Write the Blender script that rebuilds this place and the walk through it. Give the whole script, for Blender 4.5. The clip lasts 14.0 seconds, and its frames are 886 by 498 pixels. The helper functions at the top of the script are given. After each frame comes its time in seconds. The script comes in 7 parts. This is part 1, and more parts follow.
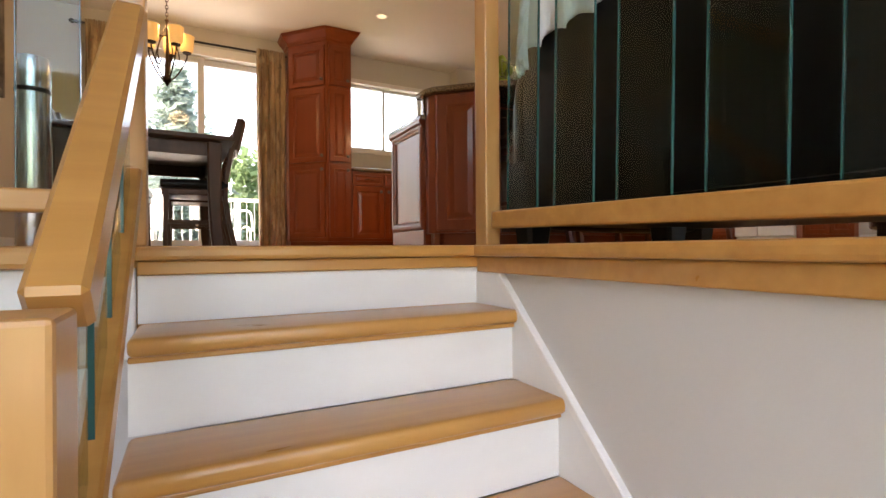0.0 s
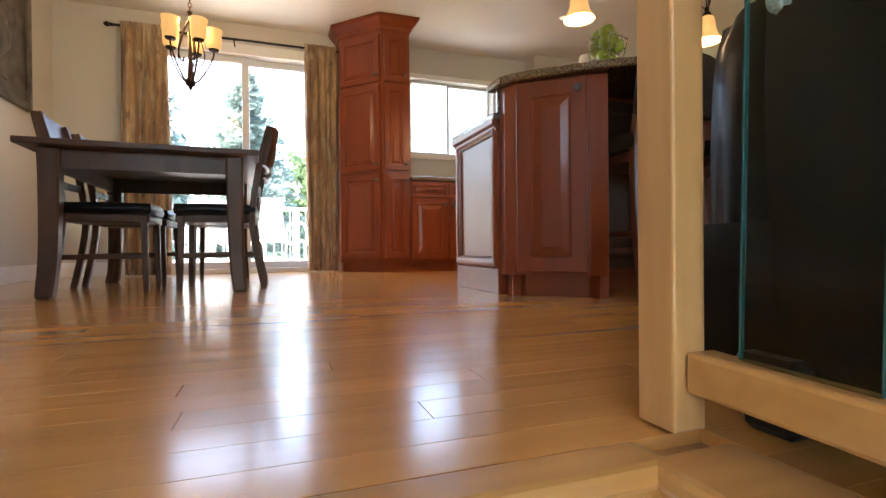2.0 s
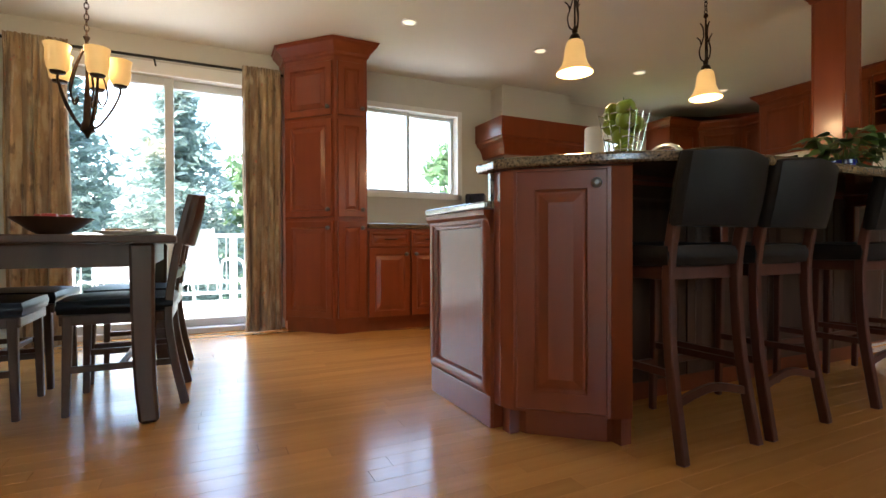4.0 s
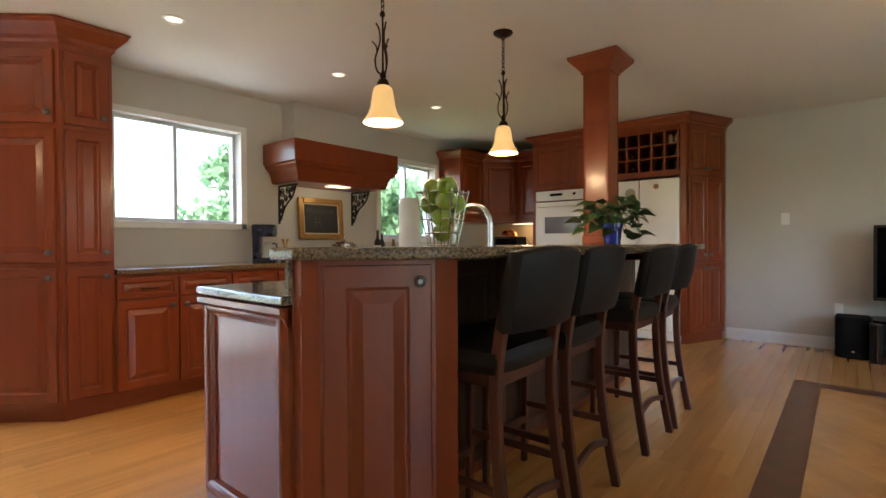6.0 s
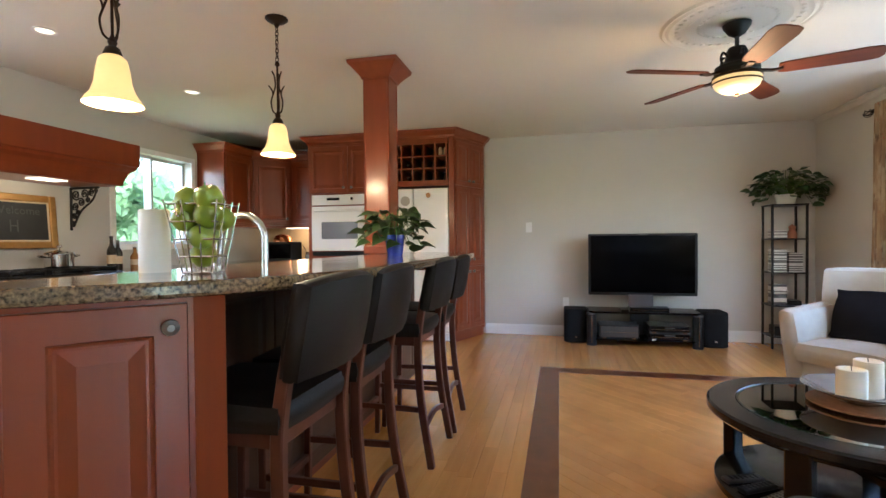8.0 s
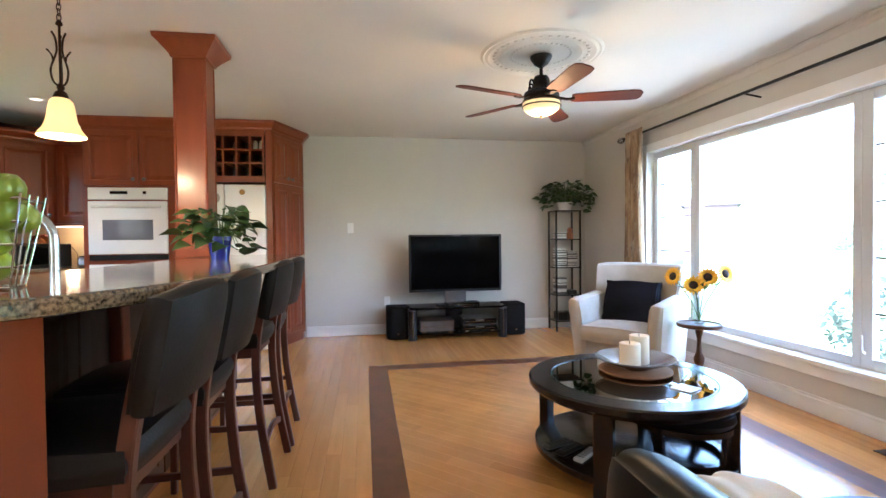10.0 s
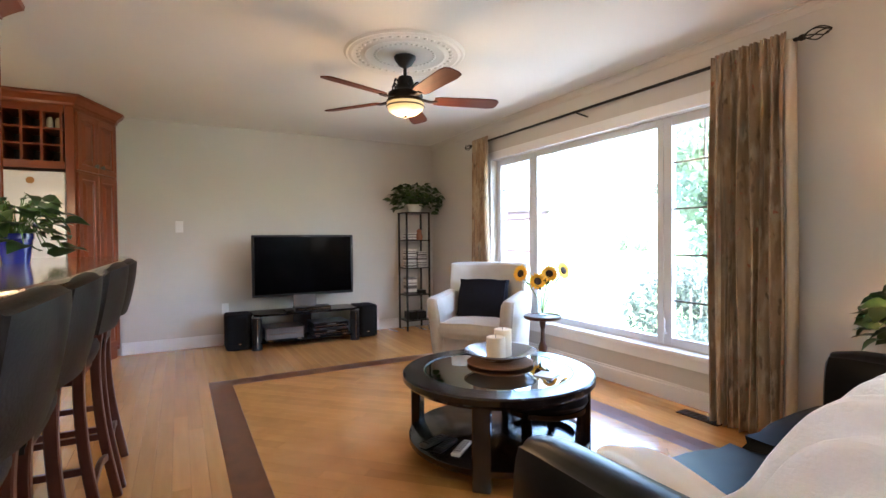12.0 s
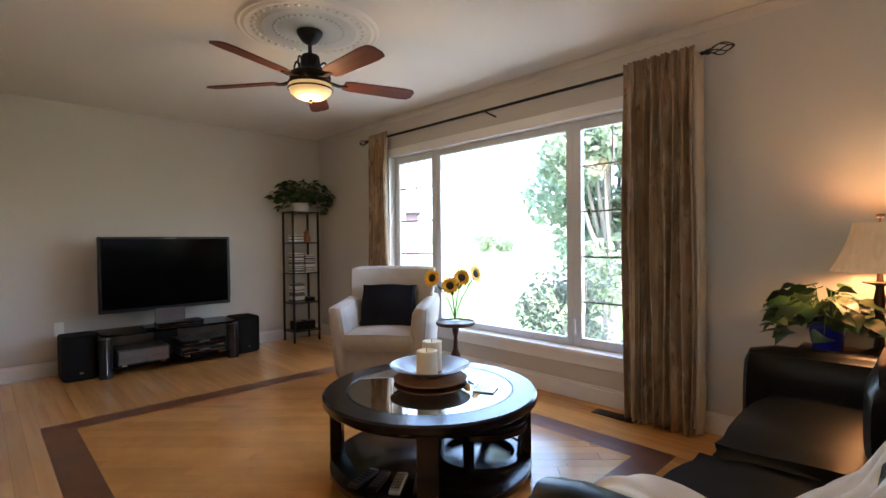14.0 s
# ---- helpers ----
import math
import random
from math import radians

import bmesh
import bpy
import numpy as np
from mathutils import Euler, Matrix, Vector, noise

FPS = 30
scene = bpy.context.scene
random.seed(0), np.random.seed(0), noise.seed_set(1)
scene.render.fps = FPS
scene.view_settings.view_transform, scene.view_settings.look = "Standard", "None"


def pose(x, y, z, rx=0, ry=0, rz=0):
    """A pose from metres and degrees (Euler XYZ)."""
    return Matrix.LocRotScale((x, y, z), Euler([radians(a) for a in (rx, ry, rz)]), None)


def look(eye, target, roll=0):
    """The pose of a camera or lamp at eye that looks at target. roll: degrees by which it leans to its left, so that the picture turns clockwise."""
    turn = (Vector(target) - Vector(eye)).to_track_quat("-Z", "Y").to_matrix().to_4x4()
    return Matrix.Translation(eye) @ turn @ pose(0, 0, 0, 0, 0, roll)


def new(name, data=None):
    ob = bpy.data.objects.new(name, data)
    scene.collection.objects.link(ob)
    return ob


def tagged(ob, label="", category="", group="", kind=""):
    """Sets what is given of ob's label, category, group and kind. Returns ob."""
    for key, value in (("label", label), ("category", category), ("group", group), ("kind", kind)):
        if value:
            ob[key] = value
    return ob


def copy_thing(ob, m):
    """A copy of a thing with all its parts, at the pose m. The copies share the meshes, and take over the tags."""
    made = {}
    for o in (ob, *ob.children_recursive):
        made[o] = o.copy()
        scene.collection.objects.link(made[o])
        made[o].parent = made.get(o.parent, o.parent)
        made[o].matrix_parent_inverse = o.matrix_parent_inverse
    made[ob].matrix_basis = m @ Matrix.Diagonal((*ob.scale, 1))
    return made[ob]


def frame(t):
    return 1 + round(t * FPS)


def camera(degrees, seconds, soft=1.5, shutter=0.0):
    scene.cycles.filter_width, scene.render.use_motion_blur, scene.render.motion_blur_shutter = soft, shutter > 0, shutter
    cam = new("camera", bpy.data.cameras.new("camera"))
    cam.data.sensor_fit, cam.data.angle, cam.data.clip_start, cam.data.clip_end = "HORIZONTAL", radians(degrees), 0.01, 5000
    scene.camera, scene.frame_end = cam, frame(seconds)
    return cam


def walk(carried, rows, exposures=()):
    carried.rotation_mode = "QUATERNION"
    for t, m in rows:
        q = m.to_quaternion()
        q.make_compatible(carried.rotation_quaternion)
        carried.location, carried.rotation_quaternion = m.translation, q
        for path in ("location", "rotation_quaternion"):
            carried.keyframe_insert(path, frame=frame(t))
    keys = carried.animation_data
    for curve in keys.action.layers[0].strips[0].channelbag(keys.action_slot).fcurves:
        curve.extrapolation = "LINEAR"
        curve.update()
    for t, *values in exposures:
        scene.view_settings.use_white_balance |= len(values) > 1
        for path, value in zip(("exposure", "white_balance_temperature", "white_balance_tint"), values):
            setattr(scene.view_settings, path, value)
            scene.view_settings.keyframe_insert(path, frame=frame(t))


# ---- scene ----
cam = camera(85.1, 14.0)
PATH = [
    (0, (0.079, 0.068, -0.008), (0.996, 1.846, -0.006), -0.4),
    (0.5, (0.201, 0.236, 0.012), (0.999, 2.07, 0.013), -0.3),
    (1, (0.299, 0.45, 0.058), (1.002, 2.322, 0.054), -0.6),
    (1.5, (0.369, 0.675, 0.141), (1.03, 2.563, 0.135), -0.6),
    (2, (0.407, 0.848, 0.241), (1.067, 2.736, 0.23), -0.5),
    (4.5, (0.499, 1.478, 0.84), (1.509, 3.205, 0.818), -0.1),
    (5, (0.546, 1.55, 0.931), (1.739, 3.155, 0.909), -0.1),
    (5.5, (0.594, 1.621, 1.014), (1.961, 3.081, 0.987), -0.1),
    (6, (0.633, 1.709, 1.067), (2.164, 2.996, 1.043), -0.3),
    (6.5, (0.659, 1.763, 1.112), (2.331, 2.859, 1.083), -0.4),
    (7, (0.71, 1.776, 1.134), (2.491, 2.687, 1.103), -0.4),
    (7.5, (0.77, 1.815, 1.136), (2.645, 2.511, 1.11), -0.5),
    (8, (0.798, 1.852, 1.139), (2.742, 2.321, 1.108), -0.5),
    (8.5, (0.8, 1.899, 1.143), (2.784, 2.143, 1.112), -0.5),
    (9, (0.789, 1.952, 1.155), (2.788, 1.988, 1.121), -0.6),
    (11.5, (0.843, 2.171, 1.141), (2.677, 1.374, 1.102), -0.5),
    (12, (0.918, 2.214, 1.139), (2.673, 1.255, 1.101), -0.5),
    (12.5, (0.983, 2.24, 1.144), (2.652, 1.139, 1.104), -0.5),
    (13, (1.081, 2.266, 1.15), (2.663, 1.042, 1.113), -0.5),
    (13.5, (1.204, 2.292, 1.142), (2.692, 0.957, 1.106), -0.5),
    (14, (1.335, 2.285, 1.147), (2.773, 0.896, 1.111), -0.6),
]
EXPOSURES = [(0.0, 3.85, 8500, 22), (1.0, 3.9, 8300, 21), (2.2, 4.2, 6700, 14), (4.5, 3.85, 6350, 9), (6.5, 4.2, 5950, 8), (7.5, 4.55, 5700, 8), (9.0, 5.05, 5300, 8), (11.5, 4.9, 5500, 11), (12.5, 4.65, 5850, 13), (14.0, 3.95, 6000, 13)]
walk(cam, [(t, look(eye, target, roll)) for t, eye, target, roll in PATH], EXPOSURES)
SKY, SUN = 0.15, 1.5
SHADE_GLOW, PENDANT_W, DOWN_W, CHAND_W, FAN_W, LAMP_W, HOOD_W = 0.036, 0.9, 1.0, 1.5, 0.9, 1.0, 0.08
FAN_TURN = 109

# ---- world and light ----
world = bpy.data.worlds.new("sky")
scene.world = world
world.use_nodes = True
wn, wl = world.node_tree.nodes, world.node_tree.links
wn.clear()
sky = wn.new("ShaderNodeTexSky")
sky.sky_type, sky.sun_disc = "NISHITA", False
sky.sun_elevation, sky.sun_rotation, sky.air_density, sky.dust_density = radians(57), radians(273), 1.0, 3.0
wbg, wout = wn.new("ShaderNodeBackground"), wn.new("ShaderNodeOutputWorld")
wbg.inputs["Strength"].default_value = SKY
wl.new(sky.outputs["Color"], wbg.inputs["Color"])
wl.new(wbg.outputs["Background"], wout.inputs["Surface"])
sun_data = bpy.data.lights.new("sun", "SUN")
sun_data.energy, sun_data.angle, sun_data.color = SUN, radians(12), (1.0, 0.95, 0.88)
sun_lamp = new("sun", sun_data)
sun_lamp.matrix_world = look((0, 0, 30), (19, -1, 0))


def point_lamp(name, where, watts, color=(1.0, 0.66, 0.34), size=0.05):
    d = bpy.data.lights.new(name, "POINT")
    d.energy, d.color, d.shadow_soft_size = watts, color, size
    ob = new(name, d)
    ob.location = where
    return ob


# ---- materials ----
def material(name, color, rough=0.5, metal=0.0, other=None, scale=(6, 6, 6), detail=0.5, bump=0.0, bump_scale=60.0, coat=0.0,
             per_object=0.0, island=0.0, rough_var=0.12, emit=None, emit_power=0.0, sheen=0.0, grain=0.0):
    m = bpy.data.materials.new(name)
    m.use_nodes = True
    n, l = m.node_tree.nodes, m.node_tree.links
    b = n["Principled BSDF"]
    b.inputs["Roughness"].default_value, b.inputs["Metallic"].default_value = rough, metal
    b.inputs["Coat Weight"].default_value, b.inputs["Coat Roughness"].default_value = coat, 0.12
    b.inputs["Sheen Weight"].default_value = sheen
    co = n.new("ShaderNodeTexCoord")
    mp = n.new("ShaderNodeMapping")
    mp.inputs["Scale"].default_value = scale
    l.new(co.outputs["Object"], mp.inputs["Vector"])
    nz = n.new("ShaderNodeTexNoise")
    nz.inputs["Scale"].default_value, nz.inputs["Detail"].default_value = 1.0, 6.0
    l.new(mp.outputs["Vector"], nz.inputs["Vector"])
    if other is None:
        other = tuple(c * 0.82 for c in color)
    ramp = n.new("ShaderNodeValToRGB")
    ramp.color_ramp.elements[0].position, ramp.color_ramp.elements[1].position = 0.5 - detail / 2, 0.5 + detail / 2
    ramp.color_ramp.elements[0].color, ramp.color_ramp.elements[1].color = (*other, 1), (*color, 1)
    l.new(nz.outputs["Fac"], ramp.inputs["Fac"])
    last = ramp.outputs["Color"]
    if per_object or island:
        hsv = n.new("ShaderNodeHueSaturation")
        rnd = n.new("ShaderNodeMapRange")
        k = per_object or island
        rnd.inputs["To Min"].default_value, rnd.inputs["To Max"].default_value = 1 - k, 1 + k
        if per_object:
            l.new(n.new("ShaderNodeObjectInfo").outputs["Random"], rnd.inputs["Value"])
        else:
            l.new(n.new("ShaderNodeNewGeometry").outputs["Random Per Island"], rnd.inputs["Value"])
        l.new(rnd.outputs["Result"], hsv.inputs["Value"])
        l.new(last, hsv.inputs["Color"])
        last = hsv.outputs["Color"]
    l.new(last, b.inputs["Base Color"])
    if rough_var:
        mr = n.new("ShaderNodeMapRange")
        mr.inputs["To Min"].default_value, mr.inputs["To Max"].default_value = max(0.02, rough - rough_var / 2), min(1, rough + rough_var / 2)
        l.new(nz.outputs["Fac"], mr.inputs["Value"])
        l.new(mr.outputs["Result"], b.inputs["Roughness"])
    if bump:
        fine = n.new("ShaderNodeTexNoise")
        fine.inputs["Scale"].default_value, fine.inputs["Detail"].default_value = bump_scale, 4.0
        src = co.outputs["Object"]
        if grain:
            mg = n.new("ShaderNodeMapping")
            mg.inputs["Scale"].default_value = tuple(s / max(scale) * grain for s in scale)
            l.new(src, mg.inputs["Vector"])
            src = mg.outputs["Vector"]
        l.new(src, fine.inputs["Vector"])
        bp = n.new("ShaderNodeBump")
        bp.inputs["Strength"].default_value, bp.inputs["Distance"].default_value = bump, 0.004
        l.new(fine.outputs["Fac"], bp.inputs["Height"])
        l.new(bp.outputs["Normal"], b.inputs["Normal"])
    if emit:
        b.inputs["Emission Color"].default_value, b.inputs["Emission Strength"].default_value = (*emit, 1), emit_power
    return m


def glass_material(name, color=(1, 1, 1), rough=0.0, thin=True, gloss=0.08):
    """Clear thin glass: see-through with a mirror gloss that grows at grazing angles."""
    m = bpy.data.materials.new(name)
    m.use_nodes = True
    n, l = m.node_tree.nodes, m.node_tree.links
    n.clear()
    tr, gl, mx, fr, out = (n.new(k) for k in ("ShaderNodeBsdfTransparent", "ShaderNodeBsdfGlossy", "ShaderNodeMixShader", "ShaderNodeLayerWeight", "ShaderNodeOutputMaterial"))
    tr.inputs["Color"].default_value = (*color, 1)
    gl.inputs["Roughness"].default_value = rough
    fr.inputs["Blend"].default_value = 0.5
    steep, lift = n.new("ShaderNodeMath"), n.new("ShaderNodeMath")
    steep.operation, steep.inputs[1].default_value = "POWER", 4.0
    lift.operation, lift.inputs[1].default_value, lift.inputs[2].default_value = "MULTIPLY_ADD", 0.85, 0.5 * gloss
    l.new(fr.outputs["Facing"], steep.inputs[0])
    l.new(steep.outputs["Value"], lift.inputs[0])
    l.new(lift.outputs["Value"], mx.inputs["Fac"])
    l.new(tr.outputs["BSDF"], mx.inputs[1])
    l.new(gl.outputs["BSDF"], mx.inputs[2])
    l.new(mx.outputs["Shader"], out.inputs["Surface"])
    return m


WALL = material("wall_paint", (0.57, 0.54, 0.49), 0.75, other=(0.545, 0.515, 0.465), scale=(2, 2, 2), bump=0.08, bump_scale=180)
CEIL = material("ceiling_paint", (0.75, 0.725, 0.65), 0.85, other=(0.72, 0.695, 0.62), scale=(1.5, 1.5, 1.5), bump=0.1, bump_scale=140)
WHITE = material("white_trim_paint", (0.80, 0.79, 0.77), 0.4, other=(0.75, 0.74, 0.72), scale=(3, 3, 3), bump=0.03, bump_scale=90)
VINYL = material("white_vinyl", (0.62, 0.645, 0.68), 0.4, other=(0.58, 0.60, 0.635), scale=(3, 3, 3))
RISER = material("riser_paint", (0.78, 0.78, 0.77), 0.5, other=(0.70, 0.70, 0.69), scale=(3, 8, 8), bump=0.05, bump_scale=70)
STAIRWALL = material("stairwell_paint", (0.60, 0.585, 0.57), 0.7, other=(0.56, 0.545, 0.53), scale=(2, 2, 2), bump=0.06, bump_scale=160)
MAPLE = material("maple_boards", (0.68, 0.33, 0.092), 0.24, other=(0.57, 0.262, 0.068), scale=(1.6, 22, 22), bump=0.015, bump_scale=30, coat=0.4, per_object=0.10, grain=1.0)
MAPLE2 = material("maple_boards_far", (0.68, 0.33, 0.092), 0.24, other=(0.57, 0.262, 0.068), scale=(1.6, 22, 22), bump=0.015, bump_scale=30, coat=0.65, island=0.10, grain=1.0)
MAPLE3 = material("maple_diagonal_boards", (0.69, 0.335, 0.092), 0.24, other=(0.55, 0.25, 0.062), scale=(5, 5, 5), bump=0.02, bump_scale=30, coat=0.6, island=0.11)
WALNUT = material("walnut_border", (0.21, 0.085, 0.036), 0.36, other=(0.135, 0.052, 0.022), scale=(8, 8, 8), coat=0.1, island=0.12)
OAK = material("honey_maple_trim", (0.56, 0.285, 0.085), 0.3, other=(0.44, 0.20, 0.052), scale=(3, 26, 26), bump=0.06, bump_scale=40, coat=0.25, grain=1.0)
OAKV = material("honey_maple_posts", (0.58, 0.32, 0.12), 0.32, other=(0.47, 0.235, 0.075), scale=(26, 26, 3), bump=0.06, bump_scale=40, coat=0.25, grain=1.0)
CHERRY = material("cherry_cabinet_wood", (0.235, 0.048, 0.0125), 0.30, other=(0.172, 0.033, 0.009), scale=(14, 14, 1.6), detail=0.7, coat=0.15, per_object=0.06, rough_var=0.03)
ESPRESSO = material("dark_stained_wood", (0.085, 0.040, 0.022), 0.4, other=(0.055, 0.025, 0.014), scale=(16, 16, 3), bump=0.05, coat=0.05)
STOOLWOOD = material("stool_mahogany", (0.115, 0.036, 0.020), 0.35, other=(0.075, 0.022, 0.012), scale=(20, 20, 3), bump=0.05, coat=0.2)
BLADEWOOD = material("fan_blade_wood", (0.13, 0.038, 0.020), 0.6, other=(0.085, 0.024, 0.012), scale=(3, 24, 24), bump=0.05)
BLACKWOOD = material("black_coffee_wood", (0.013, 0.009, 0.009), 0.24, other=(0.008, 0.006, 0.006), scale=(6, 6, 20), coat=0.35)
LEATHER = material("black_leather", (0.0055, 0.005, 0.0055), 0.34, other=(0.0035, 0.0035, 0.0035), scale=(5, 5, 5), rough_var=0.06)
STOOLHIDE = material("dark_brown_leather", (0.020, 0.0145, 0.012), 0.46, other=(0.013, 0.0095, 0.008), scale=(8, 8, 8), bump=0.2, bump_scale=130)
GRANITE = material("brown_granite", (0.27, 0.175, 0.092), 0.10, other=(0.028, 0.018, 0.011), scale=(120, 120, 120), detail=0.34, coat=0.5, rough_var=0.04)
IRON = material("bronze_iron", (0.040, 0.022, 0.014), 0.45, metal=0.7, other=(0.022, 0.012, 0.008), scale=(30, 30, 30), bump=0.1)
BLACKIRON = material("black_iron", (0.016, 0.016, 0.017), 0.5, metal=0.5, scale=(30, 30, 30), bump=0.1)
STEEL = material("brushed_steel", (0.62, 0.63, 0.65), 0.24, metal=1.0, other=(0.52, 0.53, 0.55), scale=(40, 40, 2))
CHROME = material("chrome", (0.75, 0.75, 0.76), 0.09, metal=1.0, scale=(10, 10, 10), rough_var=0.04)
WHITEGOODS = material("white_enamel", (0.80, 0.79, 0.76), 0.22, other=(0.77, 0.76, 0.73), scale=(2, 2, 2), coat=0.3)
PLASTIC = material("black_plastic", (0.012, 0.012, 0.013), 0.3, scale=(8, 8, 8))
SCREEN = material("dark_glass_screen", (0.002, 0.002, 0.0025), 0.12, scale=(3, 3, 3), rough_var=0.02)
SPEAKER = material("speaker_cloth", (0.008, 0.008, 0.009), 0.9, scale=(50, 50, 50), bump=0.4, bump_scale=400)
CREAM = material("cream_upholstery", (0.39, 0.355, 0.305), 0.85, other=(0.34, 0.31, 0.265), scale=(14, 14, 14), bump=0.25, bump_scale=260, sheen=0.1)
NAVY = material("navy_cushion_cloth", (0.006, 0.007, 0.013), 0.85, other=(0.004, 0.005, 0.009), scale=(20, 20, 20), bump=0.3, bump_scale=260)
THROW = material("white_fleece", (0.88, 0.88, 0.89), 0.95, other=(0.83, 0.83, 0.84), scale=(18, 18, 18), bump=0.5, bump_scale=150, sheen=0.5)
THROW2 = material("cream_fleece", (0.84, 0.77, 0.66), 0.95, other=(0.78, 0.69, 0.56), scale=(18, 18, 18), bump=0.4, bump_scale=150, sheen=0.5)
WAX = material("ivory_wax", (0.82, 0.74, 0.58), 0.5, other=(0.78, 0.69, 0.53), scale=(10, 10, 10))
WAXWHITE = material("white_wax", (0.82, 0.78, 0.72), 0.45, other=(0.78, 0.74, 0.68), scale=(10, 10, 10))
LEAF = material("pothos_leaf", (0.040, 0.095, 0.022), 0.42, other=(0.022, 0.056, 0.014), scale=(12, 12, 12), island=0.35, coat=0.1)


def outdoor_leaf(name, color, other):
    """Thin leaves that let daylight through."""
    m = material(name, color, 0.7, other=other, scale=(2, 2, 2), island=0.3)
    n, l = m.node_tree.nodes, m.node_tree.links
    b, out = n["Principled BSDF"], n["Material Output"]
    b.inputs["Specular IOR Level"].default_value = 0.2
    tl, mx = n.new("ShaderNodeBsdfTranslucent"), n.new("ShaderNodeMixShader")
    mx.inputs["Fac"].default_value = 0.62
    l.new(b.inputs["Base Color"].links[0].from_socket, tl.inputs["Color"])
    l.new(b.outputs["BSDF"], mx.inputs[1])
    l.new(tl.outputs["BSDF"], mx.inputs[2])
    l.new(mx.outputs["Shader"], out.inputs["Surface"])
    return m


LEAF2 = outdoor_leaf("spruce_needles", (0.24, 0.31, 0.285), (0.19, 0.245, 0.225))
LEAF3 = outdoor_leaf("broad_leaves", (0.155, 0.235, 0.125), (0.11, 0.175, 0.085))
LEAF4 = outdoor_leaf("pale_garden_leaves", (0.37, 0.43, 0.31), (0.30, 0.36, 0.25))
LEAF5 = outdoor_leaf("silvery_shrub_leaves", (0.115, 0.14, 0.118), (0.09, 0.11, 0.092))
BARK = material("bark", (0.30, 0.26, 0.22), 0.9, other=(0.22, 0.185, 0.155), scale=(12, 12, 3), bump=0.6, bump_scale=30)
COFFEEBLUE = material("navy_glossy_plastic", (0.009, 0.011, 0.030), 0.28, other=(0.007, 0.008, 0.022), scale=(20, 20, 20))
BLUEPOT = material("blue_glazed_pot", (0.012, 0.022, 0.30), 0.18, other=(0.010, 0.016, 0.22), scale=(8, 8, 8), coat=0.5)
APPLE = material("green_apple", (0.25, 0.31, 0.022), 0.3, other=(0.18, 0.235, 0.016), scale=(16, 16, 16), per_object=0.12, coat=0.2)
PETAL = material("sunflower_petal", (0.85, 0.50, 0.010), 0.6, other=(0.75, 0.36, 0.006), scale=(20, 20, 20), island=0.15)
SEEDS = material("sunflower_seeds", (0.030, 0.016, 0.010), 0.9, scale=(60, 60, 60), bump=0.8, bump_scale=300)
STEM = material("green_stem", (0.075, 0.15, 0.03), 0.6, scale=(20, 20, 20))
GOLD = material("gilt_frame", (0.40, 0.22, 0.06), 0.4, metal=0.4, other=(0.28, 0.15, 0.04), scale=(14, 14, 14), bump=0.15)
SLATE = material("chalkboard", (0.020, 0.021, 0.022), 0.75, other=(0.030, 0.031, 0.032), scale=(5, 5, 5))
CHALK = material("chalk", (0.075, 0.075, 0.075), 0.9)
RUSH = material("woven_placemat", (0.30, 0.145, 0.06), 0.8, other=(0.20, 0.09, 0.035), scale=(40, 40, 40), bump=0.8, bump_scale=160)
DISHMETAL = material("polished_grey_dish", (0.40, 0.38, 0.36), 0.22, metal=0.55, other=(0.30, 0.285, 0.27), scale=(10, 10, 10))
PEWTER = material("dark_pewter", (0.16, 0.15, 0.15), 0.3, metal=0.8, scale=(10, 10, 10))
TILE = material("warm_backsplash", (0.55, 0.44, 0.30), 0.5, other=(0.48, 0.37, 0.25), scale=(4, 4, 4))
SHADE = material("alabaster_shade", (0.85, 0.62, 0.32), 0.4, emit=(1.0, 0.54, 0.17), emit_power=SHADE_GLOW)
BOWL = material("alabaster_bowl", (0.85, 0.66, 0.38), 0.4, emit=(1.0, 0.60, 0.22), emit_power=0.7 * SHADE_GLOW)
LAMPSHADE = material("linen_lampshade", (0.80, 0.60, 0.40), 0.8, emit=(1.0, 0.55, 0.22), emit_power=1.2 * SHADE_GLOW / 6, scale=(60, 60, 4), bump=0.2, bump_scale=200)
BULB = material("bulb_glow", (1, 0.9, 0.7), 0.4, emit=(1.0, 0.80, 0.52), emit_power=SHADE_GLOW * 2.5)
DECK = material("bleached_deck", (0.58, 0.56, 0.53), 0.8, other=(0.48, 0.46, 0.44), scale=(2, 20, 2), per_object=0.1)
PATIOCLOTH = material("patio_sling_cloth", (0.36, 0.36, 0.35), 0.8, scale=(20, 20, 20))
GRASS = material("lawn", (0.11, 0.17, 0.05), 0.9, other=(0.075, 0.12, 0.035), scale=(0.6, 0.6, 0.6), bump=0.6, bump_scale=20)
ASPHALT = material("pale_driveway", (0.24, 0.237, 0.23), 0.9, other=(0.20, 0.197, 0.19), scale=(0.8, 0.8, 0.8), bump=0.4, bump_scale=40)
BRICKWALL = material("house_siding", (0.15, 0.10, 0.115), 0.85, other=(0.12, 0.078, 0.092), scale=(1, 1, 8))
ROOFING = material("roof_shingle", (0.11, 0.095, 0.115), 0.9, scale=(3, 3, 3))
PICTURE = material("bronze_relief", (0.17, 0.15, 0.13), 0.45, metal=0.4, other=(0.06, 0.052, 0.045), scale=(9, 9, 9), detail=0.3, bump=0.6, bump_scale=25)
TERRACOTTA = material("terracotta", (0.42, 0.17, 0.09), 0.7, scale=(10, 10, 10))
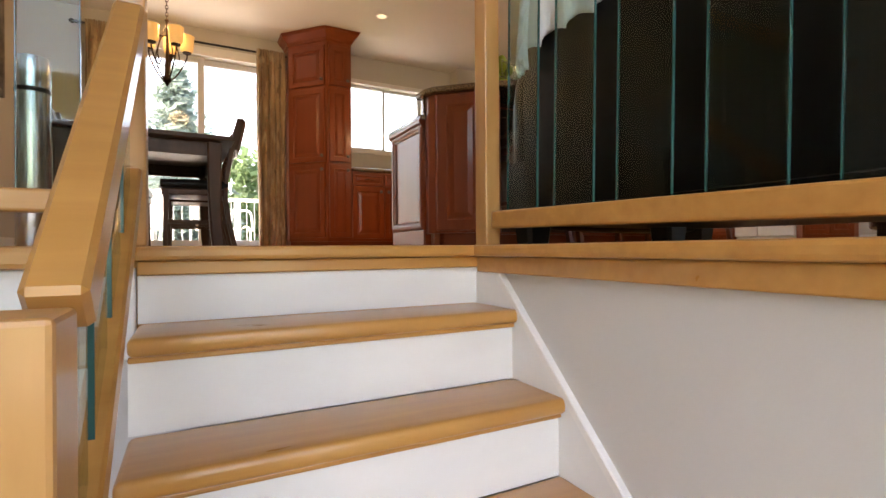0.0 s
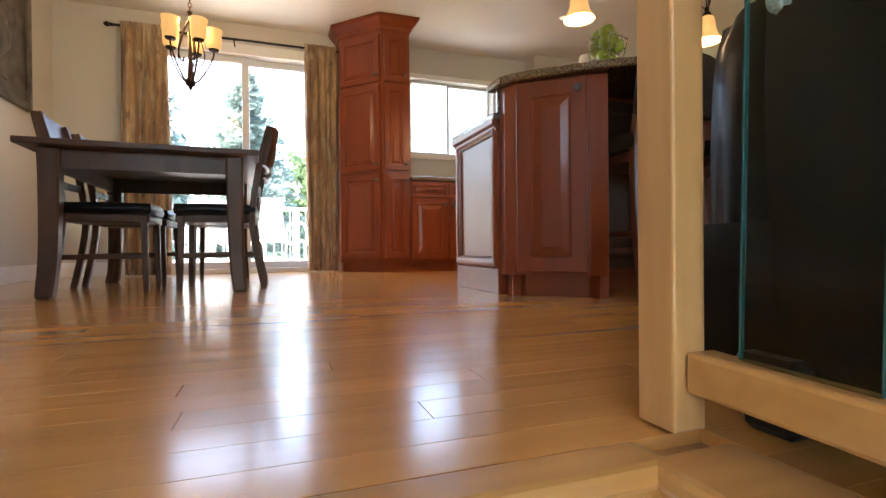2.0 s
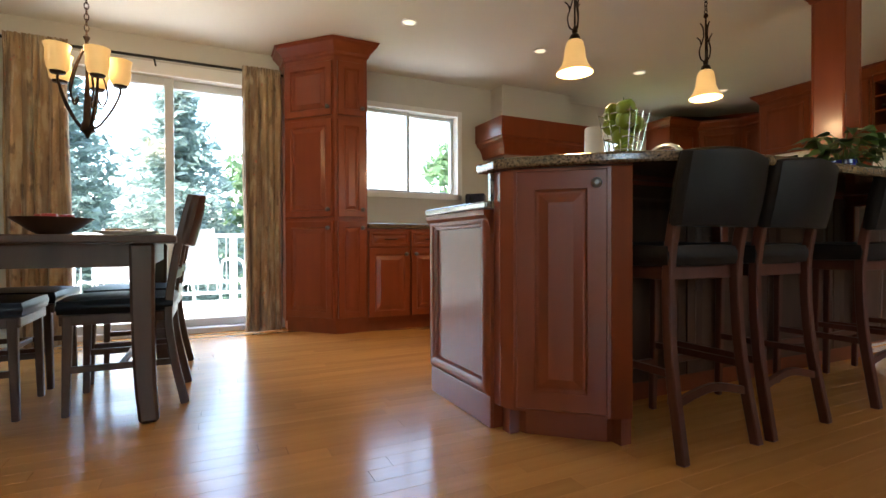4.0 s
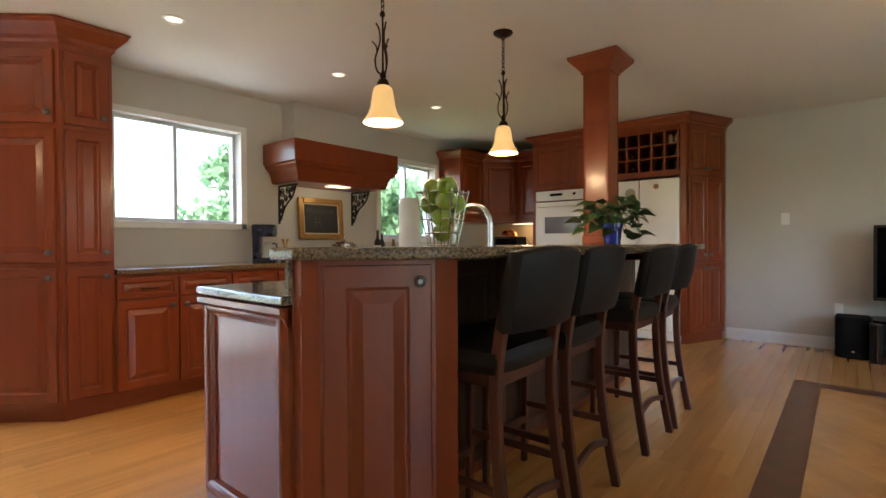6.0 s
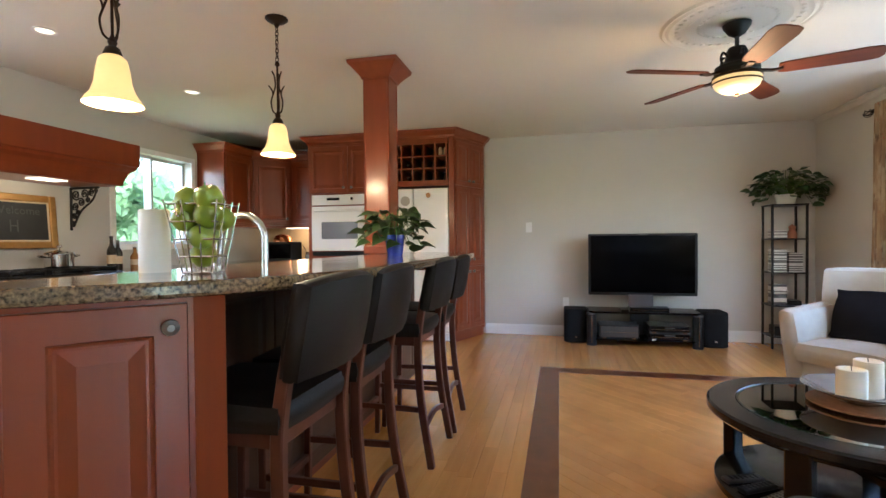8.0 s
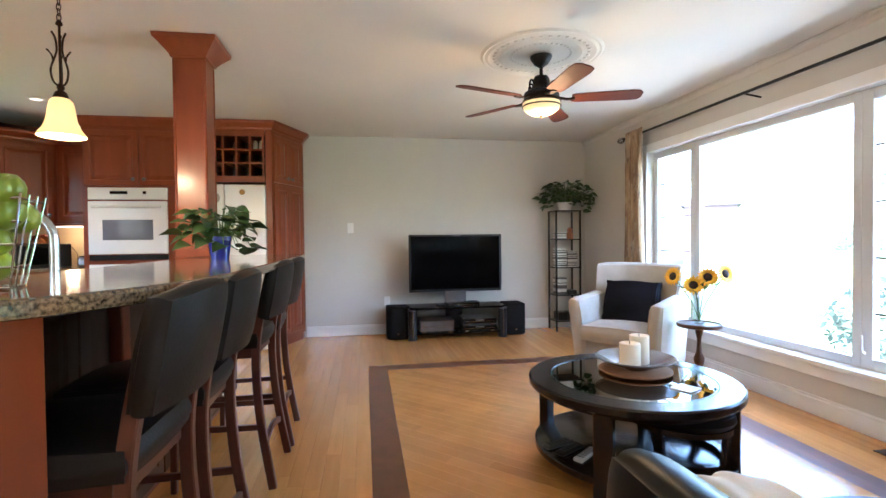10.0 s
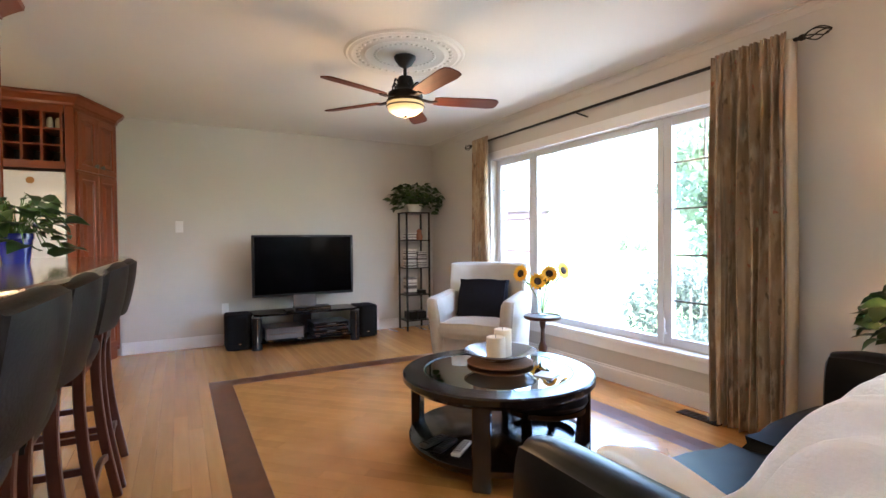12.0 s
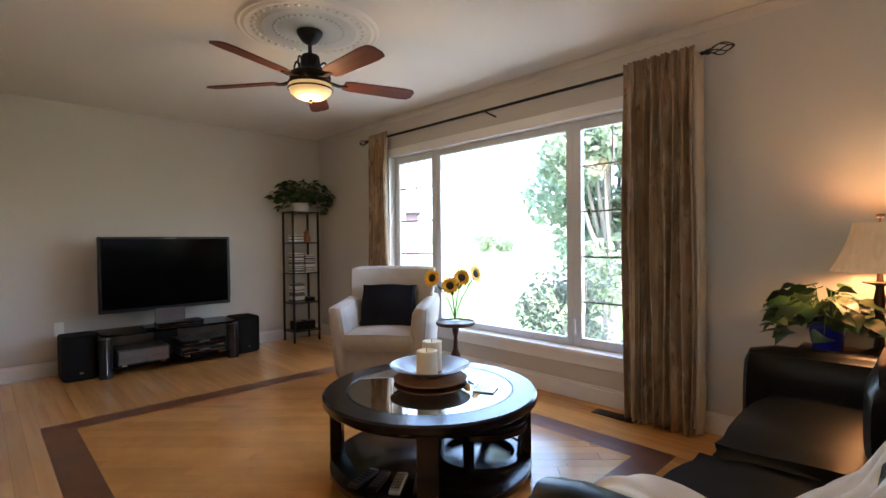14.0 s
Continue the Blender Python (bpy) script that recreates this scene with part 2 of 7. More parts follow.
COPPER = material("copper", (0.60, 0.24, 0.09), 0.28, metal=1.0, scale=(10, 10, 10))
BOTTLEGLASS = material("dark_bottle_glass", (0.020, 0.014, 0.008), 0.08, scale=(10, 10, 10), coat=0.4)
GLASS = glass_material("window_glass", (0.97, 0.99, 0.98), gloss=0.03)
GUARD = glass_material("baluster_glass", (0.80, 0.88, 0.85), gloss=0.04)
GLASSEDGE = material("glass_edge", (0.022, 0.11, 0.105), 0.2, other=(0.012, 0.07, 0.066), scale=(5, 5, 2), coat=0.4)
VASEGLASS = glass_material("vase_glass", (0.93, 0.97, 0.96))
DARKGLASS = glass_material("smoked_glass", (0.08, 0.08, 0.09), gloss=0.9)


def curtain_material():
    """Printed drapery: watery upright streaks of brown, tan and sage with small brick-red motifs."""
    m = material("printed_curtain", (0.43, 0.30, 0.17), 0.7, other=(0.17, 0.100, 0.055), scale=(13, 13, 2.6), detail=0.40, bump=0.25, bump_scale=220, sheen=0.2)
    n, l = m.node_tree.nodes, m.node_tree.links
    b = n["Principled BSDF"]
    last = b.inputs["Base Color"].links[0].from_socket
    co = n.new("ShaderNodeTexCoord")
    for scale, lo, hi, color, amount in (((17, 17, 6), 0.52, 0.64, (0.46, 0.37, 0.25, 1), 0.75), ((11, 11, 3), 0.57, 0.68, (0.22, 0.205, 0.155, 1), 0.55),
                                         ((22, 22, 9), 0.60, 0.70, (0.075, 0.042, 0.025, 1), 0.7), ((30, 30, 20), 0.66, 0.71, (0.36, 0.10, 0.055, 1), 0.8)):
        mp, nz = n.new("ShaderNodeMapping"), n.new("ShaderNodeTexNoise")
        mp.inputs["Scale"].default_value, mp.inputs["Location"].default_value = scale, (scale[0], 3.1, scale[2])
        nz.inputs["Scale"].default_value, nz.inputs["Detail"].default_value = 1.0, 4.0
        l.new(co.outputs["Object"], mp.inputs["Vector"])
        l.new(mp.outputs["Vector"], nz.inputs["Vector"])
        r = n.new("ShaderNodeMapRange")
        r.inputs["From Min"].default_value, r.inputs["From Max"].default_value, r.inputs["To Max"].default_value = lo, hi, amount
        l.new(nz.outputs["Fac"], r.inputs["Value"])
        mx = n.new("ShaderNodeMixRGB")
        mx.inputs["Color2"].default_value = color
        l.new(r.outputs["Result"], mx.inputs["Fac"])
        l.new(last, mx.inputs["Color1"])
        last = mx.outputs["Color"]
    l.new(last, b.inputs["Base Color"])
    return m


LINING = material("curtain_lining", (0.52, 0.44, 0.33), 0.8, other=(0.46, 0.38, 0.28), scale=(8, 8, 2), bump=0.15, bump_scale=220)
CURTAIN = curtain_material()


for m_, s_ in ((LEATHER, 0.18), (SCREEN, 0.08), (STOOLHIDE, 0.15), (ESPRESSO, 0.2), (STOOLWOOD, 0.3), (NAVY, 0.15), (CHERRY, 0.35), (BLADEWOOD, 0.2), (SPEAKER, 0.2), (PLASTIC, 0.25), (BLACKWOOD, 0.3), (WALNUT, 0.35)):
    m_.node_tree.nodes["Principled BSDF"].inputs["Specular IOR Level"].default_value = s_


# ---- mesh helpers ----
def mesh_of(name, bm, mat, smooth=False):
    me = bpy.data.meshes.new(name)
    bmesh.ops.recalc_face_normals(bm, faces=bm.faces)
    bm.to_mesh(me)
    bm.free()
    me.materials.append(mat)
    if smooth:
        me.shade_smooth()
        me.set_sharp_from_angle(angle=radians(38))
    return me


def part(name, bm, mat, parent=None, label="", smooth=False, at=None):
    ob = new(name, mesh_of(name, bm, mat, smooth))
    if parent:
        ob.parent = parent
    if at is not None:
        ob.matrix_basis = at
    if label:
        ob["label"] = label
    return ob


def thing(name, at, label, category, group="", kind=""):
    ob = new(name)
    ob.empty_display_size = 0.1
    ob.matrix_basis = at if isinstance(at, Matrix) else pose(*at)
    return tagged(ob, label, category, group, kind)


def box(x0, x1, y0, y1, z0, z1, bevel=0.0, bm=None, seg=2):
    own = bmesh.new()
    bmesh.ops.create_cube(own, size=1, matrix=Matrix.Translation(((x0 + x1) / 2, (y0 + y1) / 2, (z0 + z1) / 2)) @ Matrix.Diagonal((abs(x1 - x0), abs(y1 - y0), abs(z1 - z0), 1)))
    if bevel:
        bmesh.ops.bevel(own, geom=own.edges[:], offset=bevel, segments=seg, profile=0.5, affect="EDGES")
    return join(bm, own)


def join(bm, own, m=None):
    if m is not None:
        own.transform(m)
    if bm is None:
        return own
    me = bpy.data.meshes.new("temp")
    own.to_mesh(me)
    own.free()
    bm.from_mesh(me)
    bpy.data.meshes.remove(me)
    return bm


def prism(poly, z0, z1, bevel=0.0, bm=None):
    own = bmesh.new()
    vs = [own.verts.new((x, y, z0)) for x, y in poly]
    f = own.faces.new(vs)
    r = bmesh.ops.extrude_face_region(own, geom=[f])
    bmesh.ops.translate(own, vec=(0, 0, z1 - z0), verts=[v for v in r["geom"] if isinstance(v, bmesh.types.BMVert)])
    if bevel:
        bmesh.ops.bevel(own, geom=own.edges[:], offset=bevel, segments=2, profile=0.5, affect="EDGES")
    return join(bm, own)


def lathe(profile, seg=24, bm=None, at=(0, 0, 0)):
    """A turned body from (radius, height) pairs."""
    own = bmesh.new()
    rings = []
    for r, z in profile:
        if r < 1e-5:
            rings.append([own.verts.new((at[0], at[1], at[2] + z))])
        else:
            rings.append([own.verts.new((at[0] + r * math.cos(2 * math.pi * i / seg), at[1] + r * math.sin(2 * math.pi * i / seg), at[2] + z)) for i in range(seg)])
    for a, b in zip(rings, rings[1:]):
        for i in range(seg):
            j = (i + 1) % seg
            if len(a) == 1 and len(b) == 1:
                continue
            if len(a) == 1:
                own.faces.new((a[0], b[i], b[j]))
            elif len(b) == 1:
                own.faces.new((a[i], a[j], b[0]))
            else:
                own.faces.new((a[i], a[j], b[j], b[i]))
    return join(bm, own)


def tube(points, r, seg=8, bm=None, caps=True):
    """A round bar along points; r may be one radius or one for each point."""
    own = bmesh.new()
    pts = [Vector(p) for p in points]
    rs = r if isinstance(r, (list, tuple)) else [r] * len(pts)
    rings = []
    up = Vector((0, 0, 1))
    prev = None
    for i, p in enumerate(pts):
        d = (pts[min(i + 1, len(pts) - 1)] - pts[max(i - 1, 0)]).normalized()
        if prev is None:
            side = d.cross(up if abs(d.z) < 0.9 else Vector((1, 0, 0))).normalized()
        else:
            side = (prev - d * prev.dot(d)).normalized()
        prev = side
        other = d.cross(side)
        rings.append([own.verts.new(p + rs[i] * (math.cos(2 * math.pi * k / seg) * side + math.sin(2 * math.pi * k / seg) * other)) for k in range(seg)])
    for a, b in zip(rings, rings[1:]):
        for k in range(seg):
            own.faces.new((a[k], a[(k + 1) % seg], b[(k + 1) % seg], b[k]))
    if caps:
        own.faces.new(rings[0])
        own.faces.new(rings[-1][::-1])
    return join(bm, own)


def bar(points, w, d, bm=None, side=(1, 0, 0), taper=None):
    """A rectangular bar along points: w along side, d across."""
    own = bmesh.new()
    pts = [Vector(p) for p in points]
    s = Vector(side).normalized()
    rings = []
    for i, p in enumerate(pts):
        t = (pts[min(i + 1, len(pts) - 1)] - pts[max(i - 1, 0)]).normalized()
        o = t.cross(s).normalized()
        k = taper[i] if taper else 1.0
        rings.append([own.verts.new(p + a * w * k / 2 * s + b * d * k / 2 * o) for a, b in ((-1, -1), (1, -1), (1, 1), (-1, 1))])
    for a, b in zip(rings, rings[1:]):
        for k in range(4):
            own.faces.new((a[k], a[(k + 1) % 4], b[(k + 1) % 4], b[k]))
    own.faces.new(rings[0])
    own.faces.new(rings[-1][::-1])
    bmesh.ops.recalc_face_normals(own, faces=own.faces)
    bmesh.ops.bevel(own, geom=own.edges[:], offset=min(w, d) * 0.12, segments=1, affect="EDGES")
    return join(bm, own)


def curve_points(points, n=6):
    """A smooth line through points (Catmull-Rom)."""
    p = [Vector(q) for q in points]
    out = []
    for i in range(len(p) - 1):
        a, b, c, d = p[max(i - 1, 0)], p[i], p[i + 1], p[min(i + 2, len(p) - 1)]
        for k in range(n):
            t = k / n
            out.append(0.5 * (2 * b + (c - a) * t + (2 * a - 5 * b + 4 * c - d) * t * t + (3 * b - 3 * c + d - a) * t ** 3))
    out.append(p[-1])
    return out


def soft_box(x0, x1, y0, y1, z0, z1, bevel, puff=0.0, cuts=5, wrinkle=0.0):
    """A padded block: rounded edges and faces that swell."""
    own = bmesh.new()
    bmesh.ops.create_cube(own, size=2)
    bmesh.ops.subdivide_edges(own, edges=own.edges[:], cuts=cuts, use_grid_fill=True)
    hx, hy, hz = (x1 - x0) / 2, (y1 - y0) / 2, (z1 - z0) / 2
    c = Vector(((x0 + x1) / 2, (y0 + y1) / 2, (z0 + z1) / 2))
    for v in own.verts:
        u = v.co.copy()
        q = Vector((u.x * hx, u.y * hy, u.z * hz))
        inner = Vector((max(-hx + bevel, min(hx - bevel, q.x)), max(-hy + bevel, min(hy - bevel, q.y)), max(-hz + bevel, min(hz - bevel, q.z))))
        d = q - inner
        if d.length > 1e-6:
            q = inner + d.normalized() * bevel
        k = puff * (1 - u.x * u.x * u.y * u.y) * (1 - u.y * u.y * u.z * u.z) * (1 - u.x * u.x * u.z * u.z)
        flat = Vector((u.x if abs(u.x) > 0.99 else 0, u.y if abs(u.y) > 0.99 else 0, u.z if abs(u.z) > 0.99 else 0))
        fall = (1 - min(1, abs(u.x)) ** 2 if abs(u.x) < 0.99 else 1) * (1 - abs(u.y) ** 2 if abs(u.y) < 0.99 else 1) * (1 - abs(u.z) ** 2 if abs(u.z) < 0.99 else 1)
        if flat.length:
            q += flat.normalized() * puff * fall
        if wrinkle:
            q += Vector((0, 0, 1)) * wrinkle * noise.noise(q * 7)
        v.co = c + q
    return own

# ---- the setting ----
XW, XE, YS, YN, H = -1.38, 6.73, -0.80, 5.88, 2.40
LOW = -1.26


def setting(name, bm, mat, label, category, smooth=False):
    return tagged(part(name, bm, mat, smooth=smooth), label, category, kind="structure")


def wall_with_openings(name, along, a0, a1, face, thick, z0, z1, holes, label):
    """A wall along x or y, cut by rectangular holes (a0, a1, z0, z1)."""
    bm = bmesh.new()
    cuts = sorted({a0, a1, *(h[0] for h in holes), *(h[1] for h in holes)})
    for p, q in zip(cuts, cuts[1:]):
        spans = [(z0, z1)]
        for h in holes:
            if h[0] <= p + 1e-5 and q <= h[1] + 1e-5:
                spans = [(a, b) for s, t in spans for a, b in ((s, min(t, max(s, h[2]))), (max(s, min(t, h[3])), t))]
        for s, t in spans:
            if t - s > 1e-4:
                lo, hi = sorted((face, face + thick))
                if along == "x":
                    box(p, q, lo, hi, s, t, bm=bm)
                else:
                    box(lo, hi, p, q, s, t, bm=bm)
    bmesh.ops.remove_doubles(bm, verts=bm.verts, dist=1e-5)
    return setting(name, bm, WALL, label, "wall")


DOOR = (-0.62, 0.92, 0.0, 2.10)
KWIN = (1.80, 2.78, 1.25, 2.06)
KWIN2 = (4.46, 5.42, 1.14, 2.04)
FWIN = (2.62, 5.30, 0.36, 2.00)
wall_with_openings("wall_north", "x", XW, XE, YN, 0.2, LOW, H, [DOOR, KWIN, KWIN2], "plain greige painted wall with a patio door and two kitchen windows")
wall_with_openings("wall_south", "x", XW, XE, YS, -0.2, LOW, H, [FWIN, (-0.75, 0.25, LOW, LOW + 2.06), (-1.25, -0.80, LOW + 0.1, LOW + 2.06), (0.30, 0.75, LOW + 0.1, LOW + 2.06), (-1.25, 0.75, 0.98, 1.95)], "greige painted wall with a wide front window")
wall_with_openings("wall_east", "y", YS - 0.2, YN + 0.2, XE, 0.15, LOW, H, [], "plain greige painted wall behind the television")
wall_with_openings("wall_west", "y", YS - 0.2, YN + 0.2, XW, -0.15, LOW, H, [], "plain greige painted wall of the dining side")
setting("ceiling", box(XW - 0.15, XE + 0.15, YS - 0.2, YN + 0.2, H, H + 0.15), CEIL, "smooth off-white painted ceiling", "ceiling")

# upper floor slab round the stairwell
ST_L = -0.03
slab = bmesh.new()
box(XW, XE, 1.31, YN, -0.24, -0.019, bm=slab)
box(0.86, XE, YS, 1.31, -0.24, -0.019, bm=slab)
floor = setting("floor", slab, OAK, "honey maple strip floor with a walnut border inlay", "floor")
setting("stairwell_wall", box(0.84, 0.90, YS, 1.31, LOW, -0.065), STAIRWALL, "pale grey painted wall beside the stairs", "wall")
setting("stairwell_wall_back", box(XW, 0.84, 1.315, 1.37, LOW, -0.24), STAIRWALL, "grey painted wall under the upper floor", "wall")
setting("entry_floor", box(XW, 0.84, YS, 1.31, LOW - 0.1, LOW), material("entry_tile", (0.40, 0.36, 0.31), 0.4, other=(0.34, 0.30, 0.26), scale=(4, 4, 4)), "beige tiled entry landing", "floor")
# out of view; the door's glass is added to let daylight onto the stairs
entry_door = thing("door_1", (0, YS - 0.065, LOW), "unseen white entry door, its tall glass added for daylight", "door", kind="structure")
part("lower_panel", box(-0.70, 0.20, -0.025, 0.025, 0.01, 0.80, 0.004), WHITE, entry_door)
for x0, x1 in ((-0.70, -0.58), (0.08, 0.20)):
    part("stile", box(x0, x1, -0.025, 0.025, 0.80, 2.0, 0.004), WHITE, entry_door)
part("top_rail", box(-0.58, 0.08, -0.025, 0.025, 1.88, 2.0, 0.004), WHITE, entry_door)
part("pane", box(-0.58, 0.08, -0.003, 0.003, 0.80, 1.88), GLASS, entry_door).visible_shadow = False
part("door_handle", tube([(0.14, 0.03, 0.95), (0.14, 0.06, 0.95), (0.04, 0.06, 0.95)], 0.01), STEEL, entry_door)

# edge boards of the stairwell
nosing = box(ST_L - 0.04, 0.82, 1.262, 1.33, -0.028, 0.004, 0.010)
setting("stair_nosing", nosing, OAK, "rounded honey maple nosing along the top step", "trim")
setting("stair_fascia", box(ST_L, 0.835, 1.283, 1.312, -0.060, -0.0285, 0.004), OAK, "honey maple board under the floor nosing", "trim")
setting("floor_edge", box(0.795, 0.93, YS + 0.003, 1.285, -0.028, 0.004, 0.010), OAK, "rounded honey maple edge of the upper floor", "trim")
setting("floor_edge_board", box(0.818, 0.842, YS + 0.003, 1.285, -0.074, -0.0285, 0.004), OAK, "honey maple board below the floor edge", "trim")
setting("floor_edge_left", box(XW, ST_L - 0.045, 1.25, 1.33, -0.042, 0.004, 0.012), OAK, "rounded honey maple floor edge by the lower flight", "trim")
setting("fascia_left", box(XW, ST_L - 0.003, 1.28, 1.312, -0.24, -0.043, 0.004), RISER, "white board under the floor edge", "trim")

# ---- stairs up ----
RISE, RUN = 0.182, 0.180
stairs = thing("staircase", (0, 0, 0), "short flight of honey maple treads with white painted risers", "staircase", kind="structure")
for i in range(7):
    y = 1.295 - RUN * i
    z = -0.165 - RISE * i
    top = -0.061 if i == 0 else z + RISE - 0.038
    part("riser", box(ST_L, 0.835, y, y + 0.018, z, top), RISER, stairs, "white painted riser")
    if i < 6:
        t = box(ST_L, 0.83, y - RUN - 0.024, y + 0.002, z - 0.036, z, 0.012, seg=3)
        part("tread", t, OAK, stairs, smooth=True)
        part("cove_moulding", box(ST_L, 0.832, y - RUN - 0.009, y - RUN + 0.002, z - 0.048, z - 0.036, 0.004), OAK, stairs)
own = bmesh.new()
pts = [(1.315, -0.10), (1.315, -0.075), (1.20, -0.075), (0.08, -1.16), (0.08, -1.255), (0.2, -1.255), (1.30, -0.30)]
vs = [own.verts.new((0.822, y, z)) for y, z in pts]
f = own.faces.new(vs)
r = bmesh.ops.extrude_face_region(own, geom=[f])
bmesh.ops.translate(own, vec=(0.017, 0, 0), verts=[v for v in r["geom"] if isinstance(v, bmesh.types.BMVert)])
part("skirt_board", own, RISER, stairs, "white skirt board along the wall")
cap = bar([(0.838, 1.235, -0.075), (0.838, 1.19, -0.075), (0.838, 0.06, -1.175)], 0.034, 0.022)
part("skirt_cap", cap, WHITE, stairs, "white sloping cap moulding")
part("stringer", prism([(ST_L - 0.06, 0.10), (ST_L - 0.001, 0.10), (ST_L - 0.001, 1.285), (ST_L - 0.06, 1.285)], LOW, LOW + 0.02), RISER, stairs)

# lower flight beside it
lower = thing("lower_staircase", (0, 0, 0), "dim lower flight of maple treads beside the main stairs", "staircase", kind="structure")
for i in range(2):
    part("tread", box(XW + 0.004, ST_L - 0.07, 0.75 + 0.24 * i, 1.0 + 0.24 * i, LOW + 0.0 + 0.004 + 0.02 * i, LOW + 0.03 + 0.02 * i, 0.008), OAK, lower)

# ---- guards ----
def post(at, height, label):
    t = thing("guard_post", at, label, "post", "stair guard posts")
    part("shaft", box(-0.026, 0.026, -0.0315, 0.0315, 0, height, 0.004), OAKV, t)
    return t


post((0.899, 1.3495, 0.004), 1.05, "square honey maple guard post at the stair head")
post((ST_L - 0.01, 1.345, 0.004), 1.05, "square honey maple post ending the stair rail")


def glass_slat(parent, width, height, at):
    p = part("glass_slat", box(-0.003, 0.003, -width / 2, width / 2, 0, height, 0.0015), GUARD, parent, "clear glass baluster", at=at)
    p.visible_shadow = False
    for s in (-1, 1):
        part("glass_edge", box(-0.0032, 0.0032, s * (width / 2 + 0.0015) - 0.001, s * (width / 2 + 0.0015) + 0.001, 0.002, height - 0.002), GLASSEDGE, p)
    return p


guard = thing("stair_guard", pose(0.910, 1.317, 0, 1.4, 0, 0) @ Matrix.Translation((0, -1.317, 0)), "maple guard rail with vertical glass slats above the stairwell", "railing")
part("bottom_rail", box(-0.022, 0.022, YS + 0.01, 1.317, 0.056, 0.108, 0.006), OAK, guard)
part("top_rail", box(-0.035, 0.035, YS + 0.01, 1.317, 0.93, 0.975, 0.012), OAK, guard)
for k in range(12):
    y = 1.190 - 0.2085 * k
    if y > YS + 0.1:
        glass_slat(guard, 0.135, 0.822, pose(0, y, 0.108))

guard2 = thing("landing_guard", (0, 1.345, 0), "maple guard rail with glass slats over the lower flight", "railing")
part("bottom_rail", box(XW + 0.01, ST_L - 0.058, -0.022, 0.022, 0.075, 0.123, 0.006), OAK, guard2)
part("top_rail", box(XW + 0.01, ST_L - 0.058, -0.035, 0.035, 0.93, 0.975, 0.012), OAK, guard2)
for k in range(7):
    glass_slat(guard2, 0.105, 0.807, pose(ST_L - 0.16 - 0.165 * k, 0, 0.123, 0, 0, 90))

rail = thing("sloping_handrail", (ST_L - 0.01, 0, 0), "sloping honey maple handrail with glass slats beside the stairs", "handrail")
part("handrail", bar([(0, 0.66, -0.067), (0, 1.30, 0.50)], 0.056, 0.060), OAK, rail)
part("bottom_rail", bar([(0, 0.62, -0.47), (0, 1.30, 0.155)], 0.040, 0.048), OAK, rail)
for k in range(4):
    y = 1.18 - 0.15 * k
    zb = 0.155 + (y - 1.30) * 0.92 + 0.02
    own = bmesh.new()
    w = 0.052
    quad = [(y - w, zb - w), (y + w, zb + w), (y + w, zb + w + 0.34), (y - w, zb - w + 0.34)]
    vs = [own.verts.new((-0.004, a, b)) for a, b in quad]
    f = own.faces.new(vs)
    r = bmesh.ops.extrude_face_region(own, geom=[f])
    bmesh.ops.translate(own, vec=(0.008, 0, 0), verts=[v for v in r["geom"] if isinstance(v, bmesh.types.BMVert)])
    g = part("glass_slat", own, GUARD, rail, "clear glass baluster")
    g.visible_shadow = False
    part("glass_edge", box(-0.0045, 0.0045, y - w - 0.003, y - w - 0.001, zb - w, zb - w + 0.34), GLASSEDGE, g)
newel = thing("newel_post", (ST_L - 0.032, 0.595, LOW + 0.54), "square honey maple newel post at the stair foot", "post")
part("shaft", box(-0.042, 0.042, -0.045, 0.045, 0, 0.66, 0.006), OAKV, newel)

# ---- baseboards ----
def baseboard(name, p, q, face, along):
    for z0, z1, d in ((0, 0.105, 0.016), (0.105, 0.125, 0.010)):
        lo, hi = sorted((face, face + (d if face < 2 else -d)))
        bm = box(p, q, lo, hi, z0, z1, 0.003) if along == "x" else box(lo, hi, p, q, z0, z1, 0.003)
        setting(name, bm, WHITE, "tall white painted baseboard", "baseboard")


baseboard("baseboard", YS + 0.02, 2.74, XE, "y")
baseboard("baseboard", 0.95, XE - 0.02, YS, "x")
baseboard("baseboard", 1.40, YN - 0.02, XW, "y")
baseboard("baseboard", XW + 0.02, DOOR[0] - 0.10, YN, "x")


cove = bmesh.new()
for x0, x1 in ((0.90, XE - 0.002),):
    own = bmesh.new()
    pr = [(YS + 0.001, H - 0.052), (YS + 0.006, H - 0.052), (YS + 0.010, H - 0.044), (YS + 0.018, H - 0.026), (YS + 0.032, H - 0.013), (YS + 0.046, H - 0.009), (YS + 0.046, H - 0.001), (YS + 0.001, H - 0.001)]
    ends = [[own.verts.new((x, y, z)) for y, z in pr] for x in (x0, x1)]
    for k in range(len(pr)):
        own.faces.new((ends[0][k], ends[0][(k + 1) % len(pr)], ends[1][(k + 1) % len(pr)], ends[1][k]))
    join(cove, own)
setting("cornice", cove, WALL, "plain cove moulding along the front wall", "trim")

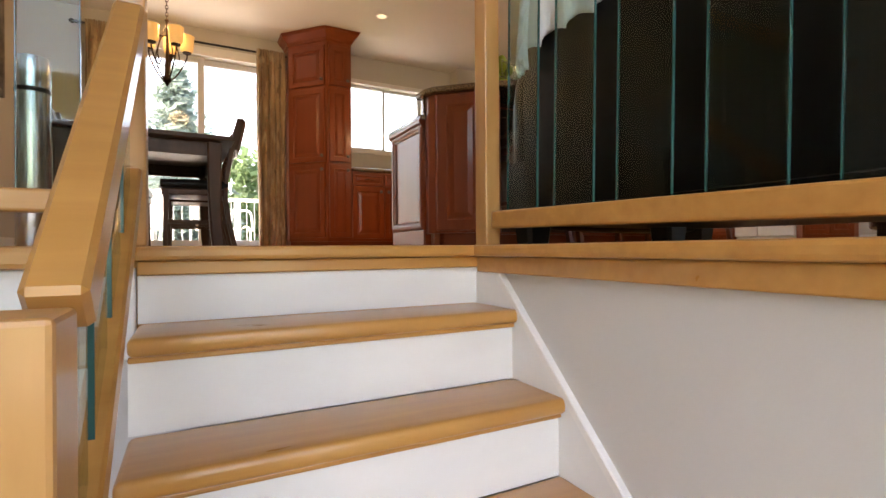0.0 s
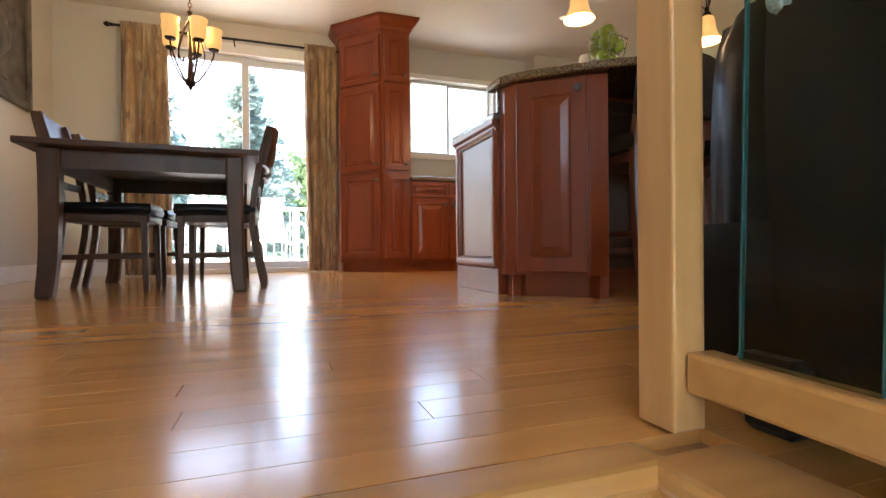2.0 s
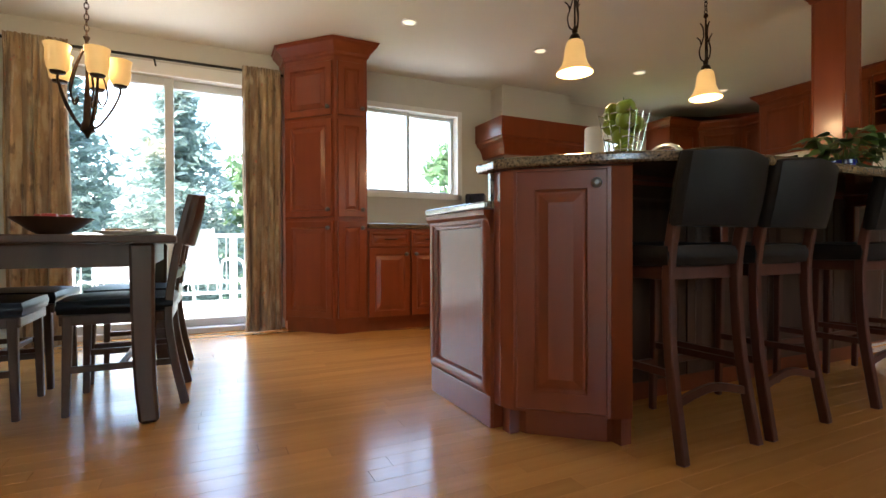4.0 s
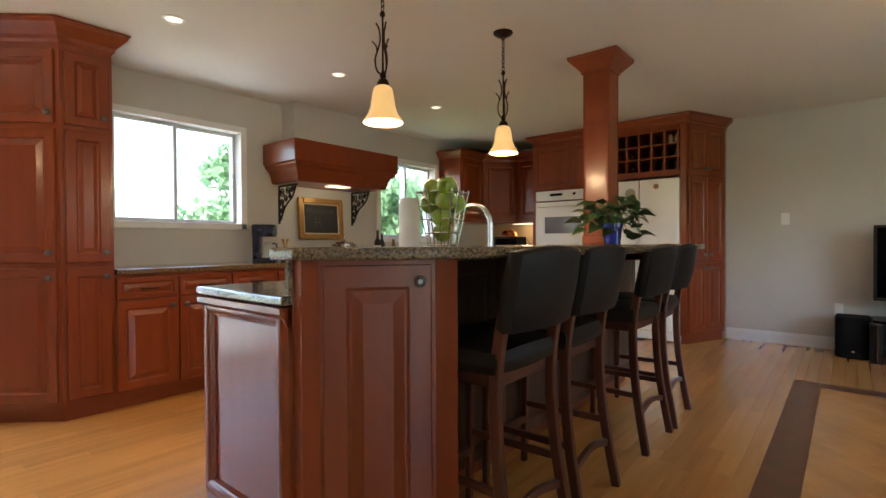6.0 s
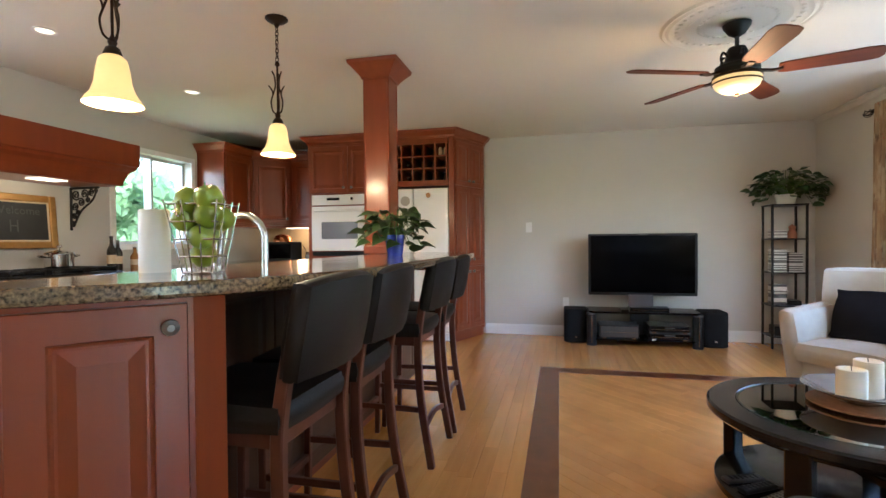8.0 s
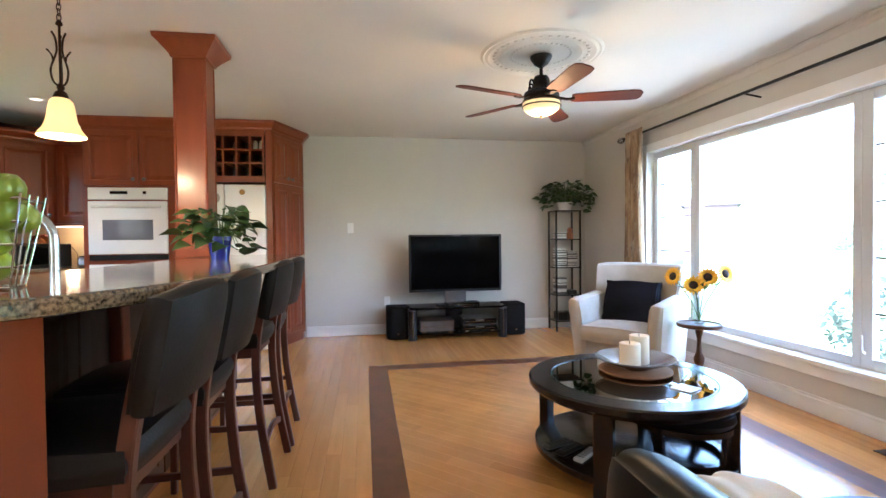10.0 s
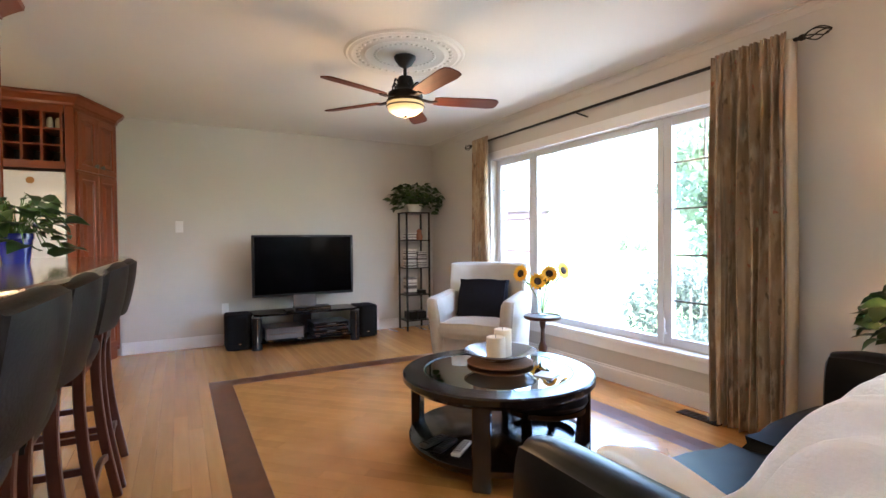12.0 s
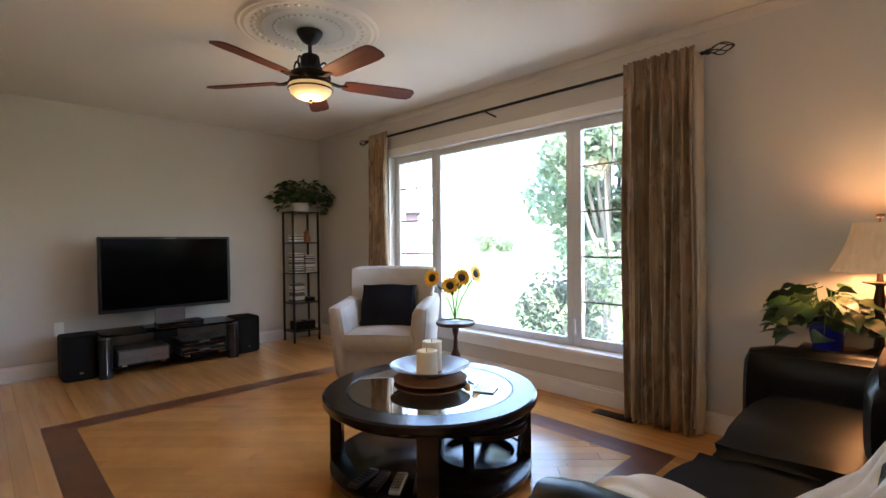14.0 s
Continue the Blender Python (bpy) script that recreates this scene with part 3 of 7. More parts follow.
# ---- windows ----
def casing(name, hole, face, out, w=0.075, sill=True, label="white painted window casing"):
    """Trim round an opening in a wall along x; out is +1 or -1, the side of the room."""
    t = thing(name, (0, 0, 0), label, "window", kind="structure")
    a0, a1, z0, z1 = hole
    y0, y1 = sorted((face, face + out * 0.018))
    part("casing", box(a0 - w, a0, y0, y1, z0 - w, z1 + w, 0.004), WHITE, t)
    part("casing", box(a1, a1 + w, y0, y1, z0 - w, z1 + w, 0.004), WHITE, t)
    part("casing", box(a0, a1, y0, y1, z1, z1 + w, 0.004), WHITE, t)
    y0, y1 = sorted((face, face + out * (0.05 if sill else 0.018)))
    part("window_sill", box(a0 - w, a1 + w, y0, y1 + 0.0, z0 - (0.03 if sill else w), z0, 0.006), WHITE, t)
    if sill:
        y0, y1 = sorted((face, face + out * 0.02))
        part("apron", box(a0 - w, a1 + w, y0, y1, z0 - 0.11, z0 - 0.032, 0.004), WHITE, t)
    return t


def pane_frame(t, a0, a1, z0, z1, y, w=0.045, d=0.05, glass=GLASS, mat=VINYL):
    for b in ((a0, a0 + w, z0, z1), (a1 - w, a1, z0, z1), (a0 + w, a1 - w, z0, z0 + w), (a0 + w, a1 - w, z1 - w, z1)):
        part("window_frame", box(b[0], b[1], y - d / 2, y + d / 2, b[2], b[3], 0.005), mat, t)
    g = part("pane", box(a0 + w * 0.8, a1 - w * 0.8, y - 0.003, y + 0.003, z0 + w * 0.8, z1 - w * 0.8), glass, t)
    g.visible_shadow = False
    return g


win = casing("window_1", KWIN, YN, -1, 0.055, False)
pane_frame(win, KWIN[0], 2.27, KWIN[2], KWIN[3], YN + 0.07, 0.03)
pane_frame(win, 2.24, KWIN[1], KWIN[2], KWIN[3], YN + 0.11, 0.03)
win2 = casing("window_2", KWIN2, YN, -1, 0.055, False)
pane_frame(win2, KWIN2[0], 4.95, KWIN2[2], KWIN2[3], YN + 0.07, 0.03)
pane_frame(win2, 4.92, KWIN2[1], KWIN2[2], KWIN2[3], YN + 0.11, 0.03)
# unseen entry windows, there to bring daylight into the stairwell
entry = casing("window_4", (-1.25, 0.75, 0.98, 1.95), YS, 1, 0.06, False, "unseen white framed window above the entry door")
pane_frame(entry, -1.25, 0.75, 0.98, 1.95, YS - 0.09, 0.05)
for a0, a1 in ((-1.25, -0.80), (0.30, 0.75)):
    side_light = casing("window_5", (a0, a1, LOW + 0.1, LOW + 2.06), YS, 1, 0.03, False, "unseen narrow sidelight window, added for daylight on the stairs")
    pane_frame(side_light, a0, a1, LOW + 0.1, LOW + 2.06, YS - 0.09, 0.04)
front = casing("window_3", FWIN, YS, 1, 0.085, True, "wide white front picture window with gridded side casements")
M1, M2 = 4.68, 3.22
pane_frame(front, M2, M1, FWIN[2], FWIN[3], YS - 0.09, 0.055)
for a0, a1 in ((FWIN[0], M2), (M1, FWIN[1])):
    pane_frame(front, a0, a1, FWIN[2], FWIN[3], YS - 0.09, 0.065)
    for k in range(1, 5):
        z = FWIN[2] + (FWIN[3] - FWIN[2]) * k / 5
        # crossbars coloured dark pewter to imitate their backlit shade
        part("muntin", box(a0 + 0.06, a1 - 0.06, YS - 0.096, YS - 0.084, z - 0.006, z + 0.006), PEWTER, front)
    part("muntin", box((a0 + a1) / 2 - 0.006, (a0 + a1) / 2 + 0.006, YS - 0.095, YS - 0.085, FWIN[3] - 0.40, FWIN[3] - 0.06), VINYL, front)
lever = tube(curve_points([(M2 - 0.03, YS - 0.055, 0.45), (M2 - 0.03, YS - 0.035, 0.47), (M2 - 0.03, YS - 0.03, 0.56)]), 0.008)
part("crank_handle", lever, VINYL, front, "white window latch", smooth=True)

patio = thing("patio_door", (0, 0, 0), "white framed sliding glass patio door, closed", "door", kind="structure")
w = 0.10
part("casing", box(DOOR[0] - w, DOOR[0], YN - 0.02, YN, 0, DOOR[3] + w, 0.004), WHITE, patio)
part("casing", box(DOOR[1], DOOR[1] + w, YN - 0.02, YN, 0, DOOR[3] + w, 0.004), WHITE, patio)
part("casing", box(DOOR[0], DOOR[1], YN - 0.02, YN, DOOR[3], DOOR[3] + w, 0.004), WHITE, patio)
part("sill", box(DOOR[0], DOOR[1], YN - 0.01, YN + 0.19, 0.0, 0.045, 0.006), VINYL, patio)
pane_frame(patio, DOOR[0], 0.19, 0.045, DOOR[3], YN + 0.07, 0.065)
pane_frame(patio, 0.12, DOOR[1], 0.045, DOOR[3], YN + 0.12, 0.065)
part("door_handle", box(-0.53, -0.51, YN + 0.01, YN + 0.04, 0.9, 1.1, 0.006), VINYL, patio)

# ---- floor boards ----
BORDER = (2.30, 5.23, -0.34, 2.025)
BW = 0.166


def board_mesh(length, width):
    bm = box(0, length - 0.0008, 0, width - 0.0007, -0.0185, 0.0)
    top = [e for e in bm.edges if all(abs(v.co.z) < 1e-6 for v in e.verts)]
    bmesh.ops.bevel(bm, geom=top, offset=0.0004, segments=1, affect="EDGES")
    return bm


# ---- cabinets ----
def raised_panel(w, h, t=0.02, frame_w=0.055):
    """A cabinet door front in one body: x 0..w, z 0..h, its face towards -y at y = -t."""
    rings = [(0, 0), (0, -t * 0.85), (0.003, -t), (frame_w - 0.004, -t), (frame_w, -t * 0.72), (frame_w + 0.006, -t * 0.55)]
    if w > 2.6 * frame_w and h > 2.6 * frame_w:
        rings += [(frame_w + 0.012, -t * 0.55), (frame_w + min(0.045, (w - 2 * frame_w) * 0.28), -t * 1.02)]
    else:
        rings = rings[:3]
    bm = bmesh.new()
    loops = [[bm.verts.new(p) for p in ((d, y, d), (w - d, y, d), (w - d, y, h - d), (d, y, h - d))] for d, y in rings]
    for a, b in zip(loops, loops[1:]):
        for k in range(4):
            bm.faces.new((a[k], a[(k + 1) % 4], b[(k + 1) % 4], b[k]))
    bm.faces.new(loops[0])
    bm.faces.new(loops[-1][::-1])
    return bm


def framed_panel(w, h, t=0.02, frame_w=0.062):
    """A flat sunk panel inside a rounded frame moulding, its face towards -y."""
    rings = [(0, 0), (0, -t * 0.7)]
    for k in range(1, 8):
        a = math.pi * k / 8
        rings.append((0.006 + (frame_w - 0.012) * (1 - math.cos(a)) / 2, -t * (0.7 + 0.75 * math.sin(a) ** 0.8)))
    rings += [(frame_w - 0.004, -t * 0.6), (frame_w, -t * 0.25), (frame_w + 0.006, -t * 0.25)]
    bm = bmesh.new()
    loops = [[bm.verts.new(p) for p in ((d, y, d), (w - d, y, d), (w - d, y, h - d), (d, y, h - d))] for d, y in rings]
    for a, b in zip(loops, loops[1:]):
        for k in range(4):
            bm.faces.new((a[k], a[(k + 1) % 4], b[(k + 1) % 4], b[k]))
    bm.faces.new(loops[0])
    bm.faces.new(loops[-1][::-1])
    return bm


def knob(parent, x, z, y=-0.02):
    bm = lathe([(0.0, 0.031), (0.008, 0.0305), (0.010, 0.028), (0.017, 0.025), (0.0185, 0.018), (0.013, 0.012), (0.007, 0.008), (0.007, 0.003), (0.013, 0.002), (0.013, 0.0)], 18)
    bm.transform(pose(0, 0, 0, 90, 0, 0))
    return part("knob", bm, PEWTER, parent, "round dark pewter knob", True, pose(x, y, z))


def door_part(parent, x, z, w, h, at=None, knob_at=None, name="door", stile=0.055):
    d = part(name, raised_panel(w - 0.004, h - 0.004, frame_w=stile), CHERRY, parent, at=(at or Matrix()) @ pose(x + 0.002, 0, z + 0.002))
    if knob_at:
        knob(d, knob_at[0], knob_at[1])
    return d


def side(p, q):
    """The pose whose x axis runs from p to q and whose -y side looks outwards."""
    a = math.degrees(math.atan2(q[1] - p[1], q[0] - p[0]))
    return pose(p[0], p[1], 0, 0, 0, a)


def span(p, q):
    return math.hypot(q[0] - p[0], q[1] - p[1])


def crown(poly, z0, z1, out, parent):
    """A flaring cornice round an open line of points (walls behind); out is the overhang."""
    own = bmesh.new()
    prof = [(0.0, 0.0), (0.18, 0.12), (0.22, 0.30), (0.55, 0.55), (0.85, 0.75), (0.88, 0.9), (1.0, 0.92), (1.0, 1.0)]
    n = len(poly)
    rings = []
    for i, p in enumerate(poly):
        p = Vector((p[0], p[1]))
        ds = []
        if i > 0:
            d = (p - Vector(poly[i - 1][:2])).normalized()
            ds.append(Vector((d.y, -d.x)))
        if i < n - 1:
            d = (Vector(poly[i + 1][:2]) - p).normalized()
            ds.append(Vector((d.y, -d.x)))
        m = sum(ds, Vector((0, 0))).normalized()
        k = 1 / max(0.3, m.dot(ds[0]))
        rings.append([own.verts.new((p.x + m.x * k * out * a, p.y + m.y * k * out * a, z0 + (z1 - z0) * b)) for a, b in prof])
    for a, b in zip(rings, rings[1:]):
        for k in range(len(prof) - 1):
            own.faces.new((a[k], b[k], b[k + 1], a[k + 1]))
    top = [r[-1] for r in rings]
    if len(top) > 2:
        own.faces.new(top)
    return part("cornice", own, CHERRY, parent)


# pantry with a canted face
pantry = thing("pantry_cabinet", (0, 0, 0), "tall cherry pantry cabinet with a canted door face and cornice", "cabinet")
PL = [(1.03, YN - 0.004), (1.03, 5.66), (1.37, 5.30), (1.64, 5.30), (1.64, YN - 0.004)]
part("body", prism(PL, 0.09, 2.27), CHERRY, pantry)
part("toe_kick", prism([(1.05, YN - 0.006), (1.05, 5.70), (1.385, 5.335), (1.64, 5.335), (1.64, YN - 0.006)], 0, 0.09), CHERRY, pantry)
for p, q in ((PL[1], PL[2]), (PL[2], PL[3])):
    m, L = side(p, q), span(p, q)
    g = 0.02
    door_part(pantry, g, 0.13, L - 2 * g, 0.80, m, (L - 0.07, 0.74))
    door_part(pantry, g, 0.96, L - 2 * g, 0.80, m, (L - 0.07, 0.06))
    door_part(pantry, g, 1.79, L - 2 * g, 0.44, m, (L - 0.07, 0.06))
crown(PL, 2.27, 2.396, 0.085, pantry)

# base run under the window
def base_unit(x0, x1, drawers=1, doors=2, label="cherry base cabinet with raised-panel doors and a drawer"):
    t = thing("base_cabinet", (x0, 5.30, 0), label, "cabinet", "back wall base cabinets")
    w = x1 - x0
    part("body", box(0, w, 0, 0.574, 0.09, 0.872), CHERRY, t)
    part("toe_kick", box(0, w, 0.05, 0.574, 0, 0.09), CHERRY, t)
    for k in range(doors):
        dw = w / doors
        d = part("drawer", raised_panel(dw - 0.012, 0.135, frame_w=0.03), CHERRY, t, at=pose(k * dw + 0.006, 0, 0.715))
        pull = tube(curve_points([(dw / 2 - 0.05, -0.02, 0.068), (dw / 2 - 0.045, -0.045, 0.065), (dw / 2 + 0.045, -0.045, 0.065), (dw / 2 + 0.05, -0.02, 0.068)]), 0.005, 6)
        part("handle", pull, IRON, d, "bronze bar pull", True)
        door_part(t, k * dw + 0.004, 0.12, dw - 0.008, 0.585, None, ((dw - 0.05) if k % 2 == 0 else 0.04, 0.53))
    return t


base_unit(1.642, 2.40)
base_unit(2.402, 3.16)
base_unit(3.162, 4.05, label="cherry base cabinet below the gas cooktop")
base_unit(4.052, 5.20)
base_unit(5.202, 6.06, doors=2)
ctr = prism([(1.645, YN - 0.003), (1.645, 5.265), (6.02, 5.265), (6.02, 4.80), (XE - 0.003, 4.80), (XE - 0.003, YN - 0.003)], 0.874, 0.912, 0.008)
tagged(part("countertop", ctr, GRANITE), "polished brown speckled granite worktop along the wall", "countertop")
corner = thing("base_cabinet", (0, 0, 0), "cherry corner base cabinet beside the oven tower", "cabinet", "back wall base cabinets")
part("body", box(6.08, XE - 0.004, 4.80, 5.86, 0.09, 0.872), CHERRY, corner)
part("toe_kick", box(6.13, XE - 0.004, 4.80, 5.86, 0, 0.09), CHERRY, corner)
splash = box(XE - 0.014, XE - 0.002, 4.80, YN - 0.02, 0.914, 1.36)
tagged(part("backsplash", splash, TILE), "warm beige tiled backsplash", "backsplash", kind="structure")

# range hood
hood = thing("range_hood", (0, 0, 0), "cherry mantel range hood with a stepped cornice", "range hood")
own = bmesh.new()
prof = [(0.0, 1.985), (0.0, 1.80), (0.015, 1.79), (0.02, 1.77), (0.05, 1.745), (0.075, 1.70), (0.09, 1.64), (0.105, 1.63)]
HX0, HX1, HY = 3.0, 4.24, 5.36
rings = []
for o, z in prof:
    rings.append([own.verts.new(p) for p in ((HX0 + o, YN - 0.003, z), (HX0 + o, HY + o, z), (HX1 - o, HY + o, z), (HX1 - o, YN - 0.003, z))])
for a, b in zip(rings, rings[1:]):
    for k in range(3):
        own.faces.new((a[k], a[k + 1], b[k + 1], b[k]))
own.faces.new(rings[0])
own.faces.new(rings[-1])
part("mantel", own, CHERRY, hood)
part("light_strip", box(3.50, 3.72, 5.50, 5.62, 1.622, 1.629), BULB, hood, "glowing hood light")
point_lamp("hood_light", (3.61, 5.56, 1.58), HOOD_W, (1.0, 0.78, 0.5), 0.04)
setting("hood_chase", prism([(3.20, YN), (3.20, 5.66), (4.10, 5.66), (4.10, YN)], 1.99, H, 0.0), WALL, "boxed greige painted wall above the range hood", "wall")


def scroll_bracket(x):
    t = thing("scroll_bracket", (x, YN - 0.004, 1.62), "black wrought iron scroll bracket under the range hood", "bracket", "hood brackets")
    bm = tube([(0, -0.006, 0), (0, -0.006, -0.36)], 0.010, 6)
    tube([(0, -0.006, -0.006), (0, -0.30, -0.006)], 0.010, 6, bm)
    tube(curve_points([(0, -0.28, -0.02), (0, -0.23, -0.11), (0, -0.11, -0.20), (0, -0.03, -0.33)]), 0.008, 6, bm)
    for cy, cz, r, turn in ((-0.060, -0.062, 0.044, 1), (-0.150, -0.055, 0.040, -1), (-0.050, -0.155, 0.036, -1), (-0.225, -0.042, 0.030, 1), (-0.042, -0.235, 0.028, 1), (-0.112, -0.125, 0.034, 1),
                            (-0.030, -0.295, 0.020, -1), (-0.268, -0.030, 0.018, -1), (-0.180, -0.105, 0.022, 1), (-0.078, -0.205, 0.020, 1)):
        sp = [(0, cy + r * (1 - k / 26) * math.cos(turn * k * 0.5 + cz * 40), cz + r * (1 - k / 26) * math.sin(turn * k * 0.5 + cz * 40)) for k in range(24)]
        tube(sp, 0.0062, 5, bm)
    part("scrollwork", bm, BLACKIRON, t, smooth=True)
    return t


scroll_bracket(3.16)
scroll_bracket(4.04)

board = thing("chalkboard", (3.62, YN - 0.02, 1.32), "small chalkboard in a gilded frame with faint chalk marks", "chalkboard")
board.rotation_euler = (radians(-4), 0, 0)
for b in ((-0.27, -0.215, -0.21, 0.21), (0.215, 0.27, -0.21, 0.21), (-0.215, 0.215, -0.21, -0.155), (-0.215, 0.215, 0.155, 0.21)):
    part("frame", box(b[0], b[1], -0.032, 0.0, b[2], b[3], 0.009), GOLD, board)
for b in ((-0.215, -0.203, -0.155, 0.155), (0.203, 0.215, -0.155, 0.155), (-0.203, 0.203, -0.155, -0.143), (-0.203, 0.203, 0.143, 0.155)):
    part("inner_slip", box(b[0], b[1], -0.022, -0.004, b[2], b[3], 0.003), TILE, board, "pale gilt inner slip")
part("slate", box(-0.203, 0.203, -0.016, -0.004, -0.143, 0.143), SLATE, board)


def words(text, size, at, mat, parent, depth=0.001, name="lettering"):
    c = bpy.data.curves.new(name, "FONT")
    c.body, c.size, c.align_x, c.extrude = text, size, "CENTER", depth
    ob = new(name, c)
    me = bpy.data.meshes.new_from_object(ob.evaluated_get(bpy.context.evaluated_depsgraph_get()))
    bpy.data.objects.remove(ob)
    me.materials.append(mat)
    o = new(name, me)
    o.parent, o.matrix_basis = parent, at
    return o


words("Welcome", 0.085, pose(-0.02, -0.018, 0.055, 90, 0, 0), CHALK, board)
part("chalk_stroke", box(-0.075, -0.065, -0.0175, -0.016, -0.08, 0.01), CHALK, board)
part("chalk_stroke", box(-0.025, -0.015, -0.0175, -0.016, -0.08, 0.01), CHALK, board)
part("chalk_stroke", box(-0.065, -0.025, -0.0175, -0.016, -0.04, -0.03), CHALK, board)

# cooktop and things on the back counter
cook = thing("cooktop", (3.62, 5.55, 0.912), "black gas cooktop with cast iron grates set in the worktop", "cooktop")
part("glass_top", box(-0.42, 0.42, -0.20, 0.26, 0, 0.012, 0.004), PLASTIC, cook)
for k in range(3):
    g = bmesh.new()
    cx = -0.28 + 0.28 * k
    for j in range(4):
        box(cx - 0.12, cx + 0.12, -0.17 + 0.12 * j, -0.155 + 0.12 * j, 0.035, 0.05, 0.003, bm=g)
    for j in (-0.12, 0, 0.105):
        box(cx + j, cx + j + 0.015, -0.17, 0.205, 0.012 if j else 0.034, 0.049, 0.003, bm=g)
    part("grate", g, BLACKIRON, cook)
    b = lathe([(0.0, 0.03), (0.04, 0.03), (0.045, 0.012)], 16, at=(cx, -0.06, 0))
    lathe([(0.0, 0.03), (0.03, 0.03), (0.035, 0.012)], 16, b, (cx, 0.12, 0))
    part("burner", b, BLACKIRON, cook, smooth=True)

pot = thing("saucepan", (3.72, 5.60, 0.965), "small shiny steel saucepan with lid standing on the cooktop", "pot")
part("body", lathe([(0, 0), (0.085, 0), (0.095, 0.01), (0.095, 0.10), (0.10, 0.104)], 24), CHROME, pot, smooth=True)
part("lid", lathe([(0.098, 0.104), (0.09, 0.115), (0.03, 0.13), (0.008, 0.135), (0.008, 0.15), (0.02, 0.155), (0.018, 0.17), (0, 0.172)], 24), CHROME, pot, smooth=True)
for s in (-1, 1):
    part("handle", tube(curve_points([(s * 0.09, -0.03, 0.08), (s * 0.14, -0.025, 0.09), (s * 0.14, 0.025, 0.09), (s * 0.09, 0.03, 0.08)]), 0.006), CHROME, pot, smooth=True)

coffee = thing("coffee_maker", (2.85, 5.62, 0.912, 0, 0, 52), "navy drip coffee maker with a glass jug on the worktop", "coffee maker")
coffee.scale = (0.82, 0.82, 1.0)
part("base", box(-0.09, 0.09, -0.14, 0.10, 0, 0.035, 0.01), COFFEEBLUE, coffee)
part("tower", box(-0.09, 0.09, 0.02, 0.10, 0.035, 0.30, 0.012), COFFEEBLUE, coffee)
part("brew_head", box(-0.095, 0.095, -0.13, 0.105, 0.22, 0.325, 0.016), COFFEEBLUE, coffee)
part("jug", lathe([(0, 0.037), (0.06, 0.037), (0.072, 0.08), (0.06, 0.15), (0.045, 0.165), (0.05, 0.175)], 20, at=(0, -0.06, 0)), VASEGLASS, coffee, "glass coffee jug", True)
part("jug_handle", tube(curve_points([(0.05, -0.09, 0.16), (0.10, -0.12, 0.15), (0.10, -0.12, 0.08), (0.06, -0.09, 0.06)]), 0.008), COFFEEBLUE, coffee, smooth=True)

crock = thing("bottle_opener_stand", (3.10, 5.66, 0.912), "small dark stand with two wooden spoons on the worktop", "utensil holder")
part("dish", lathe([(0, 0), (0.05, 0), (0.06, 0.02), (0.05, 0.03), (0, 0.032)], 18), PLASTIC, crock, smooth=True)
for s in (-1, 1):
    part("spoon", tube([(0, 0.02, 0.03), (s * 0.012, 0.02, 0.15), (s * 0.025, 0.02, 0.20)], [0.006, 0.006, 0.012]), GOLD, crock, smooth=True)


def bottle(x, y, h, mat, label):
    t = thing("bottle", (x, y, 0.912), label, "bottle", "bottles by the cooktop")
    part("glass_body", lathe([(0, 0), (0.034, 0), (0.036, 0.01), (0.036, h * 0.58), (0.014, h * 0.75), (0.013, h * 0.95)], 18), mat, t, smooth=True)
    part("stopper", lathe([(0.015, h * 0.95), (0.015, h), (0, h)], 14), BLACKIRON, t)
    part("label", lathe([(0.0368, h * 0.2), (0.0368, h * 0.45)], 18), TILE, t, "plain paper label")


bottle(4.22, 5.66, 0.30, BOTTLEGLASS, "dark glass oil bottle with a stopper")
bottle(4.32, 5.70, 0.27, BOTTLEGLASS, "brown glass vinegar bottle with a paper label")
bottle(4.44, 5.64, 0.20, material("amber_sauce", (0.30, 0.15, 0.05), 0.15), "short amber sauce bottle beside the cooktop")

# upper cabinets in the corner
upper = thing("wall_cabinet", (0, 0, 0), "cherry corner wall cabinet with raised-panel doors and cornice", "cabinet")
UP = [(5.52, YN - 0.004), (5.52, 5.52), (6.02, 5.52), (6.36, 5.18), (6.36, 4.782), (XE - 0.004, 4.782), (XE - 0.004, YN - 0.004)]
part("body", prism(UP, 1.36, 2.17), CHERRY, upper)
for p, q, nd in ((UP[1], UP[2], 1), (UP[2], UP[3], 1), (UP[3], UP[4], 1)):
    m, L = side(p, q), span(p, q)
    door_part(upper, 0.02, 1.38, L - 0.04, 0.77, m, (L - 0.09, 0.06))
crown(UP[:5], 2.17, 2.27, 0.07, upper)
part("light_rail", prism([(5.53, YN - 0.01), (5.53, 5.53), (6.03, 5.53), (6.37, 5.19), (6.37, 4.79), (XE - 0.01, 4.79), (XE - 0.01, YN - 0.01)], 1.335, 1.359), CHERRY, upper)
strip = part("light_strip", box(6.50, 6.62, 4.95, 5.35, 1.325, 1.334), BULB, upper, "warm undercabinet light")
point_lamp("undercabinet_light", (6.50, 5.12, 1.26), HOOD_W * 1.6, (1.0, 0.66, 0.32), 0.06)
micro = thing("microwave_oven", (6.40, 5.35, 0.912), "small black countertop microwave in the corner", "microwave")
micro.rotation_euler = (0, 0, radians(-50))
part("case", box(-0.22, 0.22, -0.15, 0.15, 0, 0.24, 0.01), PLASTIC, micro)
part("door_glass", box(-0.20, 0.08, -0.155, -0.151, 0.03, 0.21), SCREEN, micro)
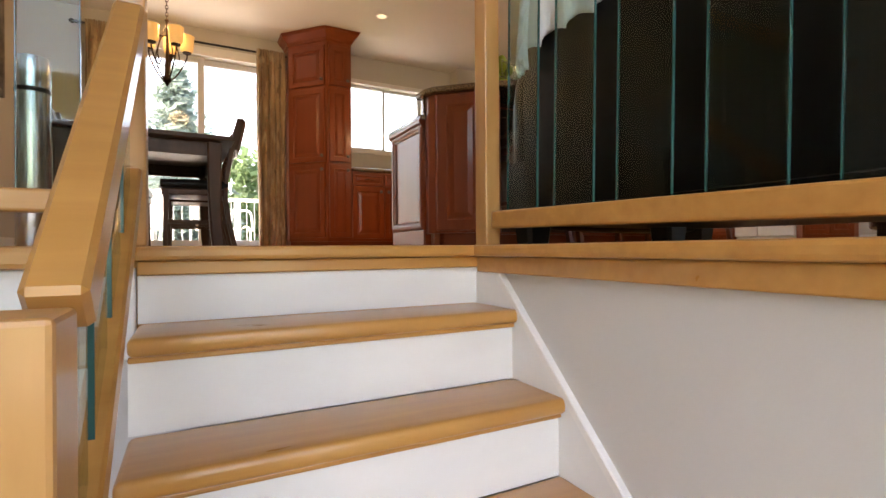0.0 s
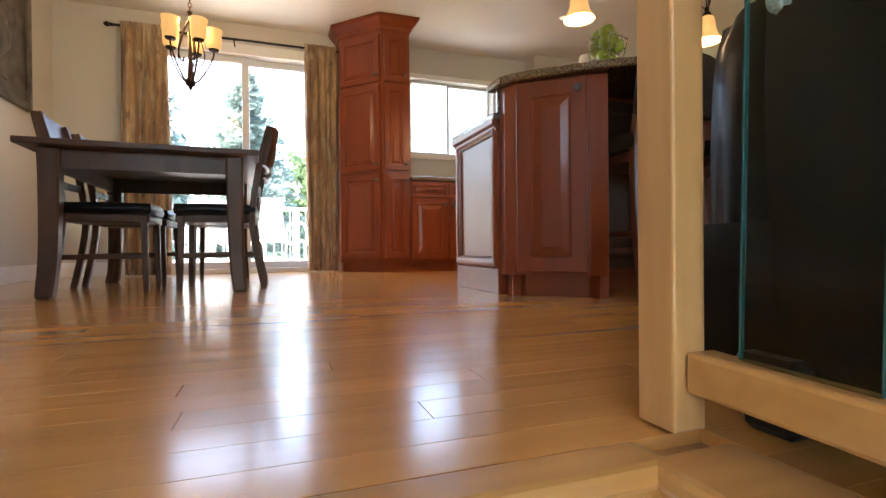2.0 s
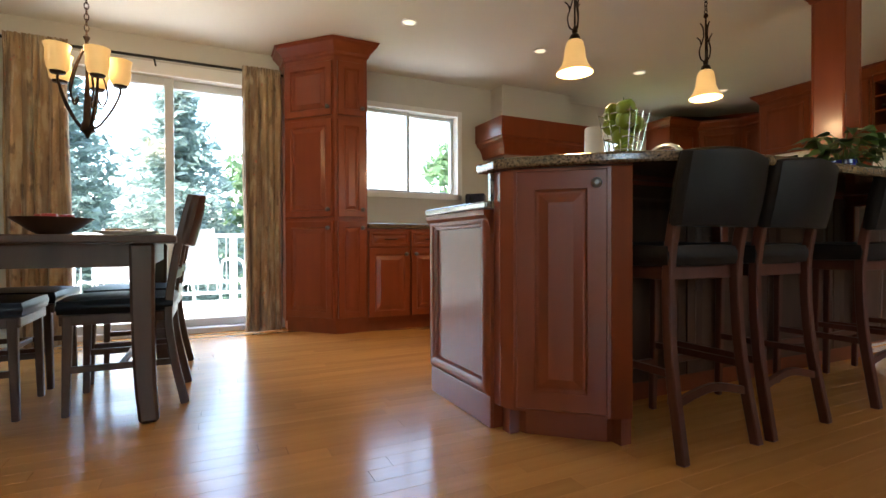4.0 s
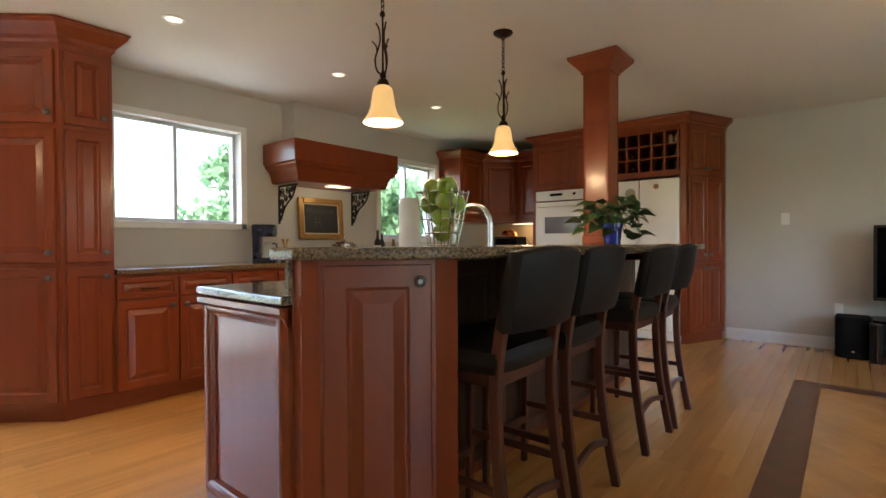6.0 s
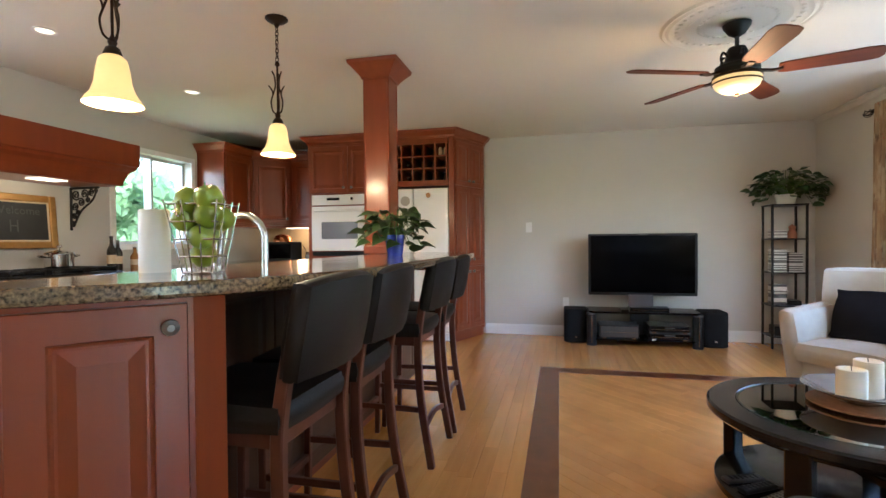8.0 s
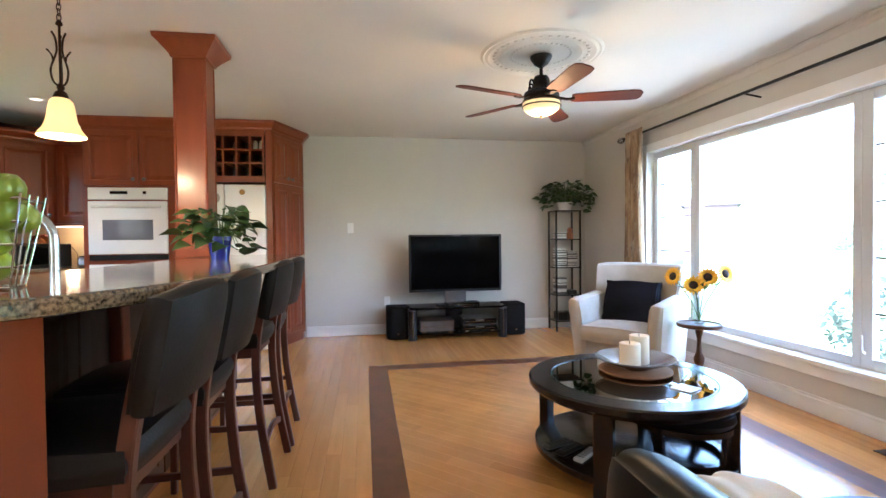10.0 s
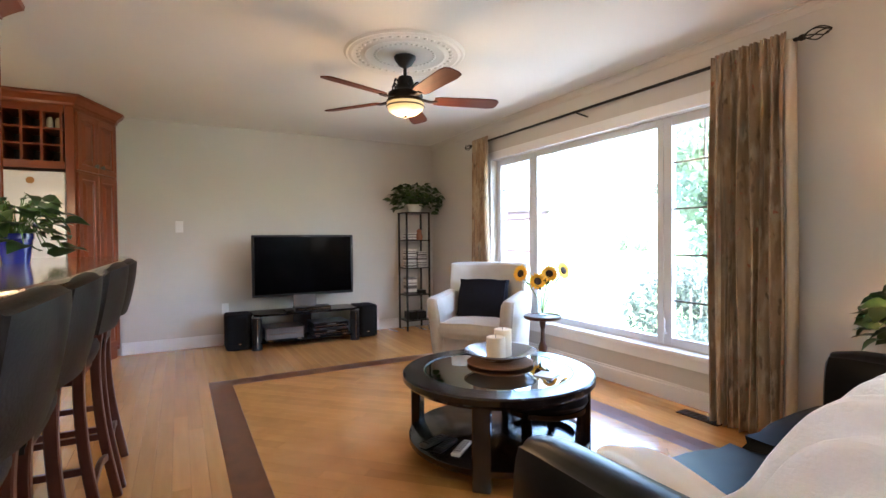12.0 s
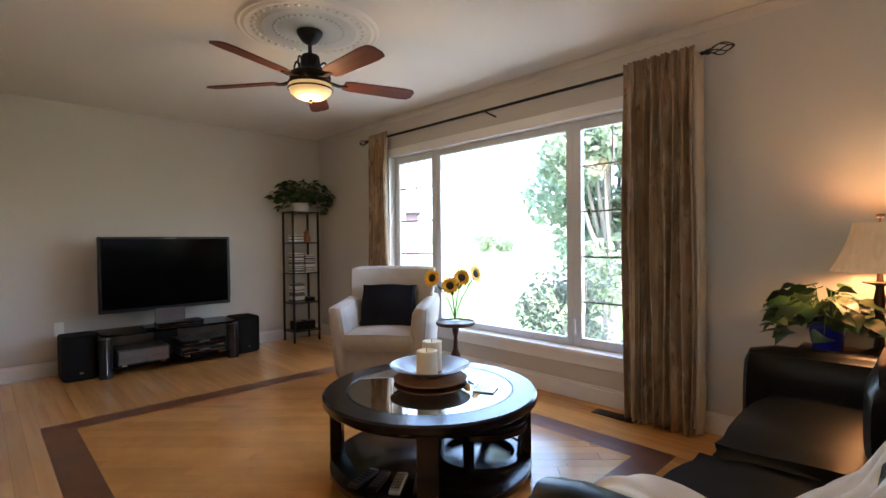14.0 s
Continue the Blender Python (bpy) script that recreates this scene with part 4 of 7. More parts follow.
kettle = thing("copper_bowl", (6.38, 5.33, 1.153), "rounded copper bowl resting upside down on the microwave", "bowl")
part("shell", lathe([(0.12, 0), (0.115, 0.04), (0.09, 0.075), (0.04, 0.095), (0, 0.098)], 24), COPPER, kettle, smooth=True)
radio = thing("toaster", (6.36, 4.90, 0.912), "small steel and black toaster near the oven tower", "toaster")
part("case", box(-0.07, 0.07, -0.06, 0.06, 0, 0.10, 0.015), STEEL, radio)
part("top", box(-0.06, 0.06, -0.05, 0.05, 0.1005, 0.11, 0.004), PLASTIC, radio)
part("cord", tube(curve_points([(0.05, 0.06, 0.02), (0.12, 0.16, 0.01), (0.2, 0.2, 0.12), (0.28, 0.3, 0.2)]), 0.004, 6), PLASTIC, radio, smooth=True)

# oven tower, fridge, wine rack, end cabinet
FX = 6.06
tower = thing("oven_tower", (0, 0, 0), "tall cherry oven tower with cupboards above the ovens", "cabinet")
part("body", box(FX, XE - 0.004, 3.74, 4.778, 0.09, 2.30), CHERRY, tower)
part("toe_kick", box(FX + 0.05, XE - 0.004, 3.74, 4.778, 0, 0.09), CHERRY, tower)
tm = side((FX, 4.778), (FX, 3.74))
door_part(tower, 0.02, 1.72, 0.50, 0.55, tm, (0.45, 0.06))
door_part(tower, 0.52, 1.72, 0.50, 0.55, tm, (0.05, 0.06))
door_part(tower, 0.02, 0.11, 1.0, 0.20, tm)
crown([(XE - 0.004, 4.778), (FX, 4.778), (FX, 3.05)], 2.30, 2.396, 0.07, tower)
oven = thing("wall_oven", tm @ pose(0.06, -0.004, 0.98), "white enamel built-in wall oven with a window", "oven")
part("control_panel", box(0, 0.72, -0.03, 0, 0.60, 0.72, 0.004), WHITEGOODS, oven)
part("display", box(0.20, 0.36, -0.032, -0.0305, 0.655, 0.685), SCREEN, oven)
part("dial", box(0.50, 0.53, -0.034, -0.0305, 0.655, 0.685), SCREEN, oven)
part("door", box(0, 0.72, -0.035, 0, 0.06, 0.585, 0.006), WHITEGOODS, oven)
part("door_window", box(0.13, 0.59, -0.037, -0.0355, 0.20, 0.40), material("oven_window", (0.16, 0.16, 0.18), 0.12, scale=(3, 3, 3)), oven)
part("handle", tube([(0.05, -0.07, 0.53), (0.67, -0.07, 0.53)], 0.012), WHITEGOODS, oven, smooth=True)
for x in (0.06, 0.66):
    part("handle_mount", box(x - 0.01, x + 0.01, -0.07, -0.035, 0.52, 0.54), WHITEGOODS, oven)
part("trim", box(0, 0.72, -0.02, 0, 0.0, 0.05, 0.003), PLASTIC, oven)
oven2 = thing("lower_oven", tm @ pose(0.06, -0.004, 0.34), "white enamel lower oven under the wall oven", "oven")
part("door", box(0, 0.72, -0.035, 0, 0.0, 0.60, 0.006), WHITEGOODS, oven2)
part("door_window", box(0.13, 0.59, -0.037, -0.0355, 0.15, 0.42), SCREEN, oven2)
part("handle", tube([(0.05, -0.07, 0.54), (0.67, -0.07, 0.54)], 0.012), WHITEGOODS, oven2, smooth=True)

fridge = thing("refrigerator", (0, 0, 0), "white side-by-side refrigerator under a wine rack", "refrigerator")
part("body", box(FX + 0.03, XE - 0.03, 3.055, 3.728, 0.02, 1.735), WHITEGOODS, fridge)
part("freezer_door", box(FX - 0.03, FX + 0.028, 3.46, 3.725, 0.12, 1.74, 0.012), WHITEGOODS, fridge)
part("fridge_door", box(FX - 0.03, FX + 0.028, 3.055, 3.454, 0.12, 1.74, 0.012), WHITEGOODS, fridge)
part("grille", box(FX, FX + 0.028, 3.06, 3.72, 0.02, 0.11, 0.004), WHITEGOODS, fridge)
for y in (3.43, 3.485):
    part("handle", tube(curve_points([(FX - 0.03, y, 0.75), (FX - 0.065, y, 0.80), (FX - 0.065, y, 1.35), (FX - 0.03, y, 1.40)]), 0.010), WHITEGOODS, fridge, smooth=True)
mag = lathe([(0, 0), (0.028, 0), (0.028, 0.004), (0, 0.005)], 16)
mag.transform(pose(FX - 0.031, 3.28, 1.66, 0, -90, 0))
part("magnet", mag, GOLD, fridge, "round gold badge")
mag = lathe([(0, 0), (0.055, 0), (0.055, 0.006), (0, 0.008)], 20)
mag.transform(pose(FX - 0.031, 3.55, 1.60, 0, -90, 0))
part("notice", mag, CREAM, fridge, "oval picture magnet")

rack = thing("wine_rack", (0, 0, 0), "cherry wine rack grid above the refrigerator", "wine rack")
part("back", box(FX + 0.35, XE - 0.004, 3.055, 3.735, 1.78, 2.30), PLASTIC, rack)
nc, nr = 5, 3
y0, y1, z0, z1 = 3.075, 3.735, 1.83, 2.24
part("bottom_board", box(FX, FX + 0.349, 3.055, 3.735, 1.765, 1.83), CHERRY, rack)
part("top_board", box(FX, FX + 0.349, 3.055, 3.735, 2.24, 2.30), CHERRY, rack)
for k in range(nc + 1):
    y = y0 + (y1 - y0) * k / nc
    part("divider", box(FX + 0.003, FX + 0.349, max(3.055, y - 0.009), min(3.735, y + 0.009), z0, z1), CHERRY, rack)
for k in range(1, nr):
    z = z0 + (z1 - z0) * k / nr
    part("shelf", box(FX + 0.004, FX + 0.348, 3.056, 3.734, z - 0.008, z + 0.008), CHERRY, rack)


def wine_bottle(row, col, mat):
    y = y0 + (y1 - y0) * (col + 0.5) / nc
    z = z0 + (z1 - z0) * row / nr + (0.012 if row else 0.004) + 0.037
    bm = lathe([(0, 0), (0.034, 0), (0.036, 0.02), (0.036, 0.18), (0.014, 0.24), (0.014, 0.29), (0, 0.29)], 14)
    bm.transform(pose(FX + 0.32, y, z, 0, -90, 0))
    tagged(part("wine_bottle", bm, mat, smooth=True), "dark wine bottle lying in the rack", "bottle", "wine bottles")


wine_bottle(1, 3, BOTTLEGLASS)
wine_bottle(0, 3, BOTTLEGLASS)
wine_bottle(1, 4, BOTTLEGLASS)
books = thing("jar_pair", (FX + 0.12, 3.14, z0 + 2 * (z1 - z0) / nr + 0.0085), "two small pale jars in the wine rack", "jar")
for dy in (-0.03, 0.03):
    part("jar", lathe([(0, 0), (0.025, 0), (0.025, 0.08), (0.018, 0.09), (0.018, 0.105), (0, 0.105)], 14, at=(0, dy, 0)), WAX, books, smooth=True)

endcab = thing("end_cabinet", (0, 0, 0), "tall canted cherry end cabinet beside the refrigerator", "cabinet")
EP = [(FX, 3.05), (FX, 2.99), (6.63, 2.75), (XE - 0.004, 2.75), (XE - 0.004, 3.05)]
part("body", prism(EP, 0.09, 2.30), CHERRY, endcab)
part("toe_kick", prism([(FX + 0.04, 3.05), (FX + 0.04, 3.01), (6.64, 2.77), (XE - 0.004, 2.77), (XE - 0.004, 3.05)], 0, 0.09), CHERRY, endcab)
m, L = side(EP[1], EP[2]), span(EP[1], EP[2])
for half in (0, 1):
    wd = (L - 0.04) / 2
    door_part(endcab, 0.02 + half * wd, 0.13, wd, 0.72, m, (wd - 0.05 if not half else 0.04, 0.66))
    door_part(endcab, 0.02 + half * wd, 0.87, wd, 0.88, m, (wd - 0.05 if not half else 0.04, 0.06))
    door_part(endcab, 0.02 + half * wd, 1.77, wd, 0.50, m, (wd - 0.05 if not half else 0.04, 0.06))
crown(EP[:4], 2.30, 2.396, 0.075, endcab)

# ---- island ----
isle = thing("kitchen_island", (0, 0, 0), "cherry kitchen island with a canted end cabinet and raised bar", "kitchen island")
IX = 1.475
part("low_body", prism([(IX, 3.60), (IX, 3.03), (4.38, 3.03), (4.38, 3.60)], 0.0, 0.872), CHERRY, isle)
part("bar_body", prism([(IX + 0.004, 3.029), (IX + 0.004, 2.985), (1.50, 2.925), (1.762, 2.69), (1.835, 2.66), (1.86, 2.69), (1.86, 2.96), (4.38, 2.96), (4.38, 3.029)], 0.10, 1.016), CHERRY, isle)
part("toe_kick", prism([(1.53, 3.029), (1.56, 2.93), (1.78, 2.73), (1.83, 2.72), (1.83, 3.029)], 0.0, 0.10), CHERRY, isle)
part("foot", box(1.80, 1.85, 2.68, 2.73, 0, 0.10), CHERRY, isle)
part("foot", box(1.50, 1.545, 2.95, 3.0, 0, 0.10), CHERRY, isle)
em = side((IX, 3.60), (IX, 3.03))
part("end_panel", framed_panel(0.57, 0.745), CHERRY, isle, "satin flat panel in a rounded moulding", at=em @ pose(0.0, 0, 0.126))
crown_m = bmesh.new()
prof = [(0.0, 0.800), (0.016, 0.804), (0.020, 0.818), (0.028, 0.836), (0.042, 0.850), (0.044, 0.871), (0.0, 0.871)]
ends = [[crown_m.verts.new((IX - d, y, z)) for d, z in prof] for y in (3.03, 3.602)]
for k in range(len(prof)):
    crown_m.faces.new((ends[0][k], ends[0][(k + 1) % len(prof)], ends[1][(k + 1) % len(prof)], ends[1][k]))
crown_m.faces.new(ends[0][::-1])
crown_m.faces.new(ends[1])
bmesh.ops.recalc_face_normals(crown_m, faces=crown_m.faces)
part("end_moulding", crown_m, CHERRY, isle, "flared moulding under the worktop")
part("plinth", box(IX - 0.014, IX, 3.03, 3.602, 0, 0.125, 0.004), CHERRY, isle)
dm, L = side((1.50, 2.925), (1.762, 2.69)), span((1.50, 2.925), (1.762, 2.69))
door_part(isle, 0.012, 0.115, L - 0.024, 0.89, dm, (L - 0.065, 0.835), stile=0.072)
low = prism([(IX - 0.035, 3.635), (IX - 0.035, 3.03), (4.42, 3.03), (4.42, 3.635)], 0.874, 0.906, 0.008)
tagged(part("low_countertop", low, GRANITE), "polished brown granite worktop of the island's sink side", "countertop")
part("granite_upstand", box(IX - 0.012, 4.38, 3.030, 3.046, 0.907, 1.016), GRANITE, isle)
bar_poly = [(IX - 0.04, 3.10), (IX - 0.04, 2.955), (1.475, 2.88), (1.60, 2.76), (1.75, 2.625), (1.90, 2.53), (2.10, 2.47), (2.4, 2.445), (4.10, 2.445), (4.35, 2.47), (4.48, 2.60), (4.48, 3.10)]
bt = prism(bar_poly, 1.018, 1.056, 0.010)
tagged(part("granite_bar_counter", bt, GRANITE), "curved polished granite bar top on the island", "countertop")
# panels in a darker wood than the island's cherry body
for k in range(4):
    part("back_panel", raised_panel(0.618, 0.88, 0.012, 0.06), ESPRESSO, isle, "dark brown wooden panel behind the stools", at=pose(1.868 + 0.628 * k, 2.958, 0.115))
for x in (2.7, 3.9):
    c = bmesh.new()
    box(x - 0.03, x + 0.03, 2.60, 2.96, 0.95, 1.016, 0.006, bm=c)
    box(x - 0.03, x + 0.03, 2.90, 2.959, 0.60, 0.95, 0.006, bm=c)
    part("corbel", c, CHERRY, isle)

column = thing("wooden_column", (4.065, 3.09, 1.056), "square cherry column with a flared capital reaching the ceiling", "column")
part("shaft", box(-0.09, 0.09, -0.09, 0.09, 0, 1.25, 0.006), CHERRY, column)
for sx in (-1, 1):
    for sy in (-1, 1):
        part("corner_bead", tube([(sx * 0.087, sy * 0.087, 0.0), (sx * 0.087, sy * 0.087, 1.215)], 0.009, 8), CHERRY, column, smooth=True)
part("base_moulding", box(-0.102, 0.102, -0.102, 0.102, 0, 0.06, 0.008), CHERRY, column)
cap = bmesh.new()
rings = []
for o, z in ((0.093, 1.22), (0.105, 1.225), (0.105, 1.235), (0.125, 1.26), (0.16, 1.30), (0.176, 1.315), (0.18, 1.34)):
    rings.append([cap.verts.new((sx * o, sy * o, z)) for sx, sy in ((-1, -1), (1, -1), (1, 1), (-1, 1))])
for a, b in zip(rings, rings[1:]):
    for k in range(4):
        cap.faces.new((a[k], a[(k + 1) % 4], b[(k + 1) % 4], b[k]))
cap.faces.new(rings[-1])
part("capital", cap, CHERRY, column)

faucet = thing("kitchen_faucet", (2.72, 3.14, 0.906), "arched brushed steel gooseneck faucet at the island sink", "faucet")
part("base", lathe([(0, 0), (0.03, 0), (0.03, 0.01), (0.022, 0.03), (0.02, 0.08)], 18), STEEL, faucet, smooth=True)
arc = [(0, 0, 0.06), (0, 0, 0.24)] + [(-0.10 * (1 - math.cos(a)), 0.0, 0.26 + 0.10 * math.sin(a)) for a in [math.pi * k / 10 for k in range(11)]] + [(-0.205, 0, 0.20)]
arc = [(0.25 * x, -0.97 * x, z) for x, y, z in arc]
part("neck", tube(arc, 0.016, 12), STEEL, faucet, smooth=True)
part("spray_head", tube([arc[-1], (arc[-1][0], arc[-1][1] + 0.012, 0.12)], [0.018, 0.022], 12), STEEL, faucet, smooth=True)
part("lever", tube([(0.02, 0, 0.06), (0.05, -0.02, 0.09), (0.07, -0.03, 0.12)], 0.007), STEEL, faucet, smooth=True)
sink = thing("sink", (2.72, 3.40, 0.906), "steel undermount sink rim in the island worktop", "sink")
part("rim", box(-0.24, 0.20, -0.19, 0.19, 0.0, 0.004), STEEL, sink)
part("basin", box(-0.22, 0.18, -0.17, 0.17, 0.0041, 0.006), PLASTIC, sink)

# bar stools
def bar_stool(at, label):
    t = thing("bar_stool", at, label, "bar stool", "stools along the bar")
    W = 0.20
    for s in (-1, 1):
        back = curve_points([(s * (W - 0.005), -0.02, 0), (s * (W - 0.015), 0.035, 0.35), (s * (W - 0.02), 0.05, 0.66), (s * (W - 0.02), 0.02, 0.88), (s * (W - 0.02), -0.02, 1.02)], 5)
        part("leg", bar(back, 0.032, 0.036), STOOLWOOD, t)
        part("leg", bar([(s * (W - 0.03), 0.42, 0), (s * (W - 0.025), 0.41, 0.68)], 0.034, 0.034, taper=[0.8, 1.0]), STOOLWOOD, t)
        part("stretcher", bar([(s * (W - 0.018), 0.03, 0.30), (s * (W - 0.028), 0.41, 0.30)], 0.018, 0.028), STOOLWOOD, t)
    rung = curve_points([(-W + 0.02, 0.02, 0.20), (0, 0.02, 0.235), (W - 0.02, 0.02, 0.20)], 6)
    part("stretcher", bar(rung, 0.02, 0.03, side=(0, 1, 0)), STOOLWOOD, t)
    part("footrest", bar([(-W + 0.03, 0.415, 0.22), (W - 0.03, 0.415, 0.22)], 0.022, 0.034, side=(0, 1, 0)), STOOLWOOD, t)
    part("apron", box(-W + 0.03, W - 0.03, 0.06, 0.40, 0.635, 0.685, 0.004), STOOLWOOD, t)
    seat = soft_box(-0.205, 0.205, 0.035, 0.44, 0.685, 0.765, 0.03, 0.012)
    part("seat", seat, STOOLHIDE, t, "padded dark brown leather seat", True)
    bk = soft_box(-0.205, 0.205, -0.03, 0.03, 0, 0.262, 0.022, 0.008, 7)
    for v in bk.verts:
        u = v.co.x / 0.205
        v.co.y -= 0.030 * (1 - u * u)
        if v.co.z > 0.13:
            v.co.z += 0.018 * (1 - u * u)
        else:
            v.co.z += 0.012 * (1 - u * u)
    part("backrest", bk, STOOLHIDE, t, "padded dark brown leather backrest", True, pose(0, 0.012, 0.830, 10, 0, 0))
    return t


first = bar_stool((2.06, 2.495, 0), "dark brown leather bar stool with mahogany legs at the bar")
first.scale = (1, 1, 0.955)
for x, turn in ((2.53, 2), (3.315, -1), (3.785, 3)):
    copy_thing(first, pose(x, 2.497, 0, 0, 0, turn))

# things on the bar
basket = thing("wire_fruit_basket", (1.96, 2.825, 1.056, 0, 0, 14), "tall square chrome wire basket full of green apples", "basket")
def ring_at(z, r):
    return [(r * sx, r * sy, z) for sx, sy in ((-1, -1), (1, -1), (1, 1), (-1, 1), (-1, -1))]
for z, r in ((0.004, 0.046), (0.045, 0.053), (0.09, 0.062), (0.135, 0.071), (0.18, 0.080)):
    part("wire_ring", tube(ring_at(z, r), 0.0028, 6), CHROME, basket, smooth=True)
for k in range(4):
    for f in (-1, -0.33, 0.33):
        p = pose(0, 0, 0, 0, 0, 90 * k)
        a, b = p @ Vector((0.046 * f, -0.046, 0.004)), p @ Vector((0.083 * f, -0.083, 0.19))
        part("wire", tube([a, b], 0.0028, 6), CHROME, basket)
part("bottom_wire", tube([(-0.045, 0, 0.004), (0.045, 0, 0.004)], 0.0028, 6), CHROME, basket)
for s in (-1, 1):
    sp = [(s * (0.095 + 0.018 * math.cos(k * 0.6)), 0.03, 0.165 + 0.018 * math.sin(k * 0.6)) for k in range(11)]
    part("handle", tube(sp, 0.003, 6), CHROME, basket, smooth=True)
basket.scale = (0.86, 0.86, 1.06)
rng = random.Random(4)
for x, y, z in ((0.0, 0.0, 0.046), (-0.024, -0.014, 0.098), (0.026, 0.016, 0.103), (-0.036, 0.028, 0.146), (0.034, -0.034, 0.148), (-0.030, -0.040, 0.158), (0.038, 0.036, 0.162),
                (-0.040, 0.012, 0.196), (0.020, -0.010, 0.192), (-0.034, -0.046, 0.202), (0.010, 0.048, 0.194)):
    r = rng.uniform(0.86, 0.98)
    ap = lathe([(0, 0.060), (0.008, 0.066), (0.018, 0.071), (0.030, 0.066), (0.0385, 0.050), (0.040, 0.036), (0.035, 0.018), (0.024, 0.004), (0.012, 0.0), (0, 0.006)], 20)
    ap.transform(Matrix.Diagonal((r, r, r, 1)) @ Matrix.Translation((0, 0, -0.036)))
    o = part("apple", ap, APPLE, None, "", True, pose(1.96 + x, 2.825 + y, 1.060 + z, rng.uniform(-35, 35), rng.uniform(-35, 35), 0))
    part("stalk", tube([(0, 0, 0.024), (0.002, 0.001, 0.036), (0.006, 0.002, 0.044)], 0.0016, 5), STEM, o)
    tagged(o, "shiny green apple in the wire basket", "apple", "apples in the basket")
candle = thing("pillar_candle", (1.98, 3.01, 1.056), "tall white pillar candle standing on the bar", "candle")
part("wax", lathe([(0, 0), (0.041, 0), (0.042, 0.005), (0.041, 0.178), (0.037, 0.184), (0, 0.176)], 28), WAXWHITE, candle, smooth=True)
part("wick", tube([(0, 0, 0.174), (0.002, 0, 0.192)], 0.0015, 6), PLASTIC, candle)


# ---- plants ----
def leaf_mesh(bm, base, direction, size, droop=0.35, roll=0.0):
    """One heart-shaped leaf of two folded halves."""
    d = Vector(direction).normalized()
    s = d.cross(Vector((0, 0, 1)))
    s = s.normalized() if s.length > 0.05 else Vector((1, 0, 0))
    n = s.cross(d).normalized()
    s = (s * math.cos(roll) + n * math.sin(roll)).normalized()
    n = s.cross(d).normalized()
    p = Vector(base)
    outline = ((0.0, 0.0), (-0.06, 0.24), (0.12, 0.42), (0.38, 0.45), (0.65, 0.32), (0.86, 0.13))
    spine = [p + d * size * t + n * size * (0.22 * t - (0.12 + droop) * t * t) for t, w in outline]
    mid = [bm.verts.new(q) for q in spine[:1] + spine[2:]]
    tip = bm.verts.new(p + d * size * 1.04 + n * size * (0.10 - droop))
    for k in (-1, 1):
        edge = [bm.verts.new(q + s * k * size * w + n * size * 0.22 * w) for q, (t, w) in zip(spine[1:], outline[1:])]
        bm.faces.new((mid[0], edge[0], edge[1], mid[1]))
        for a in range(1, 4):
            bm.faces.new((mid[a], edge[a], edge[a + 1], mid[a + 1]))
        bm.faces.new((mid[4], edge[4], tip))


def pothos(name, at, pot_r, pot_h, pot_mat, spread, height, count, seed, label, trail=0.3, leaf=1.0):
    t = thing(name, at, label, "houseplant")
    part("pot", lathe([(0, 0), (pot_r * 0.75, 0), (pot_r * 0.95, pot_h * 0.8), (pot_r, pot_h * 0.82), (pot_r, pot_h), (pot_r * 0.9, pot_h), (pot_r * 0.86, pot_h * 0.88), (0, pot_h * 0.88)], 24), pot_mat, t, smooth=True)
    g = random.Random(seed)
    stems, leaves = bmesh.new(), bmesh.new()
    for k in range(count):
        a = g.uniform(0, 2 * math.pi)
        out = spread * math.sqrt(g.uniform(0.02, 1))
        z = pot_h + height * g.uniform(0.1, 1.0) * (1 - 0.6 * (out / spread) ** 2) - trail * g.random() ** 3 * (out / spread)
        tip = Vector((out * math.cos(a), out * math.sin(a), z))
        if tip.z < pot_h and tip.xy.length < pot_r * 1.25:
            tip.z = pot_h + 0.02
        root = Vector((pot_r * 0.4 * math.cos(a), pot_r * 0.4 * math.sin(a), pot_h * 0.9))
        midp = root.lerp(tip, 0.5) + Vector((0, 0, 0.35 * height))
        if k % 2 == 0:
            tube(curve_points([root, midp, tip], 4), 0.0022, 5, stems)
        leaf_mesh(leaves, tip, (math.cos(a + g.uniform(-0.7, 0.7)), math.sin(a + g.uniform(-0.7, 0.7)), g.uniform(-0.5, 0.35)), leaf * g.uniform(0.055, 0.10) * (0.8 + spread), g.uniform(0.1, 0.6), g.uniform(-0.6, 0.6))
    part("vine", stems, STEM, t)
    lv = part("foliage", leaves, LEAF, t, "heart-shaped green leaves", True)
    return t


pothos("potted_pothos", (3.57, 2.82, 1.056), 0.062, 0.125, BLUEPOT, 0.19, 0.20, 80, 2, "leafy pothos in a cobalt blue pot on the bar", 0.14, 1.0)


